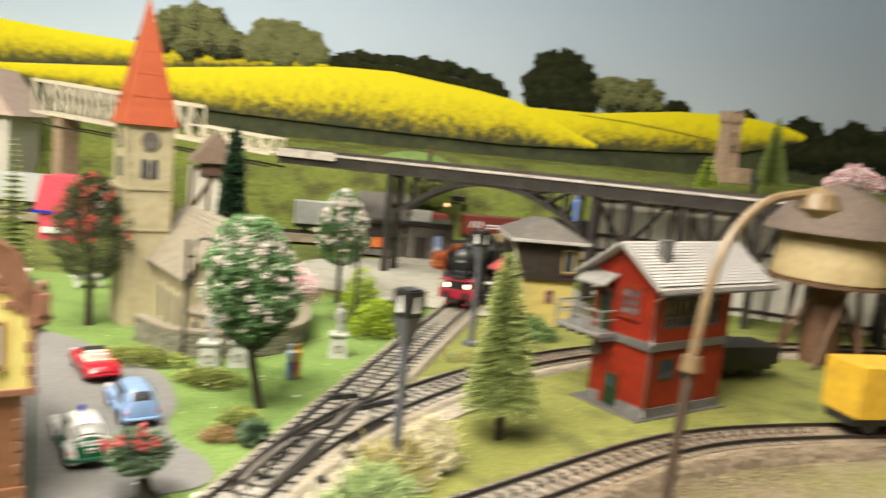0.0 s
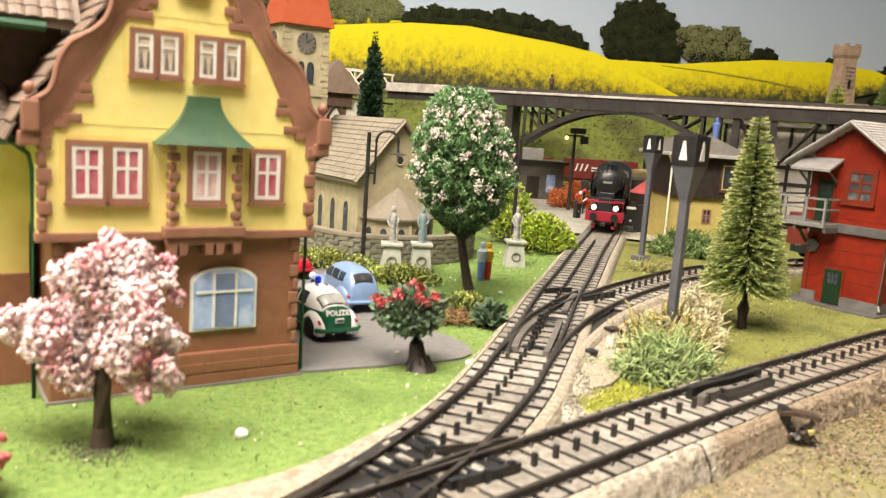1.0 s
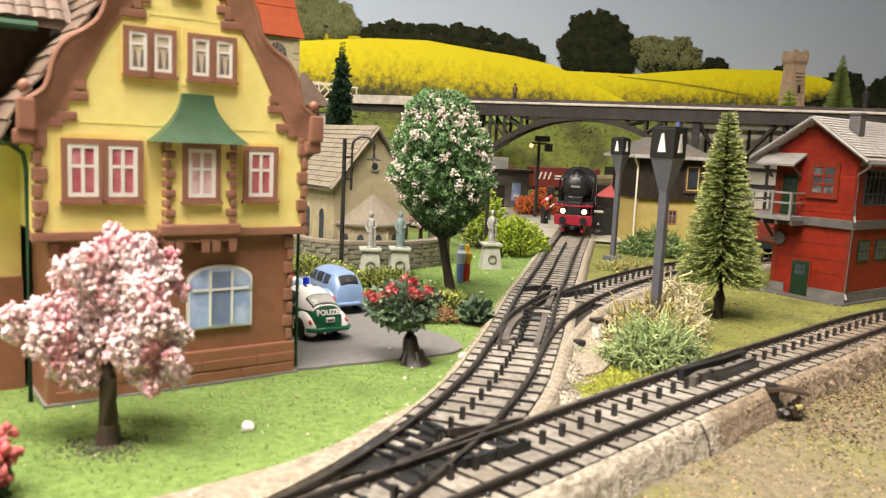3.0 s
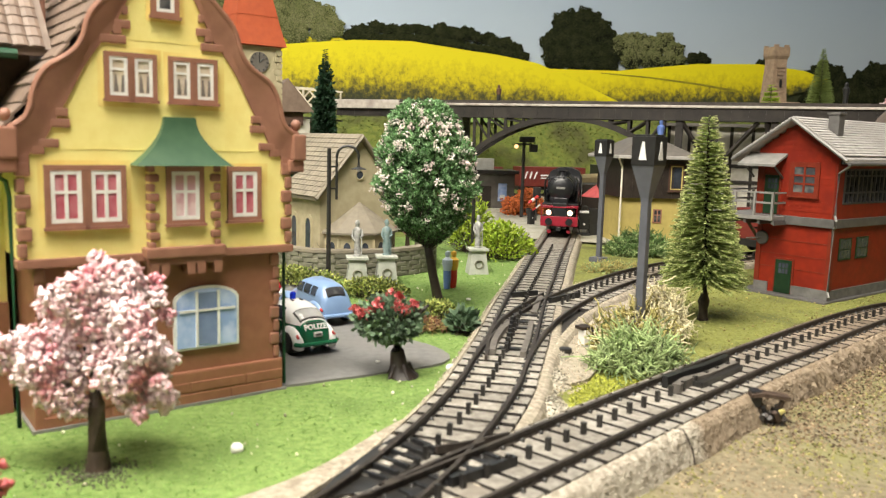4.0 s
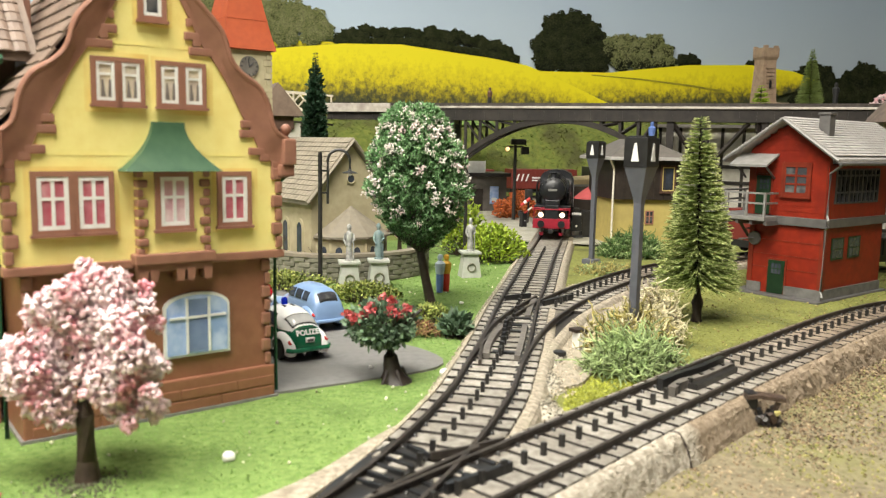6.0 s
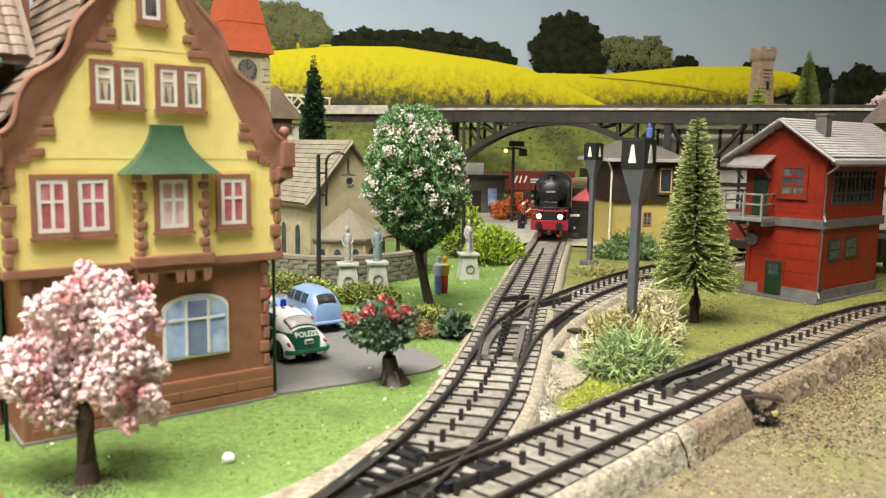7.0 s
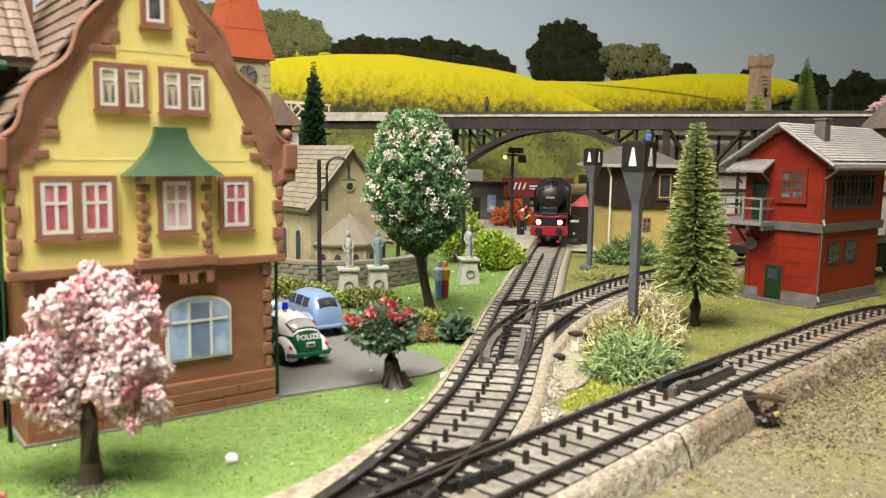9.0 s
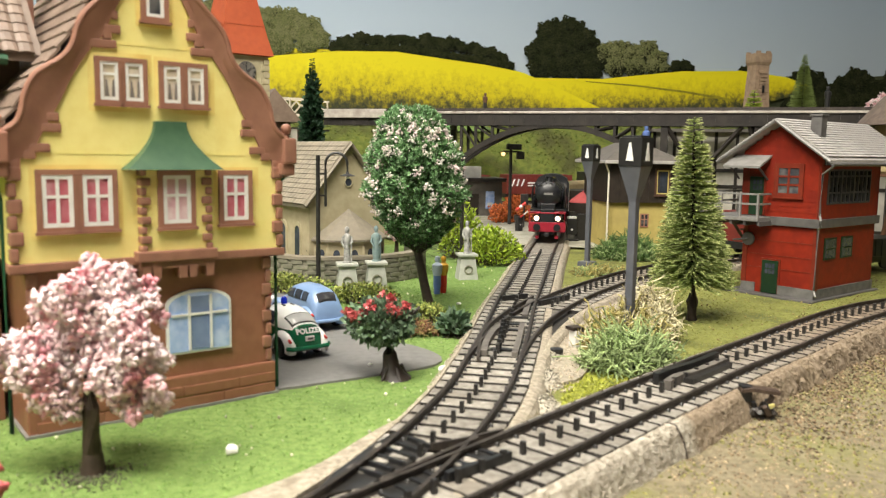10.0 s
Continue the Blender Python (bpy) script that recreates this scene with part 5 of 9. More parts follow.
def signal_box():
    S = thing("signal_box", "two storey red signal box with pale ribbed roof and grey balcony", "signal box", place(21.9, 48.75, 0, -55))
    D = 6.8
    part("base_slab", box(B(), -5.0, 0.35, -0.8, D + 0.4, -0.35, 0.1, 0.05), M["grey"], S, "grey base slab")
    part("lower_wall", box(B(), -4.15, 0, 0, D, 0.1, 4.0), M["red_wall"], S)
    part("plinth", box(B(), -2.0, 0.08, -0.08, D + 0.05, 0.1, 0.62), M["plinth_grey"], S)
    part("plinth", box(B(), -4.25, -3.4, -0.08, 2, 0.1, 0.62), M["plinth_grey"], S)
    part("floor_beam", box(B(), -4.4, 0.18, -0.2, D + 0.2, 3.98, 4.46, 0.03), M["grey"], S)
    # upper walls with window band openings on the long side
    part("upper_wall", box(B(), -4.4, 0.1, -0.1, 0.1, 4.46, 7.3), M["red_wall"], S)
    b = B()
    prism(b, [(-4.7, 7.3), (0.1, 7.3), (0.1, 7.75), (-2.3, 9.5), (-4.4, 8.1)], -0.1, 0.1)
    part("gable_wall", b, M["red_wall"], S)
    b = B()
    box(b, -0.1, 0.1, 0.1, 0.7, 4.46, 7.3)
    box(b, -0.1, 0.1, 0.7, D, 4.46, 5.25)
    box(b, -0.1, 0.1, 0.7, D, 7.12, 7.3)
    box(b, -0.1, 0.1, 5.6, D, 5.25, 7.12)
    part("side_wall", b, M["red_wall"], S)
    part("rear_wall", box(B(), -4.4, 0.1, D - 0.2, D, 4.46, 7.3), M["red_wall"], S)
    part("left_wall", box(B(), -4.4, -4.2, 0.1, D - 0.2, 4.46, 7.3), M["red_wall"], S)
    for z in np.arange(4.75, 9.2, 0.3):
        half = min(2.2, (9.45 - z) * 1.45)
        x0, x1 = (-4.4, 0.1) if z < 7.3 else (-2.3 - half * 0.9, -2.3 + half * 0.9)
        part("board", box(B(), x0, x1, -0.12, -0.09, z, z + 0.285), M["red_wall"], S)
    for z in (1.5, 2.25, 3.05):
        part("board", box(B(), -3.98, -0.15, -0.02, 0.01, z, z + 0.05), M["red_trim"], S)
    for x in (-0.02, -4.13):
        part("corner_post", box(B(), x - 0.14, x + 0.14, -0.06, 0.2, 0.6, 4.0), M["red_trim"], S)
        part("corner_post", box(B(), x - 0.1 - (0.2 if x < -1 else -0.1), x + 0.06, -0.17, 0.12, 4.46, 7.3), M["red_trim"], S)
    # roof
    for s in (1, -1):
        ex, ez = (0.85, 7.45) if s > 0 else (-5.75, 7.35)
        b = B()
        loft(b, [[(ex, y, ez), (-2.3, y, 9.62), (-2.3, y, 9.82), (ex, y, ez + 0.2)] for y in (-0.75, D + 3.3)])
        part("roof", b, M["tile_grey"], S, "pale grey ribbed roof slope")
        R = new("roof_ribs")
        R.parent = S
        dn = Vector((ex + 2.3, 0, ez - 9.62)).normalized()
        ln = math.hypot(ex + 2.3, ez - 9.62)
        tiles(R, (-2.3, -0.72, 9.82), (0, 1, 0), dn, 38, int(ln / 0.24), M["tile_grey"], 0.28, 0.24, 0.03, 0.06, "roof_tile", 18 if s > 0 else 6)
        b = B()
        pipe(b, [(ex, -0.78, ez + 0.1), (-2.3, -0.78, 9.74)], 0.1, 6)
        part("barge_board", b, M["grey_pale"], S)
    b = B()
    pipe(b, [(0.92, -0.7, 7.4), (0.92, D + 3.3, 7.4)], 0.09)
    part("gutter", b, M["grey"], S, "", True)
    b = B()
    pipe(b, [(0.9, -0.5, 7.32), (0.25, -0.3, 6.9), (0.2, -0.25, 4.7), (0.35, -0.35, 4.4), (0.35, -0.35, 4.1), (0.12, -0.15, 3.9), (0.12, -0.15, 0.6), (0.3, -0.3, 0.3)], 0.065)
    part("drain_pipe", b, M["grey_pale"], S, "pale grey drain pipe", True)
    b = B()
    box(b, -1.35, -0.75, 1.2, 1.8, 8.2, 10.0, 0.03)
    box(b, -1.42, -0.68, 1.13, 1.87, 10.0, 10.12, 0.03)
    part("chimney", b, M["grey"], S, "grey square chimney")
    # windows and doors
    window(S, -2.4, -0.95, 5.65, 7.3, -0.12, "pane_grey", frame="red_trim", cols=2, rows=3, w=0.14, surround="red_trim", grow=0.12)
    T = new("window_band")
    T.parent = S
    part("pane", box(B(), -0.06, 0.02, 0.7, 5.6, 5.25, 7.12), M["pane_grey"], T, "grey reflecting glass")
    for k in range(11):
        y = 0.7 + 4.9 * k / 10
        w = 0.09 if k % 3 == 0 else 0.045
        part("mullion", box(B(), -0.02, 0.13, y - w, y + w, 5.25, 7.12), M["slate"], T)
    for z in (5.28, 5.85, 6.75, 7.09):
        part("transom", box(B(), -0.02, 0.11, 0.7, 5.6, z - 0.05, z + 0.05), M["slate"], T)
    for y0, y1 in ((0.85, 2.2), (2.75, 4.1)):
        Wn = new("window")
        Wn.parent = S
        part("frame", box(B(), -0.02, 0.05, y0, y1, 2.2, 3.4), M["door_green"], Wn, "green window frame")
        for k in range(3):
            a = y0 + 0.1 + (y1 - y0 - 0.2) * k / 3
            for z0, z1 in ((2.3, 2.75), (2.82, 3.3)):
                part("pane", box(B(), 0.0, 0.06, a + 0.03, a + (y1 - y0 - 0.2) / 3 - 0.03, z0, z1), M["pane_dark"], Wn)
    for x0, x1, z0, z1, y in ((-2.98, -2.02, 0.12, 1.98, -0.02), (-3.95, -3.1, 4.5, 6.65, -0.12)):
        Dr = new("door")
        Dr.parent = S
        part("door_frame", box(B(), x0 - 0.1, x1 + 0.1, y - 0.05, y, z0, z1 + 0.1), M["red_trim"], Dr)
        part("door_leaf", box(B(), x0, x1, y - 0.1, y - 0.02, z0, z1, 0.02), M["door_green"], Dr, "dark green door")
        for k in range(3):
            for j in range(2):
                a = x0 + 0.22 + 0.2 * k
                part("pane", box(B(), a, a + 0.15, y - 0.115, y - 0.08, z1 - 0.75 + 0.32 * j, z1 - 0.5 + 0.32 * j), M["pane_dark"], Dr)
    # awning
    b = B()
    loft(b, [[(x, -1.35, 7.25), (x, -1.35, 7.13), (x, -0.1, 7.75), (x, -0.1, 7.87)] for x in (-5.0, -2.75)])
    part("awning", b, M["grey_pale"], S, "grey sloping awning")
    for x in (-4.7, -2.95):
        b = B()
        pipe(b, [(x, -0.12, 6.5), (x, -1.1, 7.18)], 0.06, 6)
        part("awning_strut", b, M["grey"], S)
    # balcony
    Bc = new("balcony")
    Bc.parent = S
    part("deck", box(B(), -6.3, -2.6, -1.5, -0.1, 4.2, 4.42, 0.03), M["grey_pale"], Bc)
    part("deck", box(B(), -6.3, -4.42, -0.1, D - 1, 4.2, 4.42, 0.03), M["grey_pale"], Bc)
    for x in (-6.2, -4.95, -3.75, -2.68):
        part("post", box(B(), x - 0.06, x + 0.06, -1.46, -1.34, 4.42, 5.75), M["grey_pale"], Bc)
    for z in (5.7, 5.15):
        part("rail", box(B(), -6.26, -2.62, -1.44, -1.36, z - 0.05, z + 0.05), M["grey_pale"], Bc)
        part("rail", box(B(), -2.72, -2.64, -1.36, -0.12, z - 0.05, z + 0.05), M["grey_pale"], Bc)
        part("rail", box(B(), -6.26, -6.18, -1.36, D - 1, z - 0.05, z + 0.05), M["grey_pale"], Bc)
    for y in (0.4, 2.4, 4.4):
        part("post", box(B(), -6.28, -6.16, y - 0.06, y + 0.06, 4.42, 5.75), M["grey_pale"], Bc)
    for k in range(5):
        x = -6.0 + k * 0.85
        b = B()
        prism(b, [(x - 0.08, 4.2), (x + 0.08, 4.2), (x + 0.08, 3.95), (x - 0.08, 4.0)], -1.4, -0.1)
        part("joist", b, M["grey"], Bc)
    St = new("stair")
    St.parent = S
    for k in range(11):
        z = 4.1 - 0.36 * k
        y = 1.2 + 0.42 * k
        part("tread", box(B(), -5.9, -4.5, y, y + 0.45, z - 0.06, z), M["plinth_grey"], St)
    for x in (-5.95, -4.48):
        b = B()
        pipe(b, [(x, 1.0, 4.3), (x, 5.8, 0.1)], 0.12, 4)
        part("stringer", b, M["plinth_grey"], St)
    L = thing("wall_lantern", "small grey disc lantern fixed to a red wall", "lantern", place(0, 0, 0))
    L.parent = S
    b = B()
    tube(b, (-3.9, -0.12, 3.1), (-3.9, -0.2, 3.1), 0.4, 0.36, 16)
    pipe(b, [(-3.9, -0.2, 3.1), (-4.6, -0.6, 3.0)], 0.05)
    part("disc", b, M["grey"], L)
    for k in ("label", "category"):
        del L[k]
    return S


signal_box()


def lancet(bm, x, z0, w, h, y0, y1):
    poly = [(x - w, z0), (x + w, z0), (x + w, z0 + h)] + [(x + w * math.cos(a), z0 + h + w * 1.5 * math.sin(a)) for a in np.linspace(0.3, math.pi - 0.3, 7)] + [(x - w, z0 + h)]
    return prism(bm, poly, y0, y1)


def church():
    C = thing("church", "small cream village church with beige roof and orange red spire", "church", place(-3.55, 55.9, 0, 35))
    # local -y faces the gable, +y runs back along the nave
    hw, L = 2.65, 9.0
    b = B()
    prism(b, [(-hw, 0), (hw, 0), (hw, 4.9), (0, 8.0), (-hw, 4.9)], 0, L)
    part("nave_wall", b, M["church"], C)
    for s in (1, -1):
        b = B()
        loft(b, [[(s * (hw + 0.45), y, 4.45), (0, y, 8.08), (0, y, 8.3), (s * (hw + 0.45), y, 4.67)] for y in (-0.35, L + 0.2)])
        part("roof", b, M["church_roof"], C, "beige tiled roof slope")
        R = new("roof_tiles")
        R.parent = C
        tiles(R, (0, -0.33, 8.31), (0, 1, 0), Vector((s * (hw + 0.45), 0, -3.63)), 22, 13, M["church_roof"], 0.43, 0.37, 0.035, 0.05)
    tagged(part("gable_trim", pipe(B(), [(-hw - 0.45, -0.37, 4.55), (0, -0.37, 8.2), (hw + 0.45, -0.37, 4.55)], 0.12, 6), M["church_roof"], C))
    b = B()
    tube(b, (0, -0.05, 5.9), (0, 0.2, 5.9), 0.24, 0.24, 18)
    part("round_window", b, M["pane_dark"], C, "dark round window")
    b = B()
    for k in range(18):
        a = 2 * math.pi * k / 18
        tube(b, (0.27 * math.cos(a), -0.06, 5.9 + 0.27 * math.sin(a)), (0.27 * math.cos(a + 0.36), -0.06, 5.9 + 0.27 * math.sin(a + 0.36)), 0.045, 0.045, 6)
    part("window_ring", b, M["church"], C)
    for y in (1.3, 3.1, 4.9):
        Wn = new("window")
        Wn.parent = C
        Wn.matrix_basis = pose(-hw * K, y * K, 0, 0, 0, -90)
        part("surround", lancet(B(), 0, 1.0, 0.42, 1.9, -0.1, 0.02), M["church"], Wn)
        part("pane", lancet(B(), 0, 1.15, 0.27, 1.75, -0.13, 0), M["pane_dark"], Wn, "dark lancet glass")
    # apse at the gable
    A = new("apse")
    A.parent = C
    pts = [(2.2 * math.cos(a), -1.75 * math.sin(a)) for a in np.linspace(0, math.pi, 7)]
    part("apse_wall", slab(B(), pts[::-1], 0, 2.75), M["church"], A)
    b = B()
    apex = b.verts.new((0, -0.05, 4.3))
    ring = [b.verts.new((x * 1.15, y * 1.15 - 0.02, 2.6)) for x, y in pts]
    low = [b.verts.new((x * 1.15, y * 1.15 - 0.02, 2.48)) for x, y in pts]
    for i in range(len(ring) - 1):
        b.faces.new((ring[i], ring[i + 1], apex))
        b.faces.new((low[i], low[i + 1], ring[i + 1], ring[i]))
    b.faces.new([low[0], ring[0], apex, ring[-1], low[-1]])
    b.faces.new(low[::-1])
    part("apse_roof", b, M["church_roof"], A)
    for i in range(6):
        p, q = Vector((*pts[i], 0)), Vector((*pts[i + 1], 0))
        m = (p + q) / 2
        ang = math.degrees(math.atan2(q.y - p.y, q.x - p.x))
        o = new("window")
        o.parent = C
        o.matrix_basis = pose(m.x * K, m.y * K, 0, 0, 0, ang + 180)
        part("pane", lancet(B(), 0, 0.7, 0.2, 1.0, -0.05, 0.05), M["pane_dark"], o)
    b = B()
    for i in range(7):
        tube(b, (pts[i][0] * 1.03, pts[i][1] * 1.03, 0), (pts[i][0] * 1.0, pts[i][1] * 1.0, 2.2), 0.16, 0.1, 4)
    part("buttress", b, M["church"], A)
    # tower at the rear corner
    T = new("tower")
    T.parent = C
    tx, ty, w = -3.3, 8.4, 1.52
    part("tower_wall", box(B(), tx - w, tx + w, ty - w, ty + w, 0, 13.9), M["church"], T)
    for z in (6.6, 9.4):
        part("string_course", box(B(), tx - w - 0.1, tx + w + 0.1, ty - w - 0.1, ty + w + 0.1, z, z + 0.16), M["church"], T)
    for sx in (-1, 1):
        for sy in (-1, 1):
            z, k = 6.8, 0
            while z < 13.6:
                e = 0.5 if k % 2 else 0.34
                part("quoin", box(B(), tx + (w - e) if sx > 0 else tx - w - 0.06, tx + w + 0.06 if sx > 0 else tx - w + e, ty + (w - 0.84 + e) if sy > 0 else ty - w - 0.06, ty + w + 0.06 if sy > 0 else ty - w + 0.84 - e, z, z + 0.34), M["church"], T)
                z += 0.4
                k += 1
    b = B()
    r = w + 0.28
    ring = [[(tx + sx * r * f, ty + sy * r * f, z) for sx, sy in ((-1, -1), (1, -1), (1, 1), (-1, 1))] for f, z in ((0.9, 13.7), (1.0, 13.75), (0.84, 14.9), (0.02, 22.2))]
    loft(b, ring)
    part("spire", b, M["spire"], T, "orange red tiled spire")
    for z in np.arange(15.6, 21.6, 1.5):
        f = 0.84 * (22.2 - z) / 7.3 + 0.01
        b = B()
        loft(b, [[(tx + sx * r * f * g, ty + sy * r * f * g, z + dz) for sx, sy in ((-1, -1), (1, -1), (1, 1), (-1, 1))] for g, dz in ((1.0, 0.0), (1.007, 0.0), (1.0, 0.06))])
        part("tile_course", b, M["spire"], T)
    for ang in (0, -90, 90):
        F = new("clock")
        F.parent = C
        F.matrix_basis = pose(tx * K, ty * K, 0, 0, 0, ang)
        b = B()
        tube(b, (0, -w - 0.06, 12.7), (0, -w + 0.1, 12.7), 0.68, 0.68, 24)
        part("clock_rim", b, M["church"], F)
        b = B()
        tube(b, (0, -w - 0.08, 12.7), (0, -w, 12.7), 0.64, 0.64, 24)
        part("clock_face", b, M["facade_grey"], F, "dark grey clock face")
        b = B()
        for k in range(12):
            a = k * math.pi / 6
            tube(b, (0.46 * math.cos(a), -w - 0.1, 12.7 + 0.46 * math.sin(a)), (0.6 * math.cos(a), -w - 0.1, 12.7 + 0.6 * math.sin(a)), 0.03, 0.03, 4)
        tube(b, (0, -w - 0.1, 12.7), (0.3, -w - 0.1, 12.95), 0.035, 0.03, 4)
        tube(b, (0, -w - 0.1, 12.7), (-0.05, -w - 0.1, 13.15), 0.035, 0.03, 4)
        part("clock_pointer", b, M["black"], F)
        Wn = new("window")
        Wn.parent = C
        Wn.matrix_basis = F.matrix_basis.copy()
        b = lancet(B(), -0.32, 10.2, 0.22, 1.0, -w - 0.08, -w)
        lancet(b, 0.32, 10.2, 0.22, 1.0, -w - 0.08, -w)
        part("pane", b, M["pane_dark"], Wn, "dark twin lancet opening")
    return C


church()
# stone garden wall round the church
STONES = B()
wl = spline([(-9.2, 56.2), (-6.4, 53.8), (-3.8, 53.6), (-1.0, 54.9), (0.7, 57.2), (0.9, 60.0), (0.2, 64)], 0.3)
sw = thing("garden_wall", "low grey rubble stone wall round the churchyard", "wall")
dl = np.gradient(wl, axis=0)
dl /= np.linalg.norm(dl, axis=1, keepdims=True)
part("wall_core", loft(B(), [[(p[0] + d[1] * o, p[1] - d[0] * o, z) for o, z in ((-0.28, 0), (-0.28, 1.5), (0.28, 1.5), (0.28, 0))] for p, d in zip(wl, dl)]), M["stone_grey"], sw)
part("coping", loft(B(), [[(p[0] + d[1] * o, p[1] - d[0] * o, z) for o, z in ((-0.38, 1.5), (-0.38, 1.68), (0.38, 1.68), (0.38, 1.5))] for p, d in zip(wl, dl)]), M["church_roof"], sw, "pale coping stones")
sb = B()
box(sb, -0.36, 0.36, -0.06, 0.06, 0, 0.26, 0.05)
SM = finish(sb, "stone", M["stone_grey"])
for j in range(5):
    for i in range(1 + j % 2, len(wl) - 3, 3):
        p, d = wl[i], dl[i]
        o = new("stone", SM)
        o.parent = sw
        o.matrix_basis = pose((p[0] + d[1] * 0.29) * K, (p[1] - d[0] * 0.29) * K, (0.05 + 0.29 * j) * K, 0, 0, math.degrees(math.atan2(d[1], d[0])))


# ---- long girder bridge ----
def bridge():
    G = thing("railway_bridge", "long dark steel railway bridge with arch and trestle piers", "bridge", place(-7, 95, 0, -20))
    # Deck edge paler than the girder below it.
    part("deck", box(B(), -1, 78, -1.7, 1.9, 11.72, 11.95, 0.05), M["deck"], G, "pale deck edge")
    part("girder", box(B(), -1, 78, -1.5, -1.1, 10.6, 11.72), M["bridge"], G)
    part("girder", box(B(), -1, 78, 1.2, 1.6, 10.6, 11.55), M["bridge"], G)
    part("parapet", box(B(), -1, 6.2, -1.95, -1.72, 11.3, 12.2, 0.04), M["deck"], G, "pale concrete parapet at the bridge end")
    for y in (-0.75, 0.85):
        part("rail", box(B(), -1, 78, y - 0.08, y + 0.08, 11.98, 12.3), M["rail"], G)
    for k in range(52):
        part("girder_rib", box(B(), -0.5 + 1.5 * k, -0.38 + 1.5 * k, -1.56, -1.49, 10.62, 11.54), M["bridge"], G)
    part("girder_flange", box(B(), -1, 78, -1.7, -1.0, 10.55, 10.68), M["bridge"], G)
    for s in (-1.4, 1.3):
        xs = np.linspace(13.8, 33, 25)
        pts = [(x, s, 6.9 + 3.75 * (1 - ((x - 23.4) / 9.6) ** 2)) for x in xs]
        b = B()
        loft(b, [[(x, y - 0.2, z - 0.28), (x, y - 0.2, z + 0.28), (x, y + 0.2, z + 0.28), (x, y + 0.2, z - 0.28)] for x, y, z in pts])
        part("arch_rib", b, M["bridge"], G)
        for x in (14.2, 15.7, 17.4, 19.2, 27.6, 29.4, 31.1, 32.6):
            z = 6.9 + 3.75 * (1 - ((x - 23.4) / 9.6) ** 2)
            part("post", box(B(), x - 0.13, x + 0.13, s - 0.13, s + 0.13, z, 10.6), M["bridge"], G)
        for x0, x1 in ((14.2, 15.7), (15.7, 17.4), (17.4, 19.2), (29.4, 27.6), (31.1, 29.4), (32.6, 31.1)):
            z1 = 6.9 + 3.75 * (1 - ((x1 - 23.4) / 9.6) ** 2)
            part("diagonal", tube(B(), (x0, s, 10.5), (x1, s, z1 + 0.2), 0.12, 0.12, 5), M["bridge"], G)
    for x in (12.6, 34.0, 37.2, 42.3, 44.6, 48.9, 54.0, 60.0, 66.0):
        P = new("pier")
        P.parent = G
        for y in (-1.2, 1.3):
            part("leg", box(B(), x - 0.32, x + 0.32, y - 0.3, y + 0.3, -0.3, 10.6), M["bridge"], P)
        for z in (3.5, 7.0, 10.2):
            part("cross_beam", box(B(), x - 0.2, x + 0.2, -1.2, 1.3, z, z + 0.4), M["bridge"], P)
    for x0, z0, x1, z1 in ((34.2, 10.5, 37.0, 6.2), (40.9, 10.5, 37.5, 6.4), (41.6, 10.5, 42.2, 7.0), (43.0, 10.4, 44.4, 6.4), (46.8, 10.4, 44.8, 6.4), (47.4, 10.4, 48.8, 6.4), (51.0, 10.4, 49.2, 6.2), (56, 10.4, 54.2, 6.2), (58, 10.4, 59.8, 6.2), (62, 10.4, 60.2, 6.2)):
        part("brace", tube(B(), (x0, -1.3, z0), (x1, -1.3, z1), 0.22, 0.22, 4), M["bridge"], G)
    return G


bridge()


def truss_bridge():
    G = thing("truss_bridge", "beige steel lattice truss bridge before the hills", "bridge", place(-8.5, 95, 0, 160))
    part("deck", box(B(), 0, 34, -1.2, 1.6, 11.3, 11.5), M["truss"], G)
    part("lower_chord", box(B(), 0, 34, -1.4, -1.15, 11.2, 11.55), M["truss"], G)
    part("lower_chord", box(B(), 0, 34, 1.55, 1.8, 11.2, 11.55), M["truss"], G)
    for y in (-1.3, 1.65):
        part("upper_chord", box(B(), 11, 34, y - 0.15, y + 0.15, 15.0, 15.4), M["truss"], G)
        for k in range(13):
            x = 11 + 1.9 * k
            if x < 34:
                part("post", box(B(), x - 0.1, x + 0.1, y - 0.1, y + 0.1, 11.5, 15.0), M["truss"], G)
                if x < 32.5:
                    part("diagonal", tube(B(), (x, y, 11.6), (x + 1.7, y, 15.0), 0.1, 0.1, 4), M["truss"], G)
        part("hand_rail", box(B(), 0, 11, y - 0.08, y + 0.08, 13.0, 13.2), M["truss"], G)
        for k in range(8):
            part("post", box(B(), 0.2 + 1.5 * k - 0.07, 0.2 + 1.5 * k + 0.07, y - 0.09, y + 0.09, 11.5, 13.0), M["truss"], G)
        for k in range(9):
            part("diagonal", tube(B(), (0.2 + 1.25 * k, y, 12.95 if k % 2 else 11.6), (1.45 + 1.25 * k, y, 11.6 if k % 2 else 12.95), 0.1, 0.1, 4), M["truss"], G)
        part("under_chord", box(B(), 0, 34, y - 0.1, y + 0.1, 9.9, 10.1), M["bridge"], G)
    for x in (16, 30):
        part("pier", box(B(), x - 0.7, x + 0.7, -1.2, 1.6, 0, 11.3), M["tower_stone"], G)
    # the line climbs towards the village
    for o in G.children:
        for v in o.data.vertices:
            if v.co.z > 5 * K:
                v.co.z += 0.065 * v.co.x
    return G


truss_bridge()


# ---- trees and bushes ----
def trunk(parent, pts, rs, material, limbs=(), name="trunk"):
    b = B()
    pipe(b, pts, list(rs), 9)
    for p in limbs:
        pipe(b, p, [0.12, 0.09, 0.04], 6)
    return part(name, b, material, parent, "", True)


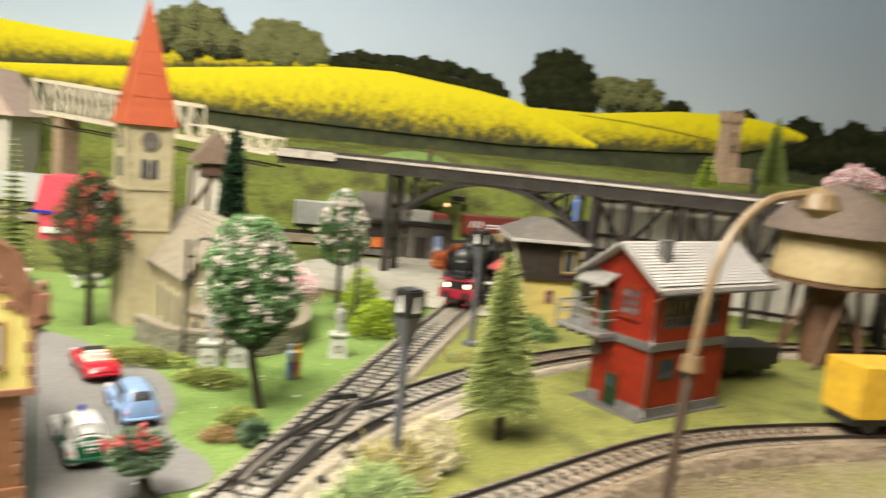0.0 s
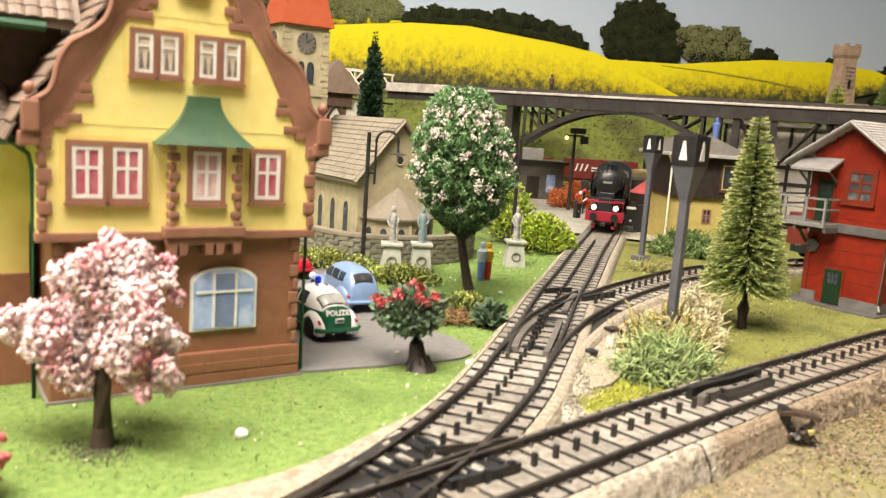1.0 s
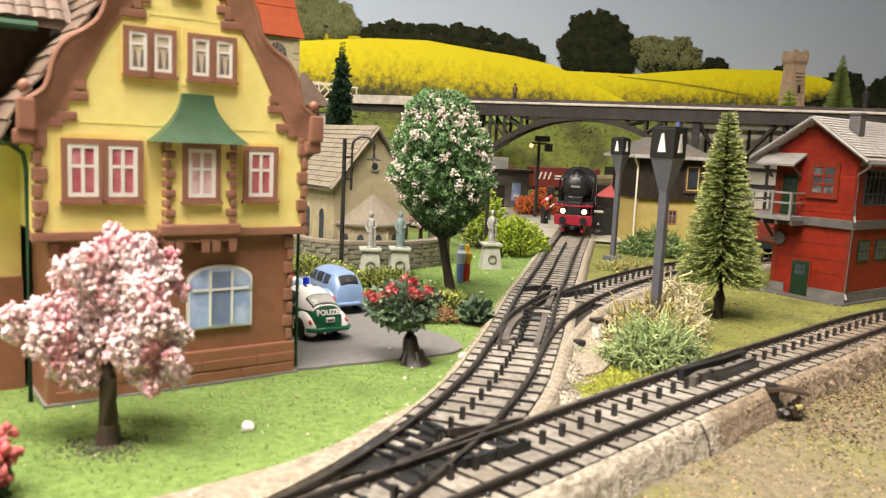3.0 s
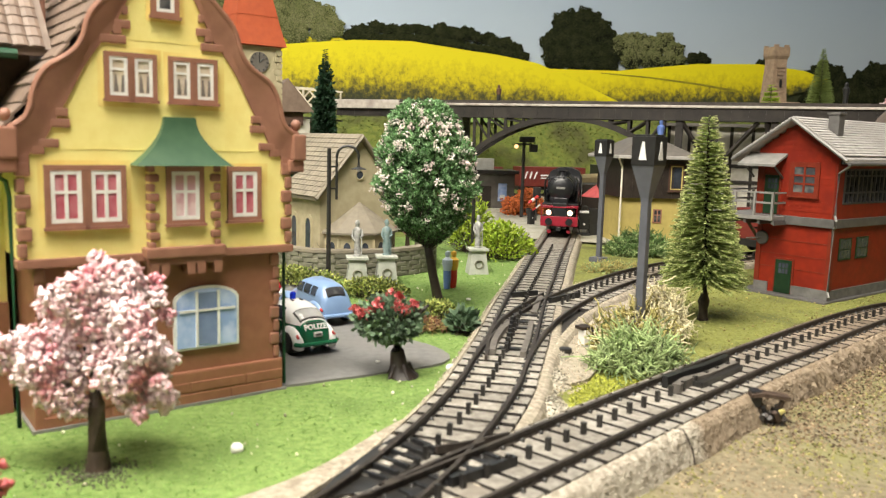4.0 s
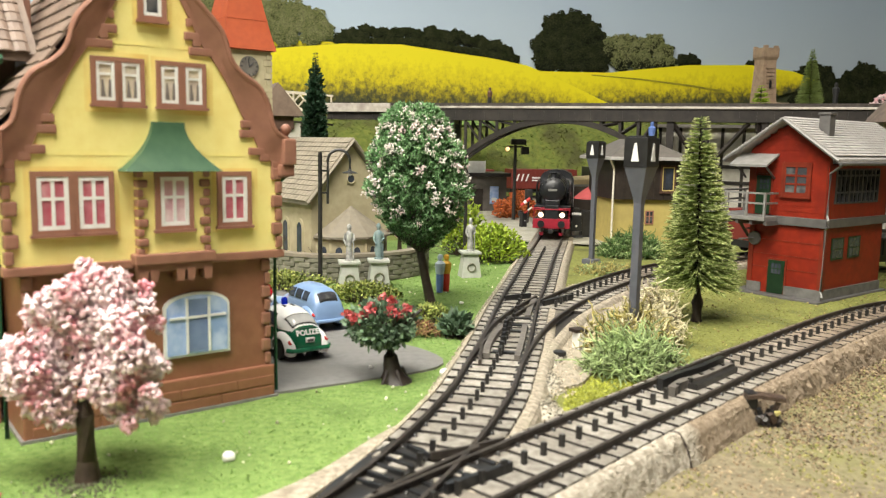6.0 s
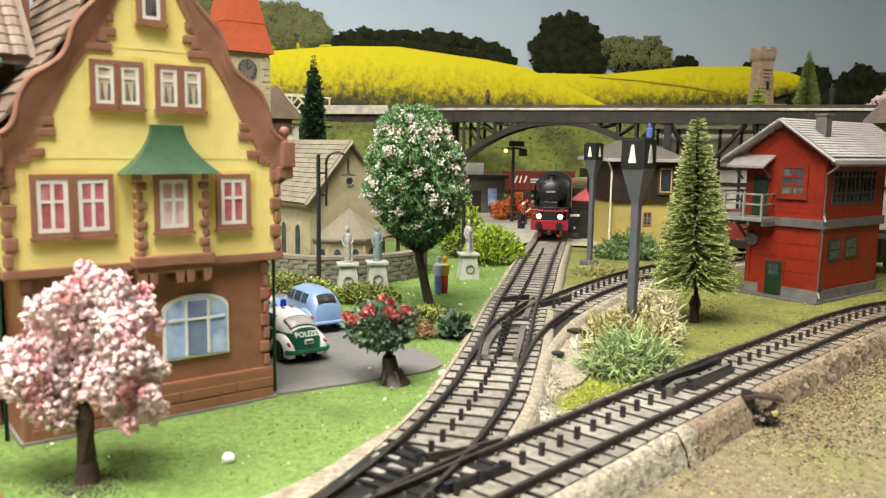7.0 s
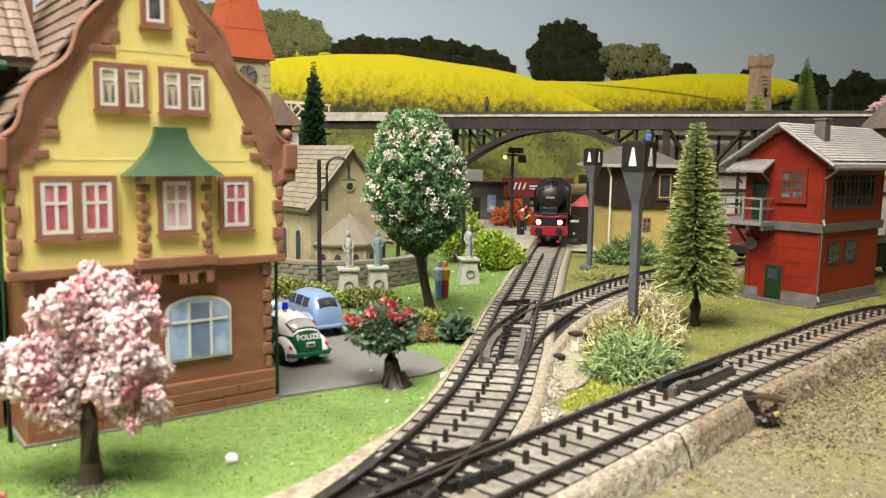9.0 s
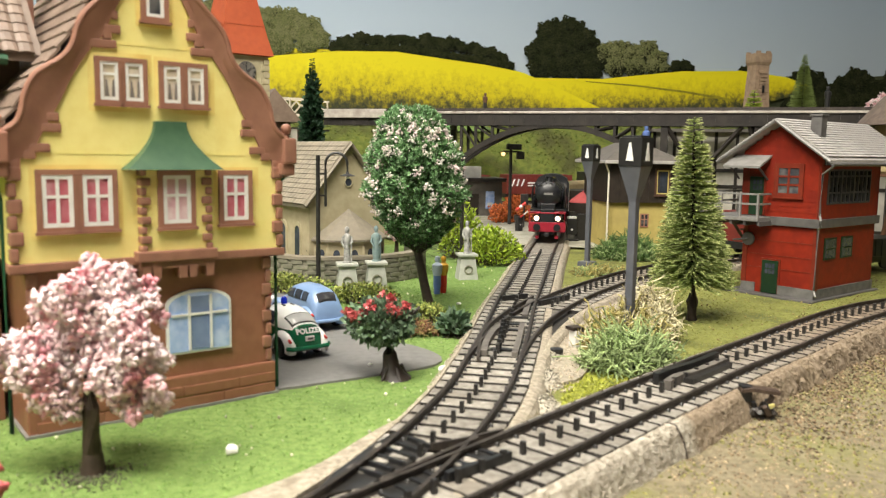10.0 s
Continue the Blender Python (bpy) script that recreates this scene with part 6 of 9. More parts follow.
def sprig_tree(x, y, z0, label, top, bottom, half, lean, foliage, flowers, seed, n=2600, flower_n=230, trunk_r=0.2, egg=0.62, flower_from=0.35, rz=0, size=0.55, vase=False, tips=""):
    """A bushy model tree: brush sprigs set round a leaning stem, with small blossoms on the outer tips."""
    rng = np.random.default_rng(seed)
    T = thing("tree", label, "tree", place(x, y, z0, rz))
    h = top - bottom
    trunk(T, [(0, 0, -0.1), (lean * 0.35, 0, bottom * 0.5), (lean * 0.7, 0, bottom + 0.3), (lean, 0, bottom + h * 0.85)], (trunk_r * 1.25, trunk_r, trunk_r * 0.9, 0.05), M["bark_dark"])
    t = rng.uniform(0, 1, n) ** 0.9
    shape = lambda u: np.interp(u, [0, 0.09, 0.21, 0.33, 0.48, 0.63, 0.78, 0.9, 1], [0.12, 0.48, 0.82, 0.97, 1.0, 0.92, 0.78, 0.58, 0.22]) if vase else np.sin(np.pi * np.clip(u, 0, 1) ** egg) ** 0.62
    prof = shape(t)
    R = half * prof * (1 + 0.10 * np.sin(t * 23 + seed)) * rng.uniform(0.25, 1.0, n) ** 0.45
    a = rng.uniform(0, 2 * np.pi, n)
    p = np.stack([lean * (0.6 + 0.4 * t) + R * np.cos(a), R * np.sin(a), bottom + h * t], 1)
    d = unit(np.stack([np.cos(a), np.sin(a), np.full(n, 1.15 if vase else 0.75)], 1) + rng.normal(size=(n, 3)) * 0.25)
    # every sprig carries short blades all round
    m = 10
    pp = np.repeat(p, m, 0) + np.repeat(d, m, 0) * np.tile(np.linspace(0, 1, m), n)[:, None] * size * 0.85
    dd = unit(np.repeat(d, m, 0) * 0.8 + unit(rng.normal(size=(n * m, 3))) * 0.75)
    v, f = leaves(rng, pp, dd, size * 0.36 * rng.uniform(0.7, 1.3, n * m), size * 0.055)
    raw("crown", v, f, M[foliage], T)
    if tips:
        q = p + d * size * 0.8
        o = np.repeat(R > half * prof * 0.62, 7)
        v, f = leaves(rng, np.repeat(q, 7, 0)[o], unit(np.repeat(d, 7, 0) * 0.7 + rng.normal(size=(n * 7, 3)) * 0.5)[o], size * 0.26, size * 0.05)
        tagged(raw("leaf_tip_mass", v, f, M[tips], T, "pale green leaf tips"), kind="stuff")
    v, f = strands(rng, p - d * size * 0.5, d, size * 1.25, 0.02, 3, 0.15)
    tagged(raw("twig_mass", v, f, M["bark_dark"], T), kind="stuff")
    if flower_n:
        t = flower_from + (1 - flower_from) * rng.uniform(0, 1, flower_n) ** 0.45
        prof = shape(t)
        a = rng.uniform(0, 2 * np.pi, flower_n)
        R = half * prof * rng.uniform(1.0, 1.2, flower_n)
        c = np.stack([lean * (0.6 + 0.4 * t) + R * np.cos(a), R * np.sin(a), bottom + h * t + 0.28], 1)
        k = 16
        q = np.repeat(c, k, 0) + rng.normal(size=(flower_n * k, 3)) * 0.09
        v, f = blobs(rng, q, 0.052 * rng.uniform(0.6, 1.4, flower_n * k))
        tagged(raw("blossom", v, f, M[flowers], T, "white and pink blossom"), kind="stuff")
    return T


def fir(x, y, z0, label, height, half, seed, bottom, layers=26, foliage="needle", tip="needle_tip", trunk_r=0.22, tips=True, lean=0.0):
    """A brush fir: whorls of flat twigs that droop a little, each with needles on both sides."""
    rng = np.random.default_rng(seed)
    T = thing("fir_tree", label, "tree", place(x, y, z0))
    trunk(T, [(0, 0, -0.1), (0, 0, bottom * 0.5), (0.02, 0, bottom + 0.4), (lean, 0.0, height * 0.97)], (trunk_r, trunk_r * 0.95, trunk_r * 0.9, 0.03), M["bark_dark"])
    P, D, Ln = [], [], []
    for k in range(layers):
        t = (k + rng.uniform(0, 0.3)) / layers
        z = bottom + (height - bottom) * t
        R = half * 1.05 * (1 - t) ** 0.95 + 0.05
        c = int(38 * (1 - t) + 13)
        a = rng.uniform(0, 6.28) + np.arange(c) * 2 * np.pi / c + rng.normal(size=c) * 0.1
        r = R * rng.uniform(0.84, 1.08, c)
        P.append(np.stack([lean * z / height + 0.1 * np.cos(a), 0.1 * np.sin(a), z + 0.1 - 0.05 * R + rng.normal(size=c) * 0.05], 1))
        D.append(np.stack([np.cos(a), np.sin(a), rng.normal(size=c) * 0.05 + (0.12 - 0.22 * (1 - t) if tips else 0.05)], 1))
        Ln.append(r)
    P, D, Ln = np.concatenate(P), unit(np.concatenate(D)), np.concatenate(Ln)
    n, m = len(P), 26
    v, f = strands(rng, P, D, Ln, 0.034, 4, 0.03)
    tagged(raw("twig_mass", v, f, M[foliage], T), kind="stuff")
    s = np.tile(np.linspace(0.25, 1.0, m), n)
    pp = np.repeat(P, m, 0) + np.repeat(D * Ln[:, None], m, 0) * s[:, None]
    dd = unit(np.repeat(D, m, 0) * 1.1 + unit(rng.normal(size=(n * m, 3)) * np.array([1, 1, 0.7])) * 0.5)
    v, f = leaves(rng, pp, dd, 0.14 * rng.uniform(0.7, 1.25, n * m) * np.repeat(np.clip(Ln / 0.5, 0.35, 1), m), 0.02)
    tagged(raw("needle_mass", v, f, M[foliage], T), kind="stuff")
    if tips:
        q = P + D * Ln[:, None] * 0.86
        k = 9
        v, f = leaves(rng, np.repeat(q, k, 0) + np.repeat(D, k, 0) * np.tile(np.linspace(0, 0.16, k), len(q))[:, None], unit(np.repeat(D, k, 0) + rng.normal(size=(len(q) * k, 3)) * 0.2), 0.16 * rng.uniform(0.5, 1.3, len(q) * k) * np.repeat(np.clip(Ln / 0.5, 0.35, 1), k), 0.02)
        tagged(raw("needle_tip_mass", v, f, M[tip], T, "pale yellow needle tips"), kind="stuff")
    return T


def foam_tree(x, y, z0, label, clumps, seed, trunk_pts, trunk_r, mats=("bloom_pale", "bloom_pink"), n=260, crumb=0.13, squash=1.0):
    rng = np.random.default_rng(seed)
    T = thing("blossom_tree", label, "tree", place(x, y, z0))
    tr = trunk(T, trunk_pts, trunk_r, M["bark"])
    P = []
    for cx, cz, r in clumps:
        cz = 1.5 + (cz - 1.5) * squash
        k = max(8, int(n * r * r))
        r *= 0.88
        u = unit(rng.normal(size=(k, 3)))
        rad = r * (0.75 + 0.35 * rng.uniform(0, 1, k)) * (1 + 0.22 * np.sin(u[:, 0] * 7 + cz) * np.sin(u[:, 2] * 6 + cx))
        P.append(np.array([cx, rng.uniform(-0.7, 0.7), cz]) + u * rad[:, None])
    P = np.concatenate(P)
    pick = (np.sin(P[:, 0] * 6.1) + np.sin(P[:, 2] * 5.3 + 1) + np.sin(P[:, 1] * 5 + P[:, 0] * 3) + rng.normal(size=len(P)) * 0.8) < 0.75
    for mm, o, lab in ((mats[0], pick, "pale pink blossom"), (mats[1], ~pick, "deeper pink blossom")):
        w = int(o.sum())
        v, f = blobs(rng, P[o], crumb * rng.uniform(0.5, 1.4, w))
        tagged(raw("crown", v, f, M[mm], T, lab), kind="stuff")
        v, f = leaves(rng, P[o], unit(rng.normal(size=(w, 3))), crumb * 1.9 * rng.uniform(0.5, 1.2, w), crumb * 0.75)
        tagged(raw("petal_mass", v, f, M[mm], T, lab), kind="stuff")
    return T


def lichen(x, y, z0, label, material, rx, ry, h, seed, n=420, r=0.045, length=0.9, second=None):
    """A tangle of curling lichen twigs in a low dome."""
    rng = np.random.default_rng(seed)
    T = thing("bush", label, "bush", place(x, y, z0))
    for mm, cnt, k in ((material, n, 1.0), (second, n // 2 if second else 0, 0.9)):
        if not cnt:
            continue
        a, q = rng.uniform(0, 6.28, cnt), np.sqrt(rng.uniform(0, 1, cnt))
        hz = rng.uniform(0, 1, cnt) ** 0.8 * np.sqrt(np.maximum(0.05, 1 - q * q)) * h * k
        p = np.stack([rx * q * np.cos(a), ry * q * np.sin(a), hz * 0.8], 1)
        d = unit(np.stack([np.cos(a) * q, np.sin(a) * q, np.full(cnt, 0.5)], 1) + rng.normal(size=(cnt, 3)) * 0.7)
        v, f = strands(rng, p, d, length * rng.uniform(0.5, 1.2, cnt), r, 5, 0.55)
        tagged(raw("tangle", v, f, M[mm], T, "", True), kind="stuff")
        # side twigs
        e = rng.integers(0, cnt, cnt)
        p2 = p[e] + d[e] * length * 0.3
        v, f = strands(rng, p2, unit(rng.normal(size=(cnt, 3)) + np.array([0, 0, 0.4])), length * 0.5, r * 0.75, 4, 0.5)
        tagged(raw("twig_mass", v, f, M[mm], T, "", True), kind="stuff")
    return T


def leaf_bush(x, y, z0, label, material, rx, ry, h, seed, n=1600, size=0.28, name="bush"):
    rng = np.random.default_rng(seed)
    T = thing(name, label, "bush", place(x, y, z0))
    a, q = rng.uniform(0, 6.28, n), np.sqrt(rng.uniform(0, 1, n))
    bump = 1 + 0.25 * np.sin(a * 3 + seed) * q
    z = h * np.sqrt(np.maximum(0.02, 1 - q * q)) * rng.uniform(0.35, 1.05, n)
    p = np.stack([rx * q * bump * np.cos(a), ry * q * bump * np.sin(a), z], 1)
    d = unit(np.stack([np.cos(a) * q, np.sin(a) * q, np.full(n, 0.6)], 1) + rng.normal(size=(n, 3)) * 0.6)
    v, f = leaves(rng, p, d, size * rng.uniform(0.6, 1.3, n), size * 0.28)
    tagged(raw("foliage", v, f, M[material], T), kind="stuff")
    v, f = strands(rng, np.stack([rx * 0.4 * q[:120] * np.cos(a[:120]), ry * 0.4 * q[:120] * np.sin(a[:120]), np.full(120, -0.05)], 1), d[:120], min(h, 2.4), 0.03, 4, 0.3)
    tagged(raw("stem_mass", v, f, M["bark"], T), kind="stuff")
    return T


# the pink foam tree beside the house
foam_tree(-7.9, 26.1, 0.0, "pink blossom foam tree with a thick brown trunk", [(0.35, 5.25, 0.36), (0.8, 5.1, 0.36), (0.0, 4.9, 0.42), (0.6, 4.7, 0.6), (1.25, 4.75, 0.3), (-0.5, 4.55, 0.42), (-0.95, 4.45, 0.26), (0.2, 4.2, 0.7), (1.15, 4.1, 0.5), (-0.7, 3.85, 0.6), (0.6, 3.5, 0.8), (1.35, 3.4, 0.55), (-1.35, 3.3, 0.5), (-0.3, 3.1, 0.8), (0.8, 2.7, 0.72), (1.4, 2.7, 0.5), (-1.0, 2.75, 0.6), (-1.75, 2.9, 0.42), (-2.1, 2.7, 0.25), (-0.55, 2.2, 0.55), (0.95, 2.0, 0.5), (1.5, 1.95, 0.36), (-0.95, 1.8, 0.42), (-0.35, 1.6, 0.36), (0.7, 1.55, 0.3), (-1.5, 2.2, 0.36), (1.2, 1.6, 0.26), (1.75, 3.1, 0.26), (1.8, 2.4, 0.24), (1.85, 1.85, 0.2), (1.6, 3.9, 0.22), (1.5, 4.4, 0.2), (-1.2, 4.1, 0.24), (-1.8, 3.4, 0.24), (-2.3, 3.1, 0.2), (-1.9, 2.2, 0.2), (0.2, 5.55, 0.2), (-1.2, 1.6, 0.22), (1.65, 1.5, 0.18)], 11, [(0.1, 0, -0.1), (0.1, 0, 0.5), (0.1, 0, 1.6), (0.0, 0, 3.0), (0.2, 0, 4.4)], (0.32, 0.23, 0.2, 0.15, 0.06), n=1150, crumb=0.07, squash=0.89)
# white flowering tree on the lawn
sprig_tree(1.1, 45.5, 0.0, "leafy green tree with white blossom on a leaning dark trunk", 9.4, 3.05, 2.08, -1.05, "leaf_mid", "bloom_white", 5, 2500, 270, 0.22, 0.72, 0.1, size=0.66, vase=True, tips="leaf_tip")
# fir beside the signal box
fir(13.42, 43.9, 0.0, "olive green fir tree with pale needle tips", 9.45, 1.75, 21, 1.8, 42, trunk_r=0.3, lean=-0.35)
# dark fir behind the church
fir(-7.2, 70.6, 5.5, "slim dark green fir behind the church", 9.3, 1.0, 22, 0.3, 44, "leaf_dark", "leaf_blue", 0.3, False)
leaf_bush(-7.2, 70.6, 6.0, "dense dark ivy round the slim fir", "leaf_dark", 0.8, 0.8, 7.6, 54, 2600, 0.4)
fir(56.0, 118, 12.4, "tall olive fir on the hill beside the tower", 9.7, 2.0, 23, 0.4, 40, tips=False)
fir(-27.3, 75, 0, "slim olive fir by the far village", 11.6, 1.2, 24, 0.6, 24)
fir(41.0, 100.0, 12.0, "small bright green fir on the hill", 3.6, 1.2, 25, 0.2, 12, "leaf_yellow", "leaf_yellow", 0.12)
# second flowering tree by the far lamp, red flowered tree by the church
sprig_tree(1.6, 73.0, 0.0, "small green tree with white blossom behind the lawn", 9.4, 3.2, 2.0, 0.0, "leaf_mid", "bloom_white", 6, 1300, 250, 0.2, 0.7, 0.1)
sprig_tree(-13.5, 58.6, 0.0, "dark green tree with red flowers beside the church tower", 10.0, 3.2, 2.4, 0.0, "leaf_olive", "bloom_red", 7, 1500, 60, 0.25, 0.7, 0.1)
foam_tree(-0.6, 64.5, 0, "pale pink blossom tree behind the flowering tree", [(0, 3.6, 1.1), (-1.0, 3.2, 0.9), (1.0, 3.1, 0.9), (0, 2.5, 1.0), (-1.2, 2.4, 0.7), (1.3, 2.2, 0.7)], 12, [(0, 0, 0), (0, 0, 1), (0, 0, 3)], (0.2, 0.15, 0.05), n=420, crumb=0.08)
foam_tree(64, 111, 12.4, "pale pink blossom shrub on the hill", [(0, 2.6, 1.6), (-1.8, 2.0, 1.3), (1.9, 2.1, 1.5), (3.4, 1.6, 1.1), (-3.0, 1.4, 0.9)], 13, [(0, 0, 0), (0, 0, 1), (0, 0, 2)], (0.3, 0.2, 0.05), n=160, crumb=0.14)


M["leaf_rose"] = mat("dark rose leaf", (0.075, 0.135, 0.075), (0.16, 0.235, 0.14), 300, 0.6, island=0.5)


def rose_tree():
    rng = np.random.default_rng(31)
    T = thing("rose_tree", "small round rose tree with red flowers on a flared dark trunk", "tree", place(-0.78, 34.1, 0))
    b = B()
    pipe(b, [(0.15, 0, -0.1), (0.1, 0, 0.12), (0.04, 0, 0.4), (-0.02, 0, 0.9), (-0.05, 0, 1.4), (0, 0, 2.0)], [0.62, 0.44, 0.31, 0.24, 0.22, 0.1], 10)
    for a in (0.3, 1.5, 2.6, 3.9, 5.2):
        pipe(b, [(0.1 + 0.25 * math.cos(a), 0.25 * math.sin(a), 0.45), (0.12 + 0.42 * math.cos(a), 0.42 * math.sin(a), 0.12), (0.14 + 0.62 * math.cos(a), 0.62 * math.sin(a), -0.05)], [0.1, 0.08, 0.03], 7)
    for k in range(9):
        a = k * 0.7
        pipe(b, [(0, 0, 1.4), (0.5 * math.cos(a), 0.5 * math.sin(a), 2.0), (1.0 * math.cos(a), 1.0 * math.sin(a), 2.5)], [0.12, 0.08, 0.04], 6)
    part("trunk", b, M["bark_dark"], T, "", True)
    n = 2300
    u = unit(rng.normal(size=(n, 3)))
    p = u * (np.array([1.1, 1.05, 0.72]) * rng.uniform(0.5, 1.0, n)[:, None] ** 0.7) + np.array([-0.3, 0, 1.95])
    p *= (1 + 0.16 * np.sin(5 * np.arctan2(p[:, 1], p[:, 0]) + 3 * p[:, 2]))[:, None] ** np.array([1, 1, 0.3])
    v, f = leaves(rng, p, unit(u + rng.normal(size=(n, 3)) * 0.8), 0.23 * rng.uniform(0.6, 1.3, n), 0.075)
    raw("crown", v, f, M["leaf_rose"], T, "grey green foliage")
    for x, y, z, r in ((-1.18, -0.35, 2.36, 0.17), (-0.98, -0.55, 2.22, 0.13), (-0.5, -0.7, 2.62, 0.22), (-0.7, -0.65, 2.4, 0.12), (0.24, -0.5, 2.88, 0.13), (0.2, -0.75, 2.6, 0.12), (0.42, -0.75, 2.46, 0.14), (0.72, -0.5, 2.62, 0.14), (-0.1, 0.5, 2.75, 0.16)):
        q = rng.normal(size=(42, 3)) * r * 0.42 + np.array([x - 0.2, y, z])
        v, f = leaves(rng, q, unit(rng.normal(size=q.shape) + np.array([0, -0.3, 0.5])), 0.15, 0.075)
        raw("rose", v, f, M["rose"], T, "red rose")
    return T


rose_tree()
# bushes along the tracks
lichen(7.85, 35.2, 0.05, "grey green lichen bush at the foot of the grey lamp", "lichen_green", 1.25, 1.15, 1.35, 41, 250, 0.055, 1.5, "lichen_green")
lichen(8.45, 37.9, 0.05, "straw coloured dry lichen bush", "lichen_ochre", 1.5, 1.2, 2.0, 42, 260, 0.055, 1.1, "lichen_tan")
lichen(10.0, 39.7, 0.05, "tall pale straw lichen", "lichen_tan", 1.0, 1.0, 3.0, 43, 300, 0.05, 0.9)
lichen(16.8, 66.0, 0.0, "green bush in front of the yellow station wall", "lichen_deep", 2.6, 1.6, 2.2, 44, 620, 0.05, 0.9, "lichen_green")
lichen(12.6, 57.8, 0.0, "low straw tuft at the foot of the far lamp", "lichen_ochre", 1.8, 1.0, 0.7, 45, 240, 0.04, 0.7, "lichen_green")
leaf_bush(5.8, 62.6, 0.0, "bright yellow green bush beside the main track", "leaf_yellow", 2.1, 1.7, 2.6, 46, 3000, 0.3)
leaf_bush(4.2, 66.0, 0.0, "tall yellow green shrub behind the lawn", "leaf_yellow", 1.5, 1.3, 4.2, 47, 1500, 0.3)
leaf_bush(0.9, 42.4, 0.1, "low yellow green hedge plant beside the road", "leaf_variegated", 1.0, 0.8, 0.9, 48, 800, 0.2)
leaf_bush(1.9, 40.6, 0.1, "spiky blue green plant by the road", "leaf_blue", 0.5, 0.45, 0.75, 49, 260, 0.5)
leaf_bush(-2.4, 48.2, 0.05, "low variegated green hedge below the statues", "leaf_variegated", 1.8, 0.8, 0.9, 50, 1500, 0.2)
leaf_bush(-7.0, 50.9, 0.05, "variegated green hedge along the churchyard", "leaf_variegated", 2.6, 0.9, 1.0, 51, 2000, 0.2)
lichen(0.3, 40.7, 0.1, "rusty brown ground plant by the road edge", "rust_plant", 0.8, 0.5, 0.5, 52, 160, 0.035, 0.5, "lichen_ochre")
leaf_bush(-4.9, 55.0, 0.0, "brown green climbing shrub at the church wall", "leaf_dark", 0.9, 0.6, 2.2, 53, 500, 0.25)
foam_tree(12.0, 94.5, 0.3, "orange foam bush behind the level crossing", [(-1.6, 1.0, 1.1), (0, 1.4, 1.4), (1.4, 1.0, 1.1), (0.4, 2.2, 0.9), (-0.7, 0.6, 1.0), (2.2, 0.6, 0.8)], 14, [(0, 0, 0), (0, 0, 0.6), (0, 0, 1.0)], (0.2, 0.15, 0.05), ("orange_bush", "orange_bush"), 330, 0.11)


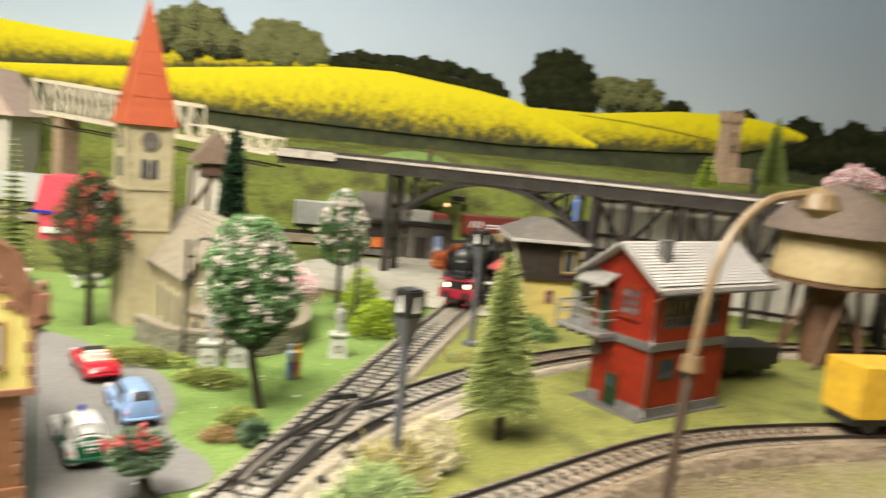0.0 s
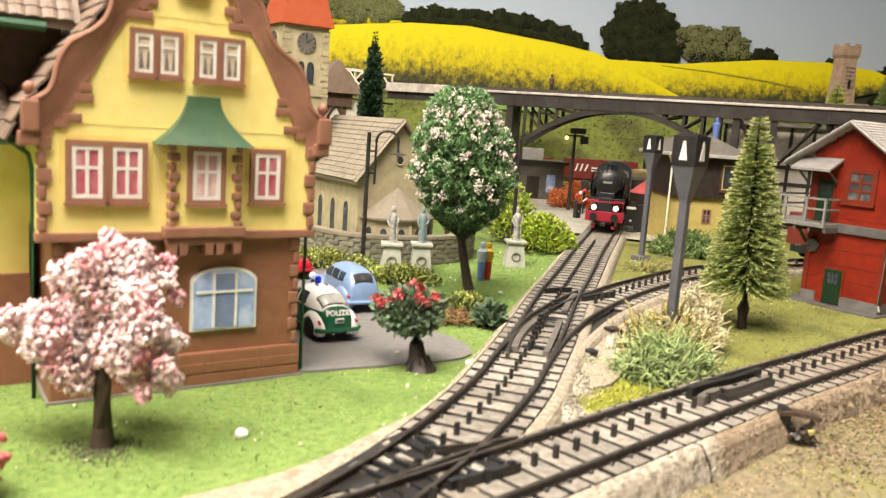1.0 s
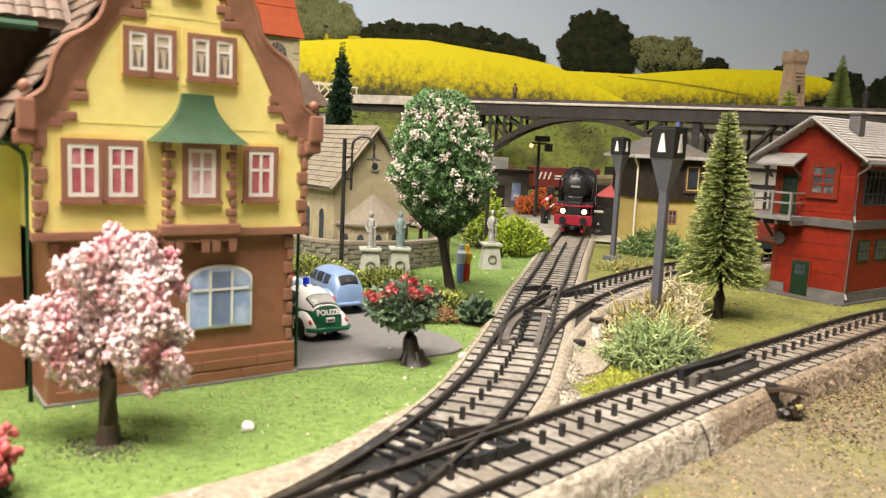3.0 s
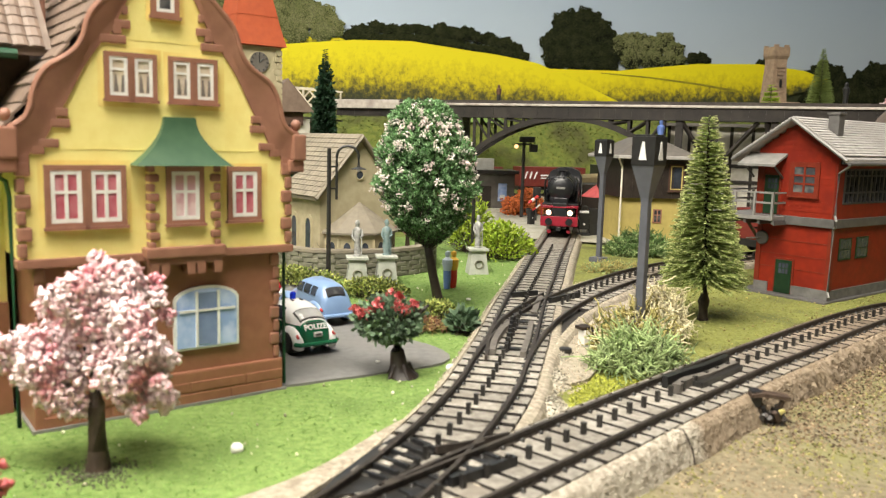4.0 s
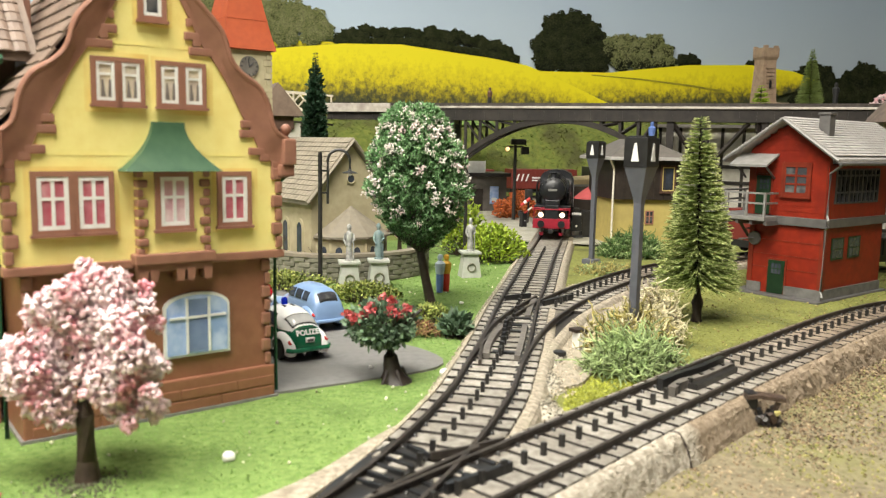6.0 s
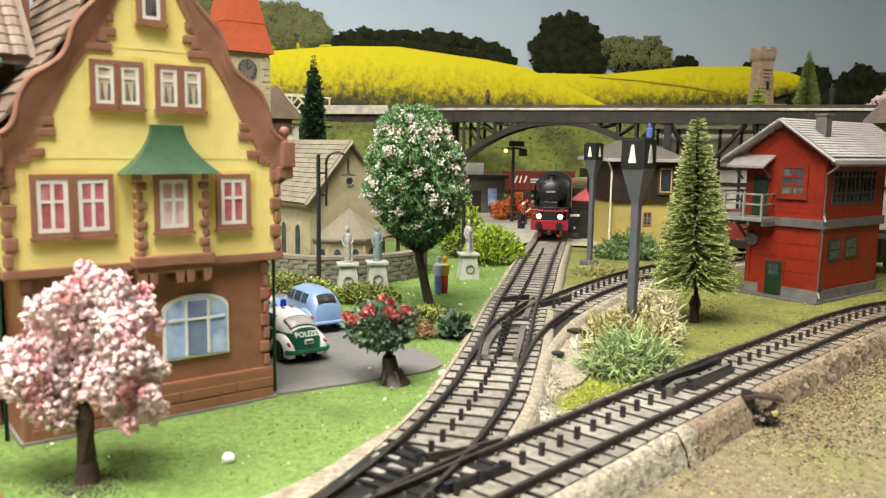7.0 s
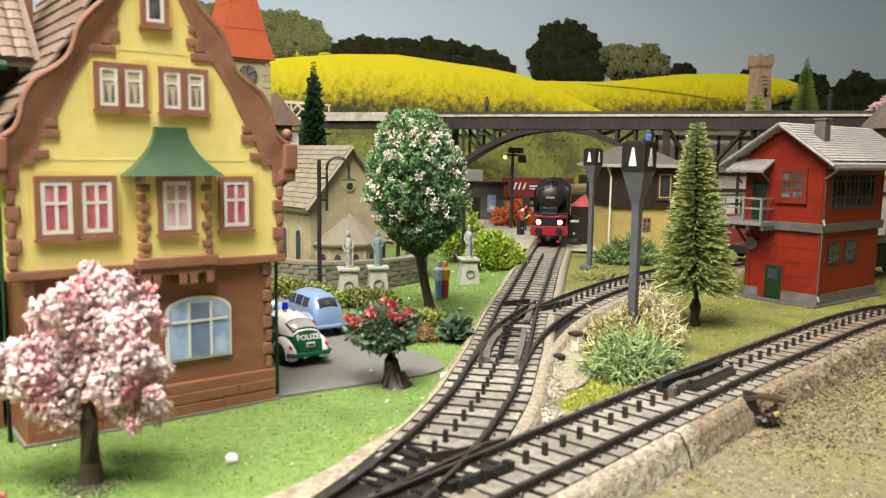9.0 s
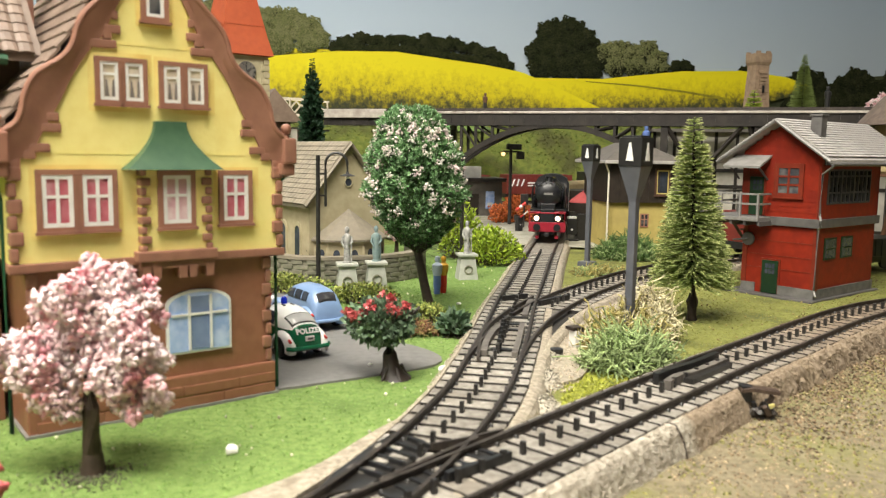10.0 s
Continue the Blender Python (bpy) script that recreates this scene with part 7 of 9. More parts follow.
# ---- cars ----
def car(label, colour, m, style):
    C = thing("car", label, "car", m)
    L, Wd = (4.5, 0.86) if style != "open" else (4.6, 0.9)
    if style == "saloon":
        side = [(-2.15, 0.5), (-2.2, 0.85), (-1.95, 1.15), (-1.5, 1.5), (-0.9, 1.78), (-0.2, 1.85), (0.4, 1.75), (0.75, 1.5), (0.98, 1.12), (1.6, 1.02), (2.1, 0.85), (2.2, 0.5)]
    else:
        side = [(-2.25, 0.45), (-2.25, 0.75), (-1.8, 0.95), (-1.0, 0.95), (-0.9, 0.86), (0.5, 0.86), (0.6, 0.98), (1.4, 0.98), (2.2, 0.8), (2.3, 0.45)]
    S = spline(side, 0.22)
    rings = []
    for x, z in S:
        k = 1.0 if z < 1.0 else 1.0 - 0.22 * (z - 1.0) / 0.8
        e = 1.0 - 0.16 * (abs(x) / 2.3) ** 3
        w = Wd * k * e
        r = min(0.22, w * 0.3)
        rings.append([(-w, x, 0.35), (-w * 1.02, x, min(z - 0.08, 0.75) if z > 0.5 else z * 0.9), (-w, x, z - r * 0.75), (-w + r * 0.5, x, z - r * 0.12), (-w * 0.45, x, z + 0.02), (0, x, z + 0.04), (w * 0.45, x, z + 0.02), (w - r * 0.5, x, z - r * 0.12), (w, x, z - r * 0.75), (w * 1.02, x, min(z - 0.08, 0.75) if z > 0.5 else z * 0.9), (w, x, 0.35)])
    b = B()
    loft(b, rings)
    part("body", b, M[colour], C, "", True)
    for sx in (-1, 1):
        for y in (-1.32, 1.38):
            Wh = new("wheel")
            Wh.parent = C
            Wh.matrix_basis = pose(sx * Wd * 0.86 * K, y * K, 0.38 * K, 0, 90, 0)
            b = lathe(B(), [(0.2, -0.13), (0.34, -0.13), (0.38, -0.08), (0.38, 0.08), (0.34, 0.13), (0.2, 0.13)], 20)
            part("tyre", b, M["tyre"], Wh, "", True)
            b = lathe(B(), [(0.2, -0.1), (0.21, 0.06), (0.1, 0.12), (0.02, 0.14)], 16)
            b.transform(Matrix.Rotation(0 if sx > 0 else math.pi, 4, "X"))
            part("rim", b, M["chrome"], Wh, "", True)
            # wing over the wheel
            b = B()
            arc = [(y + 0.56 * math.cos(a), 0.40 + 0.52 * math.sin(a)) for a in np.linspace(-0.1, math.pi + 0.1, 12)]
            out = Wd * 1.04
            loft(b, [[(sx * Wd * 0.6, p[0], p[1]), (sx * out * 0.98, p[0], p[1]), (sx * out, y + (p[0] - y) * 0.8, 0.4 + (p[1] - 0.4) * 0.8), (sx * Wd * 0.6, y + (p[0] - y) * 0.78, 0.4 + (p[1] - 0.4) * 0.78)] for p in arc])
            part("wing", b, M[colour], C, "", True)
    if style != "open":
        y0, z0, y1, z1 = -1.78, 1.3, -1.3, 1.62
        b = B()
        loft(b, [[(-0.4, y0 - 0.03, z0 + 0.03), (0.4, y0 - 0.03, z0 + 0.03), (0.4, y0 + 0.05, z0 - 0.03), (-0.4, y0 + 0.05, z0 - 0.03)], [(-0.43, y0 * 0.5 + y1 * 0.5 - 0.05, z0 * 0.5 + z1 * 0.5 + 0.045), (0.43, y0 * 0.5 + y1 * 0.5 - 0.05, z0 * 0.5 + z1 * 0.5 + 0.045), (0.43, y0 * 0.5 + y1 * 0.5 + 0.05, z0 * 0.5 + z1 * 0.5 - 0.03), (-0.43, y0 * 0.5 + y1 * 0.5 + 0.05, z0 * 0.5 + z1 * 0.5 - 0.03)], [(-0.32, y1 - 0.05, z1 + 0.03), (0.32, y1 - 0.05, z1 + 0.03), (0.32, y1 + 0.05, z1 - 0.03), (-0.32, y1 + 0.05, z1 - 0.03)]])
        part("rear_window", b, M["pane_grey"], C)
        for sx in (-1, 1):
            for a, c in ((-0.85, -0.2), (-0.1, 0.55)):
                b = B()
                prism(b, [(a, 1.12), (c + 0.1, 1.12), (c, 1.52), (a + 0.12, 1.55)], 0, 0.06)
                b.transform(Matrix.Translation((sx * Wd * 0.9 + (0.03 if sx < 0 else 0.03), 0, 0)) @ Matrix.Rotation(math.pi / 2, 4, "Z"))
                part("side_window", b, M["pane_dark"], C)
        b = B()
        loft(b, [[(-0.5, 0.92, 1.18), (0.5, 0.92, 1.18), (0.5, 0.85, 1.16), (-0.5, 0.85, 1.16)], [(-0.42, 0.62, 1.58), (0.42, 0.62, 1.58), (0.42, 0.55, 1.55), (-0.42, 0.55, 1.55)]])
        part("windscreen", b, M["pane_dark"], C)
    else:
        part("cockpit", box(B(), -0.62, 0.62, -0.9, 0.5, 0.8, 0.93, 0.03), M["cream"], C, "tan open cockpit")
        for y in (-0.7, 0.0):
            part("seat", box(B(), -0.55, 0.55, y - 0.1, y + 0.1, 0.85, 1.25, 0.06), M["cream"], C)
        part("windscreen", box(B(), -0.6, 0.6, 0.52, 0.58, 0.95, 1.35), M["pane_grey"], C)
    for y, s in ((-2.28, -1), (2.3, 1)):
        b = pipe(B(), [(-Wd * 0.95, y - s * 0.2, 0.5), (-Wd * 0.8, y, 0.5), (Wd * 0.8, y, 0.5), (Wd * 0.95, y - s * 0.2, 0.5)], 0.085, 6)
        part("bumper", b, M[colour], C, "", True)
        for sx in (-1, 1):
            b = tube(B(), (sx * Wd * 0.78, y + (0.3 if s < 0 else -0.3), 0.82), (sx * Wd * 0.78, y + s * 0.02 + (0.16 if s < 0 else -0.1), 0.82), 0.085, 0.07, 12)
            part("lamp", b, M["red"] if s < 0 else M["white"], C)
    return C


def round_car(label, m, shape, colour, upper, fender):
    """An old round-backed car: +y is its front. shape: rows of y, half width, top height; the skin is one rounded section along them."""
    C = thing("car", label, "car", m)
    ys, ws, ts = zip(*shape["rows"])
    z0 = 0.42

    def at(y, a, out=0.0):
        """A point of the skin: a runs from 0 on the right sill over the roof to pi on the left."""
        w, t = np.interp(y, ys, ws), np.interp(y, ys, ts)
        c, n = math.cos(a), math.sin(a)
        return ((w + out) * math.copysign(abs(c) ** 0.75, c), y, z0 + (t + out - z0) * abs(n) ** 0.5)

    def height(y, z):
        """The angle at which the skin reaches the height z."""
        t = np.interp(y, ys, ts)
        return math.asin(min(1.0, max(0.0, (z - z0) / (t - z0))) ** 2)

    def skin(name, y0, y1, lo, hi, material, out, label="", steps=10, cols=12):
        b = B()
        outer, inner = [], []
        for k in range(steps + 1):
            y = y0 + (y1 - y0) * k / steps
            a0, a1 = lo(y), hi(y)
            outer.append([at(y, a0 + (a1 - a0) * j / cols, out) for j in range(cols + 1)])
            inner.append([at(y, a0 + (a1 - a0) * j / cols, out - 0.05) for j in range(cols + 1)][::-1])
        loft(b, [p + q for p, q in zip(outer, inner)])
        return part(name, b, material, C, label, True)

    b = B()
    grid = np.unique(np.concatenate([np.linspace(ys[0], ys[-1], 36), ys]))
    loft(b, [[at(y, math.pi * j / 22) for j in range(23)] for y in grid])
    part("body", b, M[colour], C, "", True)
    belt = shape["belt"]
    if upper != colour:
        r0, r1 = shape["roof"]
        skin("roof", r0, r1, lambda y: height(y, belt), lambda y: math.pi - height(y, belt), M[upper], 0.018, "white roof", 14, 16)
    (r0, r1, rw), g = shape["rear"], M["car_glass"] if upper != colour else M["pane_grey"]
    skin("rear_window_frame", r0 - 0.05, r1 + 0.05, lambda y: math.acos(rw * 1.14), lambda y: math.pi - math.acos(rw * 1.14), M["black"], 0.026)
    skin("rear_window", r0, r1, lambda y: math.acos(rw), lambda y: math.pi - math.acos(rw), g, 0.036)
    for y0, y1 in shape["side"]:
        for flip in (0, 1):
            lo, hi = (lambda y: height(y, belt + 0.06)), (lambda y: height(y, np.interp(y, ys, ts) * 0.45 + 0.78))
            skin("side_window", y0, y1, (lambda y: math.pi - lo(y)) if flip else lo, (lambda y: math.pi - hi(y)) if flip else hi, M["pane_dark"], 0.028, "", 5, 4)
    w0, w1 = shape["screen"]
    skin("windscreen", w0, w1, lambda y: math.acos(0.62), lambda y: math.pi - math.acos(0.62), M["pane_dark"], 0.028)
    for sx in (-1, 1):
        for y, R, lift in ((-1.38, 0.58, 0.1), (1.42, 0.56, 0.06)):
            Wh = new("wheel")
            Wh.parent = C
            Wh.matrix_basis = pose(sx * 0.74 * K, y * K, 0.39 * K, 0, 90, 0)
            part("tyre", lathe(B(), [(0.22, -0.15), (0.35, -0.15), (0.39, -0.09), (0.39, 0.09), (0.35, 0.15), (0.22, 0.15)], 22), M["tyre"], Wh, "", True)
            b = lathe(B(), [(0.22, -0.1), (0.23, 0.07), (0.1, 0.13), (0.02, 0.15)], 16)
            b.transform(Matrix.Rotation(0 if sx > 0 else math.pi, 4, "X"))
            part("rim", b, M["chrome"], Wh, "", True)
            b = B()
            rings = []
            for a in np.linspace(-0.35, math.pi + 0.35, 16):
                up = max(0.0, math.sin(a))
                rings.append([(sx * x, y + (R + d) * math.cos(a) * (1.12 if y < 0 else 1.0), 0.40 + (R - 0.08 + d + lift * up) * math.sin(a) * 0.86) for d, x in ((-0.02, 0.42), (0.09, 0.52), (0.13, 0.66), (0.11, 0.76), (0.03, 0.84), (-0.1, 0.88), (-0.14, 0.86), (-0.08, 0.79), (-0.06, 0.42))])
            loft(b, rings)
            part("fender", b, M[fender], C, "white rounded fender" if fender != colour else "", True)
        part("running_board", box(B(), min(sx * 0.62, sx * 0.88), max(sx * 0.62, sx * 0.88), -0.8, 0.85, 0.36, 0.44, 0.03), M[colour], C)
        part("lamp", tube(B(), (sx * 0.72, -1.95, 0.74), (sx * 0.74, -2.12, 0.7), 0.06, 0.045, 12), M["red"], C, "red tail lamp")
        part("lamp", tube(B(), (sx * 0.68, 1.85, 0.78), (sx * 0.68, 2.08, 0.8), 0.14, 0.16, 14), M["white"], C, "round headlamp")
    for y, e in ((-2.3, -1), (2.3, 1)):
        part("bumper", pipe(B(), [(-0.86, y - e * 0.25, 0.46), (-0.7, y - e * 0.04, 0.46), (0, y, 0.46), (0.7, y - e * 0.04, 0.46), (0.86, y - e * 0.25, 0.46)], 0.085, 8), M[colour], C, "", True)
    return C


police = round_car("white and green police beetle car parked on the road", place(-4.98, 38.2, 0.075, 34), {
    "rows": ((-2.2, 0.3, 0.62), (-2.13, 0.5, 0.9), (-1.99, 0.6, 1.12), (-1.78, 0.66, 1.31), (-1.5, 0.7, 1.48), (-1.15, 0.74, 1.63), (-0.7, 0.77, 1.73), (-0.3, 0.78, 1.76), (0.15, 0.79, 1.74), (0.5, 0.77, 1.6), (0.85, 0.72, 1.22), (1.2, 0.62, 1.1), (1.7, 0.54, 0.98), (2.05, 0.44, 0.8), (2.2, 0.3, 0.58)),
    "belt": 1.08, "roof": (-1.84, 0.72), "rear": (-1.74, -1.3, 0.6), "side": ((-0.75, -0.1), (0.0, 0.55)), "screen": (0.55, 0.84)}, "car_green", "car_white", "car_white")
part("beacon", lathe(B(), [(0.12, 1.72), (0.12, 1.96), (0.09, 2.02), (0.02, 2.04)], 14, (0, -0.1)), M["blue_lamp"], police, "blue beacon", True)
for sx in (-0.18, 0.18):
    part("roof_bracket", box(B(), sx - 0.03, sx + 0.03, -0.55, -0.3, 1.72, 1.8), M["black"], police)
cu = bpy.data.curves.new("lettering", "FONT")
cu.body, cu.size, cu.extrude, cu.align_x, cu.align_y = "POLIZEI", 0.28 * K, 0.012 * K, "CENTER", "CENTER"
cu.space_character, cu.offset = 1.02, 0.009 * K
cu.materials.append(M["letter_white"])
tx = new("lettering", cu)
tx.parent = police
tx.matrix_basis = pose(0, -2.075 * K, 1.045 * K, 56, 0, 0)
for k in range(9):
    part("air_slot", box(B(), -0.34 + 0.08 * k, -0.30 + 0.08 * k, -1.98, -1.9, 1.17, 1.2), M["black"], police)
part("number_plate", box(B(), -0.17, 0.17, -2.24, -2.14, 0.7, 0.88, 0.02), M["white"], police, "white plate")
part("plate_bar", box(B(), -0.12, 0.12, -2.255, -2.235, 0.75, 0.83), M["grey"], police)
for sx in (-0.3, 0.3):
    part("exhaust", tube(B(), (sx, -2.35, 0.36), (sx, -2.0, 0.36), 0.05, 0.05, 8), M["chrome"], police)
round_car("pale blue round-backed saloon car parked on the road", place(-4.62, 43.0, 0.075, 33), {
    "rows": ((-2.2, 0.6, 0.62), (-2.17, 0.68, 0.9), (-2.06, 0.71, 1.2), (-1.86, 0.73, 1.5), (-1.68, 0.74, 1.66), (-1.4, 0.75, 1.76), (-0.7, 0.76, 1.84), (0.0, 0.75, 1.82), (0.4, 0.75, 1.7), (0.8, 0.68, 1.24), (1.2, 0.5, 1.14), (1.7, 0.4, 1.04), (2.1, 0.32, 0.86), (2.2, 0.26, 0.6)),
    "belt": 1.16, "roof": (-1.5, 0.7), "rear": (-1.97, -1.8, 0.42), "side": ((-1.4, -0.98), (-0.85, -0.3), (-0.17, 0.4)), "screen": (0.5, 0.78)}, "car_blue", "car_blue", "car_blue")
car("red open sports car parked on the road", "car_red", place(-8.8, 48.6, 0.075, 35), "open")


# ---- lamps ----
def box_lamp(x, y, z0, label, rz=45):
    T = thing("platform_lamp", label, "lamp", place(x, y, z0, rz), "grey lantern posts")
    part("foot", box(B(), -0.5, 0.5, -0.5, 0.5, -0.1, 0.35, 0.08), M["post_grey"], T)
    part("post", box(B(), -0.155, 0.155, -0.155, 0.155, 0.3, 6.15, 0.03), M["post_grey"], T)
    b = B()
    loft(b, [[(-a, -a, z), (a, -a, z), (a, a, z), (-a, a, z)] for a, z in ((0.155, 5.95), (0.17, 6.1), (0.44, 7.25), (0.46, 7.3))])
    part("funnel", b, M["post_grey"], T, "flared grey lantern base")
    L = part("lantern", box(B(), -0.48, 0.48, -0.48, 0.48, 7.3, 8.4, 0.03), M["black"], T, "black square lantern head")
    part("cap", box(B(), -0.4, 0.4, -0.4, 0.4, 8.4, 8.47, 0.03), M["black"], T)
    for ang in (0, 90, 180, 270):
        o = prism(B(), [(-0.16, 7.52), (0.16, 7.52), (0.04, 8.2), (-0.04, 8.2)], -0.5, -0.47)
        o.transform(Matrix.Rotation(radians(ang), 4, "Z"))
        part("light_window", o, M["white"], L, "white wedge shaped light window")
    return T


box_lamp(8.5, 37.5, 0.0, "tall grey post with black square lantern beside the lichen bushes")
box_lamp(12.75, 62.2, 0.0, "grey post with black square lantern near the level crossing")


def crook_lamp(x, y, label, rz=0.0, lit=False, h=7.5):
    T = thing("street_lamp", label, "street lamp", place(x, y, 0, rz), "black crook lamps")
    part("post", tube(B(), (0, 0, 0.9), (0, 0, h), 0.13, 0.11, 10), M["iron"], T, "", True)
    part("post_foot", tube(B(), (0, 0, 0), (0, 0, 0.95), 0.16, 0.14, 10), M["iron"], T)
    part("side_bar", tube(B(), (0.42, 0, h - 2.8), (0.42, 0, h - 0.8), 0.075, 0.075, 8), M["iron"], T)
    for z in (h - 2.2, h - 1.0):
        part("tie", box(B(), 0.05, 0.42, -0.05, 0.05, z - 0.05, z + 0.05), M["iron"], T)
    arc = [(0.42, 0, h - 0.9)] + [(1.02 - 0.6 * math.cos(a), 0, h - 0.45 + 0.6 * math.sin(a)) for a in np.linspace(0, math.pi, 14)] + [(1.62, 0, h - 0.9)]
    part("crook", pipe(B(), arc, 0.075, 8), M["iron"], T, "", True)
    b = lathe(B(), [(0.02, h - 0.85), (0.08, h - 0.9), (0.1, h - 0.98), (0.42, h - 1.08), (0.43, h - 1.12), (0.08, h - 1.1)], 20, (1.62, 0))
    part("shade", b, M["iron"], T, "", True)
    b = lathe(B(), [(0.03, h - 1.26), (0.09, h - 1.22), (0.1, h - 1.16), (0.07, h - 1.11)], 14, (1.62, 0))
    part("bulb", b, M["white"], T, "", True)
    return T


crook_lamp(-4.95, 51.8, "black iron street lamp with crook arm on the churchyard lawn")
crook_lamp(4.0, 63.5, "black iron street lamp with crook arm behind the flowering tree", 180)


def tall_lamp():
    T = thing("street_lamp", "tall tan street lamp with a long curved arm", "street lamp", place(19.1, 34.9, -0.4))
    part("foot", lathe(B(), [(1.5, -0.1), (1.5, 0.25), (0.7, 0.45), (0.3, 0.5)], 20), M["ballast"], T, "pale round plaster foot", True)
    part("lower_post", tube(B(), (0, 0, 0.3), (0.5, 0.5, 7.2), 0.24, 0.21, 10), M["bark"], T, "", True)
    part("collar", tube(B(), (0.5, 0.5, 7.0), (0.53, 0.53, 7.6), 0.42, 0.36, 12), M["brass_lamp"], T)
    part("arm", pipe(B(), spline([(0.5, 0.5, 7.4), (1.0, 1.0, 10.2), (1.7, 1.5, 12.2), (3.2, 2.2, 13.7), (5.2, 2.8, 14.2)], 0.5).tolist(), 0.2, 8), M["brass_lamp"], T, "", True)
    part("lamp_head", lathe(B(), [(0.2, 13.2), (0.9, 13.6), (0.7, 14.2), (0.1, 14.5)], 14, (5.6, 2.9)), M["brass_lamp"], T, "", True)


tall_lamp()


# ---- statues and figurines ----
def pedestal(x, y, label, rz):
    T = thing("pedestal", label, "pedestal", place(x, y, 0, rz), "statue pedestals")
    b = B()
    loft(b, [[(-a, -a, z), (a, -a, z), (a, a, z), (-a, a, z)] for a, z in ((0.62, -0.05), (0.6, 0.1), (0.44, 1.38), (0.44, 1.42))])
    part("shaft", b, M["pedestal"], T)
    part("cap", box(B(), -0.6, 0.6, -0.6, 0.6, 1.42, 1.58, 0.04), M["pedestal"], T)
    b = B()
    pipe(b, [(0.24 * math.cos(k * math.pi / 10), -0.585, 0.62 + 0.24 * math.sin(k * math.pi / 10)) for k in range(21)], 0.05, 5)
    part("wreath", b, M["stone_grey"], T, "carved round wreath")
    return T


def statue(x, y, label, material, seed, rz, broad=1.0):
    b = B()
    lathe(b, [(0.3, 0), (0.3, 0.08), (0.22, 0.1), (0.24 * broad, 0.5), (0.2 * broad, 0.95), (0.27, 1.25), (0.3, 1.5), (0.22, 1.66), (0.1, 1.72), (0.1, 1.78), (0.15, 1.86), (0.16, 1.98), (0.1, 2.1), (0.02, 2.14)], 14)
    for s in (-1, 1):
        pipe(b, [(s * 0.26, 0, 1.56), (s * 0.36, -0.08, 1.2), (s * 0.2, -0.24, 1.0 + 0.1 * s)], [0.09, 0.085, 0.07], 7)
    pipe(b, [(0.3, -0.2, 0.05), (0.3, -0.2, 1.2)], 0.04, 6)
    rng = random.Random(seed)
    for v in b.verts:
        v.co += Vector((rng.uniform(-1, 1), rng.uniform(-1, 1), 0)) * 0.025
        v.co.y *= 0.8
        v.co.x *= 0.82
    ob = part("statue", b, material, None, "", True)
    ob.matrix_basis = place(x, y, 1.58, rz, 0.95)
    return tagged(ob, label, "statue", "statues on pedestals")


for x, y, mm, lab, s in ((-3.35, 51.7, "statue", "grey stone statue on a tapered pedestal", 1), (-1.75, 52.4, "statue_blue", "weathered bronze statue on a tapered pedestal", 2), (3.75, 56.3, "statue", "pale stone statue on a pedestal by the lawn edge", 3)):
    pedestal(x, y, "tapered pale stone pedestal with a carved wreath", 8)
    statue(x, y, lab, M[mm], s, 8, 1.25 if s == 2 else 1.0)


def peg(x, y, z, h, low, high, label, rz=0):
    """A tiny plain figurine, one smooth turned shape in two colours."""
    b = lathe(B(), [(0.16 * h / 2, 0), (0.2 * h / 2, 0.25 * h), (0.2 * h / 2, 0.48 * h), (0.26 * h / 2, 0.6 * h), (0.27 * h / 2, 0.76 * h), (0.1 * h / 2, 0.83 * h), (0.15 * h / 2, 0.9 * h), (0.13 * h / 2, 0.97 * h), (0.02, h)], 12)
    ob = part("figurine", b, low, None, "", True)
    ob.data.materials.append(high)
    for f in ob.data.polygons:
        f.material_index = 1 if f.center.z > 0.5 * h * K else 0
    ob.matrix_basis = place(x, y, z, rz)
    return tagged(ob, label, "figurine")


peg(1.64, 50.55, 0.05, 2.1, M["denim"], M["pale_blue"], "tiny painted figurine in pale blue and denim blue")
peg(2.0, 50.9, 0.05, 2.05, M["red"], M["ochre_paint"], "tiny painted figurine in red and ochre")


# ---- flock fibres and crumbs on the ground ----
def inside(poly, x, y):
    c = np.zeros(len(x), bool)
    for (x0, y0), (x1, y1) in zip(poly, poly[1:] + poly[:1]):
        c ^= ((y0 > y) != (y1 > y)) & (x < (x1 - x0) * (y - y0) / (y1 - y0 + 1e-9) + x0)
    return c


def scatter(seed, n, x0, x1, y0, y1, keep):
    rng = np.random.default_rng(seed)
    x, y = rng.uniform(x0, x1, n), rng.uniform(y0, y1, n)
    o = keep(np.stack([x, y], 1))
    return rng, x[o], y[o]


ROAD = [(-5.2, 31.4), (-1.6, 33.9), (1.2, 35.6), (1.7, 36.6), (0.6, 38.4), (-1.4, 40.0), (-2.5, 42.0), (-3.2, 45.4), (-5.6, 49.6), (-12, 54), (-24, 56), (-14, 46), (-10.5, 40)]
FIB = {"grass": mat("lawn fibre", (0.15, 0.275, 0.06), (0.235, 0.365, 0.11), 300, 0.9, island=0.28), "dry": mat("turf fibre", (0.20, 0.21, 0.05), (0.29, 0.285, 0.085), 300, 0.9, island=0.3),
       "crumb": mat("tan crumb", (0.34, 0.27, 0.17), (0.17, 0.12, 0.07), 300, 0.9, island=0.6), "moss": mat("moss crumb", (0.25, 0.23, 0.075), (0.15, 0.145, 0.045), 300, 0.9, island=0.5)}


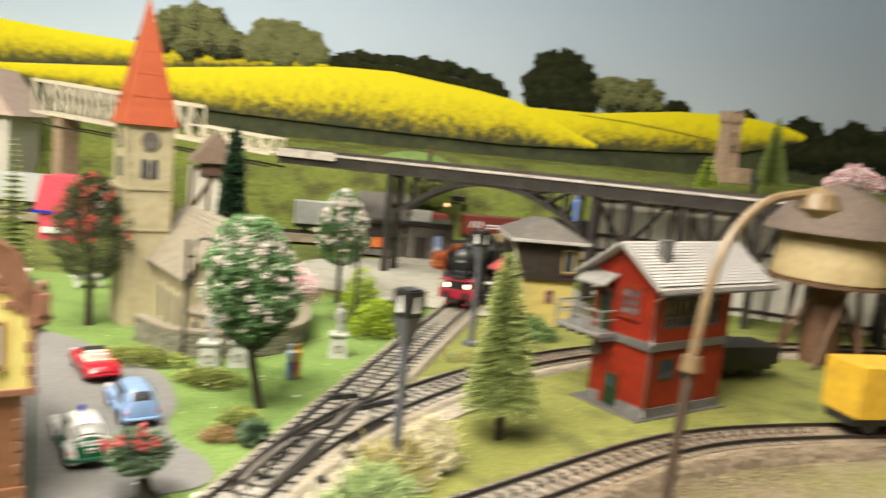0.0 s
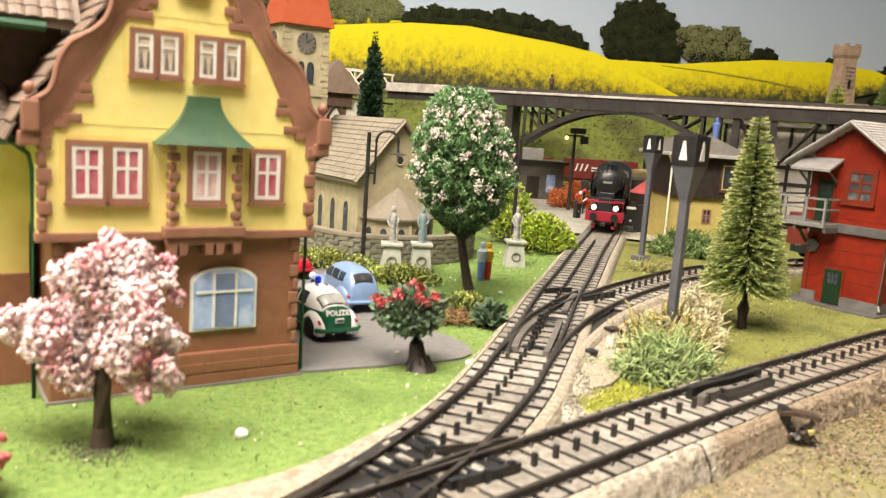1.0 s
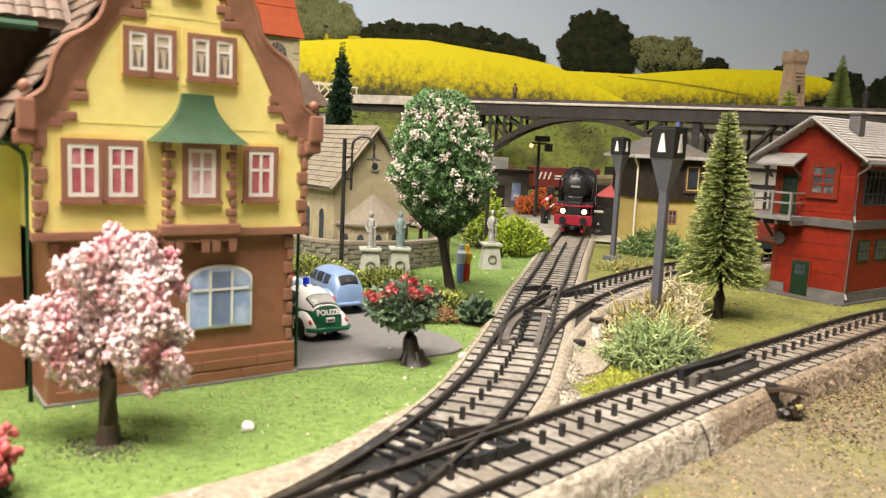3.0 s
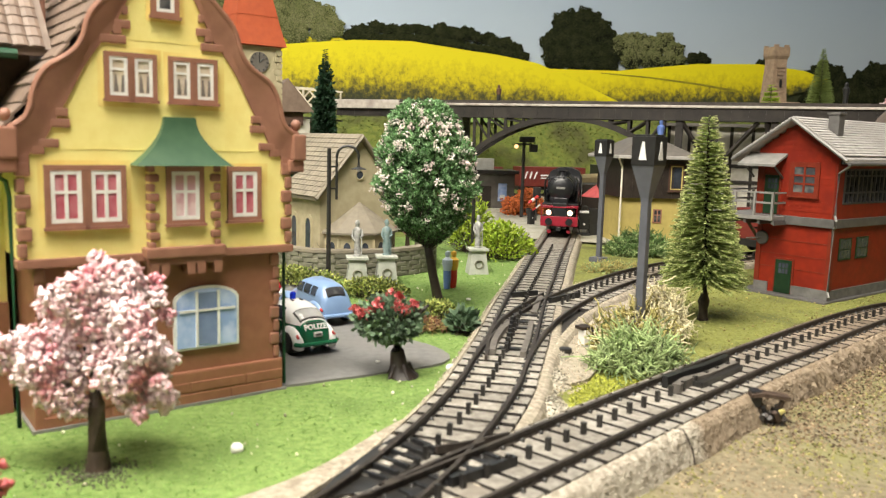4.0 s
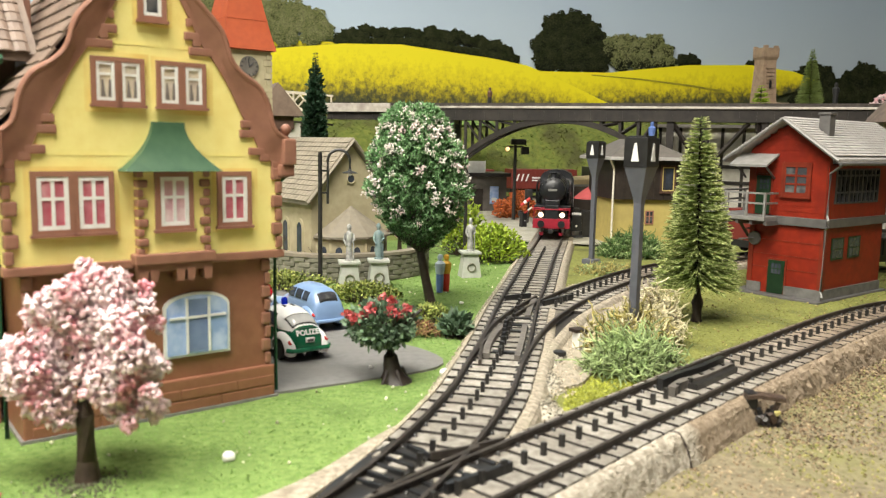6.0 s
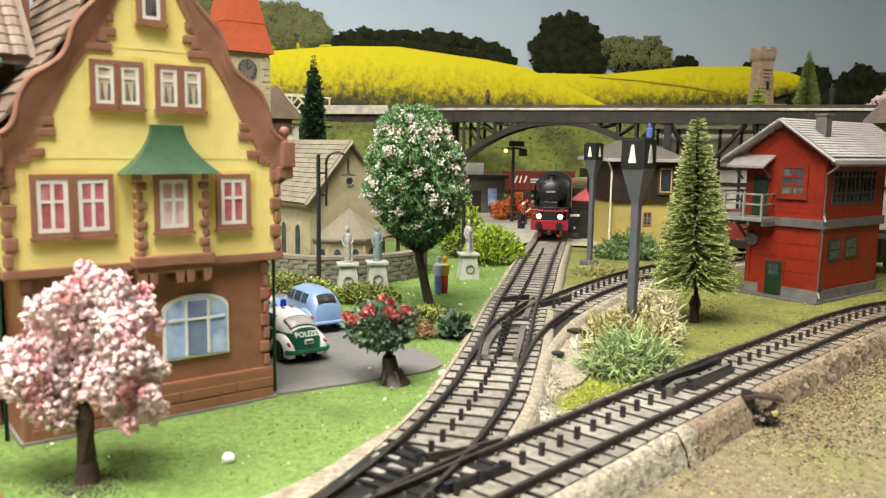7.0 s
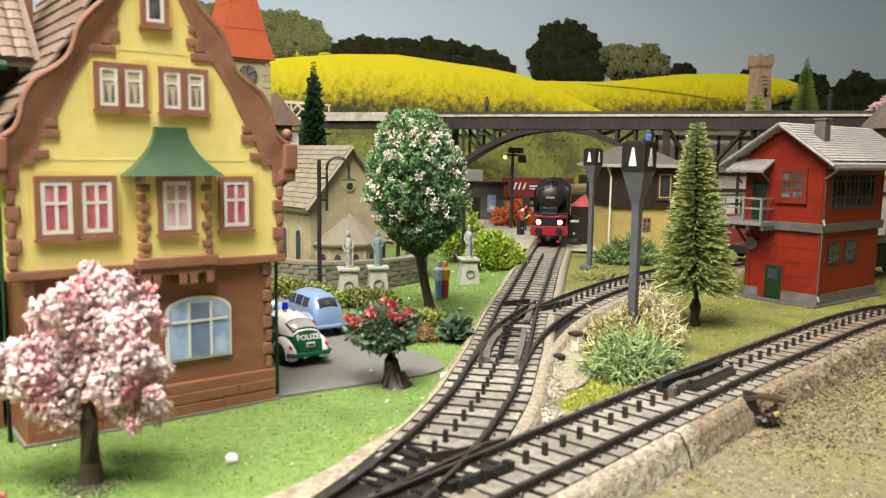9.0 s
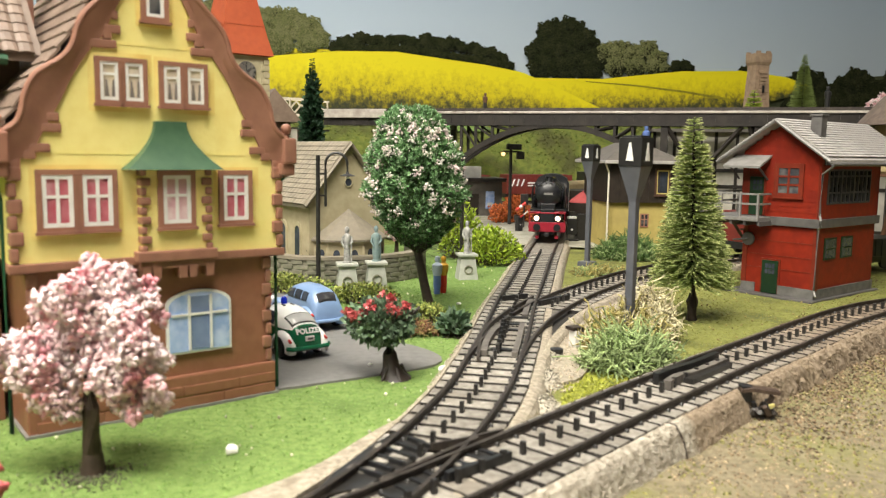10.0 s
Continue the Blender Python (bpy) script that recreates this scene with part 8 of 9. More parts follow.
def left_lawn(p):
    dm, dfr = away(p, MAIN), away(p, FRONT)
    return (dm < -2.0) & (dfr < -2.0) & ~inside(ROAD, p[:, 0], p[:, 1]) & ~((p[:, 1] < 31 + (p[:, 0] + 4.6) * 0.7) & (p[:, 0] > -30) & (p[:, 1] > 33.3 + (p[:, 0] + 4.6) * 0.7))


def right_lawn(p):
    return (away(p, FRONT) < -1.9) & (away(p, SIDING) > 2.0) & (p[:, 0] > 7.5)


for nm, fn, key, n, x0, x1, y0, y1, lab in (("lawn_fibres", left_lawn, "grass", 70000, -13, 8, 19, 64, "short green lawn fibres"), ("turf_fibres", right_lawn, "dry", 45000, 7, 32, 33, 62, "short olive turf fibres")):
    rng, x, y = scatter(3, n, x0, x1, y0, y1, fn)
    p = np.stack([x, y, np.full(len(x), 0.0)], 1)
    p[:, 2] = 0.022 * wave(x, y, 0.9) + 0.014 * wave(x, y, 2.3, 1.0) - 0.01
    d = unit(rng.normal(size=(len(x), 3)) * np.array([1.0, 1.0, 0.2]) + np.array([0, 0, 0.35]))
    v, f = leaves(rng, p, d, 0.12 * rng.uniform(0.5, 1.3, len(x)), 0.017)
    tagged(raw(nm, v, f, FIB[key]), lab, "grass", kind="stuff")

for nm, key, n, lab in (("earth_crumbs", "crumb", 26000, "loose tan crumbs on the dry earth"), ("moss_crumbs", "moss", 22000, "olive moss crumbs on the dry earth")):
    rng, x, y = scatter(9 if key == "crumb" else 10, n * 2, 2, 34, 17, 46, lambda p: (away(p, FRONT) > 2.0) & (np.sin(p[:, 0] * 0.9) * np.cos(p[:, 1] * 0.7) * (1 if key == "crumb" else -1) > -0.45))
    p = np.stack([x, y, -0.42 + 0.05 * wave(x, y, 0.8, 2.0) + 0.02 * wave(x, y, 3.1)], 1)
    v, f = blobs(rng, p, 0.042 * rng.uniform(0.3, 1.0, len(x)) ** 1.5 * 1.5)
    tagged(raw(nm, v, f, FIB[key]), lab, "gravel", kind="stuff")
rng = np.random.default_rng(12)
L = spline(FRONT, 0.05)
i = rng.integers(140, len(L) - 200, 16000)
t = L[i + 1] - L[i]
t /= np.linalg.norm(t, axis=1, keepdims=True)
o = rng.uniform(1.47, 2.1, len(i))
z = np.interp(o, (1.47, 1.62, 1.74, 1.84, 1.92, 2.0, 2.1), (0.42, 0.405, 0.345, 0.215, 0.015, -0.205, -0.46))
v, f = blobs(rng, np.stack([L[i, 0] + t[:, 1] * o, L[i, 1] - t[:, 0] * o, z], 1), 0.034 * rng.uniform(0.4, 1.4, len(i)))
tagged(raw("embankment_grit", v, f, FRONT_BED), "sandy grit glued along the embankment", "gravel", kind="stuff")
rng, x, y = scatter(16, 60000, 8, 30, 27, 46, lambda p: (away(p, FRONT) > 2.0) & (away(p, FRONT) < 6.0))
dd = away(np.stack([x, y], 1), FRONT)
keep = rng.uniform(0, 1, len(x)) < np.clip((6.0 - dd) / 3.5, 0, 1) ** 1.6 * smooth01((x - 9.5) / 3) * 0.8
x, y = x[keep], y[keep]
v, f = leaves(rng, np.stack([x, y, -0.38 + 0.05 * wave(x, y, 0.8, 2.0) + 0.02 * wave(x, y, 3.1)], 1), unit(rng.normal(size=(len(x), 3)) * np.array([1, 1, 0.35])), 0.13 * rng.uniform(0.4, 1.3, len(x)), 0.035)
tagged(raw("leaf_litter", v, f, mat("brown litter", (0.24, 0.17, 0.10), (0.10, 0.065, 0.04), 300, 0.9, island=0.6)), "brown leaf litter along the embankment foot", "litter", kind="stuff")
rng, x, y = scatter(14, 9000, 2, 14, 30, 53, lambda p: (away(p, MAIN) > 1.6) & (away(p, SIDING) < 2.6) & (away(p, FRONT) < -2.0) | ((away(p, SIDING) > 1.55) & (away(p, SIDING) < 3.0) & (away(p, FRONT) < -2.0)))
v, f = blobs(rng, np.stack([x, y, np.full(len(x), 0.14)], 1), 0.035 * rng.uniform(0.5, 1.4, len(x)))
tagged(raw("gravel_grit", v, f, mat("pale grit", (0.55, 0.48, 0.37), (0.38, 0.31, 0.22), 300, 0.9, island=0.5)), "pale grit between the tracks", "gravel", kind="stuff")

# loose grains over the gravel slope and along the pale track shoulders
rng = np.random.default_rng(17)
ii = rng.integers(0, hx.size, 9000)
ii = ii[(rise.ravel()[ii] > 0.04)]
gp = np.stack([hx.ravel()[ii], hy2.ravel()[ii], hzz.ravel()[ii] + 0.01], 1) + rng.normal(size=(len(ii), 3)) * np.array([0.05, 0.05, 0.005])
v, f = blobs(rng, gp, 0.04 * rng.uniform(0.4, 1.3, len(ii)))
tagged(raw("slope_grit", v, f, mat("mixed grey grit", (0.42, 0.38, 0.30), (0.16, 0.145, 0.11), 120, 0.9, island=0.6)), "mixed grey grit on the gravel slope", "gravel", kind="stuff")
for line, lo, hi in ((MAIN, 60, 900), (SIDING, 40, 420)):
    L = spline(line, 0.05)
    i = rng.integers(lo, min(hi, len(L) - 2), 4200)
    t = L[i + 1] - L[i]
    t /= np.linalg.norm(t, axis=1, keepdims=True)
    o = rng.uniform(1.5, 1.95, len(i)) * rng.choice((-1, 1), len(i))
    p2 = np.stack([L[i, 0] + t[:, 1] * o, L[i, 1] - t[:, 0] * o], 1)
    ok = np.abs(away(p2, FRONT)) > 1.7
    if line is SIDING:
        ok &= np.abs(away(p2, MAIN)) > 1.6
    else:
        ok &= (np.abs(away(p2, SIDING)) > 1.6) | (p2[:, 1] < 33)
    z = np.interp(np.abs(o), (1.5, 1.55, 1.71, 2.05), (0.4, 0.385, 0.24, -0.1))
    v, f = blobs(rng, np.column_stack([p2, z])[ok], 0.028 * rng.uniform(0.4, 1.3, int(ok.sum())))
    tagged(raw("shoulder_grit", v, f, mat("sandy grit", (0.50, 0.45, 0.36), (0.34, 0.29, 0.21), 120, 0.9, island=0.4)), "sandy grit along the track shoulder", "gravel", kind="stuff")
rng, x, y = scatter(18, 9000, 4.2, 8.4, 30.2, 34.8, lambda p: (away(p, FRONT) < -1.75) & (away(p, MAIN) > 2.5) & (away(p, FRONT) > -3.6))
v, f = leaves(rng, np.stack([x, y, np.full(len(x), 0.0)], 1), unit(rng.normal(size=(len(x), 3)) * np.array([1, 1, 0.3]) + np.array([0, 0, 0.4])), 0.12 * rng.uniform(0.5, 1.3, len(x)), 0.02)
tagged(raw("moss_tuft", v, f, mat("lime moss", (0.30, 0.33, 0.035), (0.40, 0.42, 0.07), 200, 0.9, island=0.3)), "bright lime moss between the tracks", "moss", kind="stuff")

# pale flecks and brown bits lying in the lawns
for nm, fn, seed, n, box4, c1, c2, lab in (("lawn_fleck", left_lawn, 31, 260, (-12, 6, 20, 62), (0.72, 0.70, 0.56), (0.5, 0.5, 0.3), "pale flecks lying in the lawn"), ("turf_fleck", right_lawn, 32, 900, (8, 31, 34, 60), (0.42, 0.36, 0.12), (0.12, 0.09, 0.045), "straw and brown bits in the turf")):
    rng, x, y = scatter(seed, n, *box4, fn)
    v, f = blobs(rng, np.stack([x, y, np.full(len(x), 0.05)], 1), 0.05 * rng.uniform(0.4, 1.5, len(x)))
    tagged(raw(nm, v, f, mat(nm.replace("_", " "), c1, c2, 60, 0.8, island=0.4)), lab, "litter", kind="stuff")


# ---- steam train on the main track ----
def along(line, dist):
    L = spline(line, 0.25)
    s = np.concatenate([[0], np.cumsum(np.linalg.norm(np.diff(L, axis=0), axis=1))])
    p = np.array([np.interp(dist, s, L[:, k]) for k in (0, 1)])
    q = np.array([np.interp(dist + 0.5, s, L[:, k]) for k in (0, 1)])
    return p, math.degrees(math.atan2(q[1] - p[1], q[0] - p[0]))


def at_y(line, y):
    L = spline(line, 0.25)
    s = np.concatenate([[0], np.cumsum(np.linalg.norm(np.diff(L, axis=0), axis=1))])
    return s[np.abs(L[:, 1] - y).argmin()]


def wheel(parent, x, y, r, red=True):
    Wl = new("wheel")
    Wl.parent = parent
    Wl.matrix_basis = pose(x * K, y * K, (0.76 + r) * K, 0, 90, 0)
    b = lathe(B(), [(r * 0.8, -0.11), (r, -0.11), (r, 0.02), (r * 1.1, 0.03), (r * 1.1, 0.1), (r * 0.8, 0.1)], 24)
    part("tyre", b, M["steel"], Wl, "", True)
    b = B()
    for k in range(10):
        a = k * math.pi / 5
        tube(b, (0, 0, 0), (r * 0.85 * math.cos(a), r * 0.85 * math.sin(a), 0), 0.06, 0.05, 5)
    tube(b, (0, 0, -0.12), (0, 0, 0.12), r * 0.24, r * 0.24, 10)
    part("spoke_wheel", b, M["loco_red"], Wl)


def locomotive():
    d0 = at_y(MAIN, 72.0)
    p, ang = along(MAIN, d0 + 6.0)
    T = thing("steam_locomotive", "black steam locomotive with red buffer beam and lit headlamps", "locomotive", place(p[0], p[1], 0, ang - 90))
    # local y runs backwards along the track, the front at y = -6
    b = tube(B(), (0, -4.7, 3.55), (0, 4.0, 3.55), 1.0, 1.08, 28)
    part("boiler", b, M["loco_black"], T, "", True)
    b = B()
    b2 = [(1.03, -0.0), (1.03, 0.14), (0.93, 0.2), (0.86, 0.26), (0.6, 0.36), (0.3, 0.42), (0.02, 0.44)]
    lathe(b, b2, 28)
    b.transform(Matrix.Translation((0, -4.7, 3.55)) @ Matrix.Rotation(math.pi / 2, 4, "X"))
    part("smokebox_door", b, M["loco_black"], T, "", True)
    b = B()
    for k in range(14):
        a = k * math.pi / 7
        box(b, 0.93 * math.cos(a) - 0.06, 0.93 * math.cos(a) + 0.06, -4.98, -4.8, 3.55 + 0.93 * math.sin(a) - 0.06, 3.55 + 0.93 * math.sin(a) + 0.06)
    tagged(part("door_clamp_ring", b, M["loco_black"], T), kind="stuff")
    part("name_plate", box(B(), -0.36, 0.36, -5.2, -5.1, 3.5, 3.68), M["grey_pale"], T, "pale plate with unreadable mark")
    b = lathe(B(), [(0.34, 4.45), (0.28, 4.6), (0.27, 4.9), (0.36, 5.0), (0.3, 5.05), (0.22, 4.9)], 18, (0, -3.9))
    part("chimney", b, M["loco_black"], T, "", True)
    for y in (-1.4, 0.9):
        b = lathe(B(), [(0.55, 4.3), (0.52, 4.7), (0.4, 4.86), (0.02, 4.9)], 18, (0, y))
        part("dome", b, M["loco_black"], T, "", True)
    for y in (-3.0, -0.3, 2.0):
        b = lathe(B(), [(1.06, -0.06), (1.09, -0.06), (1.09, 0.06), (1.06, 0.06)], 28)
        b.transform(Matrix.Translation((0, y, 3.55)) @ Matrix.Rotation(math.pi / 2, 4, "X"))
        part("boiler_band", b, M["loco_black"], T)
    for s in (-1, 1):
        b = B()
        loft(b, [[(s * 1.32, y, 2.55), (s * 1.42, y, 3.2), (s * 1.36, y, 4.2), (s * 1.18, y, 4.55), (s * 1.14, y, 4.55), (s * 1.31, y, 4.18), (s * 1.37, y, 3.2), (s * 1.27, y, 2.55)] for y in (-4.7, -4.5, -3.0, -2.8)])
        part("smoke_deflector", b, M["loco_black"], T, "", True)
        part("running_board", box(B(), min(s * 0.6, s * 1.48), max(s * 0.6, s * 1.48), -4.9, 4.0, 2.42, 2.56, 0.02), M["loco_black"], T)
        b = tube(B(), (s * 1.12, -4.6, 1.75), (s * 1.12, -3.0, 1.75), 0.5, 0.5, 18)
        part("cylinder", b, M["loco_black"], T, "", True)
        b = tube(B(), (s * 1.12, -4.75, 1.75), (s * 1.12, -4.58, 1.75), 0.4, 0.4, 18)
        part("cylinder_cover", b, M["steel"], T)
        for y in (-1.7, 0.3, 2.3):
            wheel(T, s * 0.93, y, 0.98)
        for y in (-4.7, 4.8):
            wheel(T, s * 0.93, y, 0.52)
        part("coupling_rod", box(B(), s * 1.16 - 0.06, s * 1.16 + 0.06, -1.8, 2.4, 1.4, 1.62, 0.03), M["steel"], T, "bright steel rod")
        part("piston_rod", box(B(), s * 1.2 - 0.05, s * 1.2 + 0.05, -3.0, 0.3, 1.66, 1.8), M["steel"], T, "bright steel rod")
        b = pipe(B(), [(s * 1.05, -4.4, 3.0), (s * 1.2, -2, 3.9), (s * 1.1, 1, 4.1), (s * 1.1, 4, 4.0)], 0.06)
        part("pipe", b, M["loco_black"], T)
        part("pump", tube(B(), (s * 1.25, -2.2, 2.6), (s * 1.25, -2.2, 3.6), 0.24, 0.24, 12), M["loco_black"], T, "", True)
        b = tube(B(), (s * 0.86, -6.02, 2.12), (s * 0.86, -5.75, 2.12), 0.3, 0.26, 18)
        part("headlamp_body", b, M["loco_black"], T)
        b = tube(B(), (s * 0.86, -6.06, 2.12), (s * 0.86, -6.0, 2.12), 0.2, 0.22, 18)
        part("headlamp_lens", b, M["lamp_glow"], T, "lit warm white headlamp")
        b = tube(B(), (s * 0.82, -6.35, 1.42), (s * 0.82, -6.0, 1.42), 0.1, 0.1, 10)
        tube(b, (s * 0.82, -6.42, 1.42), (s * 0.82, -6.35, 1.42), 0.29, 0.29, 16)
        part("buffer", b, M["loco_black"], T)
        b = pipe(B(), [(s * 1.42, -6.0, 1.85), (s * 1.42, -6.0, 2.75), (s * 0.9, -6.0, 2.78)], 0.045, 6)
        part("hand_rail", b, M["loco_red"], T)
        b = prism(B(), [(s * 0.62, 1.1), (s * 0.95, 1.1), (s * 0.9, 0.85), (s * 0.66, 0.85)], -5.9, -5.7)
        part("rail_guard", b, M["loco_red"], T)
    part("front_platform", box(B(), -1.5, 1.5, -6.0, -4.8, 2.6, 2.72, 0.02), M["loco_red"], T, "red footboard edge")
    part("buffer_beam", box(B(), -1.5, 1.5, -6.02, -5.82, 1.05, 1.85, 0.03), M["loco_red"], T, "red buffer beam")
    part("front_plate", box(B(), -0.55, 0.55, -5.98, -5.2, 1.9, 3.3, 0.04), M["loco_black"], T)
    part("smokebox_saddle", box(B(), -0.62, 0.62, -5.0, -3.2, 1.6, 3.7, 0.08), M["loco_black"], T)
    part("frame", box(B(), -0.6, 0.6, -5.8, 5.6, 1.2, 2.0), M["loco_black"], T)
    part("coupler", box(B(), -0.18, 0.18, -6.7, -6.0, 1.1, 1.4, 0.04), M["black"], T)
    b = B()
    prism(b, [(-1.55, 2.4), (1.55, 2.4), (1.55, 5.1), (1.3, 5.6), (0.7, 5.9), (0, 5.98), (-0.7, 5.9), (-1.3, 5.6), (-1.55, 5.1)], 3.6, 6.0)
    part("cab", b, M["loco_black"], T)
    for s in (-1, 1):
        part("cab_window", box(B(), s * 1.05 - 0.3, s * 1.05 + 0.3, 3.56, 3.62, 3.75, 4.35), M["pane_grey"], T)
        part("cab_rail", tube(B(), (s * 1.54, 5.9, 2.4), (s * 1.54, 5.9, 4.6), 0.05, 0.05, 6), M["white"], T)
    lifts = {"boiler": 0.92, "smokebox_door": 0.92, "door_clamp_ring": 0.92, "name_plate": 0.92, "chimney": 0.9, "dome": 0.9, "boiler_band": 0.92, "smoke_deflector": 0.8, "running_board": 0.65, "pipe": 0.9, "pump": 0.6, "cab_window": 0.85, "headlamp_body": 0.42, "headlamp_lens": 0.42, "buffer": 0.4, "buffer_beam": 0.38, "front_platform": 0.32, "hand_rail": 0.3}
    for o in T.children:
        o.location.z += lifts.get(o.name.split(".")[0], 0.0) * K
    # tender
    p, ang = along(MAIN, d0 + 16.2)
    N = thing("tender", "black coal tender coupled behind the locomotive", "tender", place(p[0], p[1], 0, ang - 90))
    b = B()
    prism(b, [(-1.45, 1.9), (1.45, 1.9), (1.5, 3.6), (1.2, 4.3), (-1.2, 4.3), (-1.5, 3.6)], -3.9, 3.9)
    part("tank", b, M["loco_black"], N)
    part("coal_load", box(B(), -1.1, 1.1, -3.3, 2.0, 4.25, 4.6, 0.2), M["black"], N)
    for y in (-2.8, -1.2, 1.2, 2.8):
        for s in (-1, 1):
            wheel(N, s * 0.93, y, 0.56)
    part("frame", box(B(), -0.7, 0.7, -3.9, 3.9, 1.2, 1.95), M["loco_red"], N)
    for k in range(1):
        p, ang = along(MAIN, d0 + 27.5)
        Cc = thing("passenger_coach", "cream roofed passenger coach behind the tender", "coach", place(p[0], p[1], 0, ang - 90))
        b = B()
        prism(b, [(-1.5, 1.6), (1.5, 1.6), (1.5, 3.9), (1.2, 4.5), (0.5, 4.8), (-0.5, 4.8), (-1.2, 4.5), (-1.5, 3.9)], -6, 6)
        part("body", b, M["tank"], Cc)
        for s in (-1, 1):
            for y in np.arange(-5.2, 5.3, 1.5):
                part("window", box(B(), min(s * 1.48, s * 1.53), max(s * 1.48, s * 1.53), y - 0.45, y + 0.45, 3.0, 3.8), M["pane_dark"], Cc)
            for y in (-4, 4):
                wheel(Cc, s * 0.93, y, 0.5)


locomotive()


# ---- level crossing ----
def barrier(x, y, label, rz, arm_up, size=1.0):
    T = thing("crossing_barrier", label, "barrier", place(x, y, 0.3, rz, size), "crossing barriers")
    part("housing", box(B(), -0.45, 0.45, -0.4, 0.4, 0, 2.3, 0.06), M["black"], T, "black drive housing")
    part("lamp", tube(B(), (0, -0.42, 1.0), (0, -0.4, 1.0), 0.09, 0.09, 10), M["white"], T)
    part("weight", box(B(), -0.3, 0.3, 0.5, 1.0, 1.6, 2.5, 0.05), M["iron"], T)
    d = Vector((0, -math.cos(radians(arm_up)), math.sin(radians(arm_up))))
    for k in range(5):
        a, c = Vector((0, 0, 2.0)) + d * (0.2 + k * 1.2), Vector((0, 0, 2.0)) + d * (1.4 + k * 1.2)
        part("arm_section", tube(B(), a, c, 0.13, 0.12, 8), M["red"] if k % 2 == 0 else M["white"], T, "red arm section" if k % 2 == 0 else "white arm section")
    return T


barrier(15.5, 76.5, "black crossing barrier housing with lowered arm beside the track", 90, 4)
barrier(11.3, 84.5, "crossing barrier with red and white arm lowered across the road", 30, 30, 0.62)


def yard_light():
    T = thing("yard_lamp", "dark lattice yard lamp with one bright lantern", "yard lamp", place(11.4, 92, 0.3))
    part("post", tube(B(), (0, 0, 0), (0, 0, 7.9), 0.2, 0.16, 8), M["iron"], T)
    part("bracket", box(B(), -0.9, 0.9, -0.1, 0.1, 7.6, 7.8), M["iron"], T)
    part("hood", box(B(), -0.5, 1.1, -0.4, 0.4, 7.9, 8.5, 0.1), M["iron"], T)
    b = B()
    bmesh.ops.create_icosphere(b, subdivisions=2, radius=0.22)
    b.transform(Matrix.Translation((-0.85, -0.3, 7.45)))
    part("bulb", b, M["lantern_glow"], T, "glowing warm bulb", True)
    part("lantern_frame", box(B(), 0.6, 1.4, -0.4, 0.4, 6.9, 7.7, 0.05), M["iron"], T)


yard_light()


def signal_stand(x, y, rz, h, label):
    T = thing("signal_post", label, "signal", place(x, y, 0.3, rz))
    part("post", tube(B(), (0, 0, 0), (0, 0, h), 0.09, 0.08, 8), M["iron"], T)
    part("box", box(B(), -0.38, 0.38, -0.25, 0.25, h - 1.1, h, 0.04), M["iron"], T)
    part("arm", tube(B(), (0.1, -0.3, h - 0.9), (-0.9, -0.5, h - 1.6), 0.16, 0.16, 8), M["red"], T, "red and white striped arm")
    part("arm_band", tube(B(), (-0.3, -0.38, h - 1.18), (-0.55, -0.43, h - 1.36), 0.17, 0.17, 8), M["white"], T, "white band")


signal_stand(12.4, 88.5, 0, 3.4, "short black signal post with striped arm beside the crossing")


# ---- station building, shed and wagons behind the crossing ----
def station():
    T = thing("station_building", "station building with dark boarded upper floor over a faded yellow wall", "building", place(16.4, 70.5, 0, 4))
    part("lower_wall", box(B(), 0, 4.9, 0, 6, 0, 4.0), M["sb_yellow"], T)
    part("upper_wall", box(B(), -0.2, 5.1, -0.4, 6.2, 4.0, 7.1), M["station_dark"], T)
    for k in range(7):
        part("board_strip", box(B(), -0.2 + 0.82 * k, -0.12 + 0.82 * k, -0.46, -0.38, 4.0, 7.1), M["station_dark"], T)
    part("eave_board", box(B(), -0.9, 5.7, -1.3, 7.0, 7.1, 7.36, 0.04), M["tile_grey"], T, "pale eave edge")
    b = B()
    loft(b, [[(-0.85 + a, -1.25 + a, z), (5.65 - a, -1.25 + a, z), (5.65 - a, 6.9 - a, z), (-0.85 + a, 6.9 - a, z)] for a, z in ((0, 7.36), (2.6, 8.8))])
    part("roof", b, M["facade_grey"], T, "grey hipped roof")
    window(T, 3.7, 4.7, 4.7, 6.6, -0.4, "pane_dark", frame="sb_yellow", surround="brown_dark", cols=1, rows=1)
    window(T, 2.6, 3.3, 2.0, 3.1, 0, "pane_grey", frame="brown", cols=2, rows=2)
    part("drain_pipe", pipe(B(), [(-0.8, -1.1, 7.1), (-0.3, -0.5, 6.4), (-0.3, -0.5, 0.2)], 0.08, 6), M["cream"], T)
    U = thing("parasol", "closed pink red parasol beside the station", "parasol", place(16.2, 77, 0.3))
    part("pole", tube(B(), (0, 0, 0), (0, 0, 4.6), 0.06, 0.06, 6), M["white"], U)
    part("canopy", lathe(B(), [(1.7, 3.3), (1.65, 3.4), (0.9, 4.0), (0.05, 4.6)], 12), M["parasol"], U, "pink red canopy")
    Bk = thing("kiosk", "dark open market stall beside the station", "stall", place(15.8, 84, 0.3, 10))
    part("box", box(B(), 0, 5, 0, 4, 0, 4.0), M["station_dark"], Bk)
    part("sill", box(B(), -0.1, 5.1, -0.2, 0.0, 1.2, 1.45), M["facade_grey"], Bk)


station()


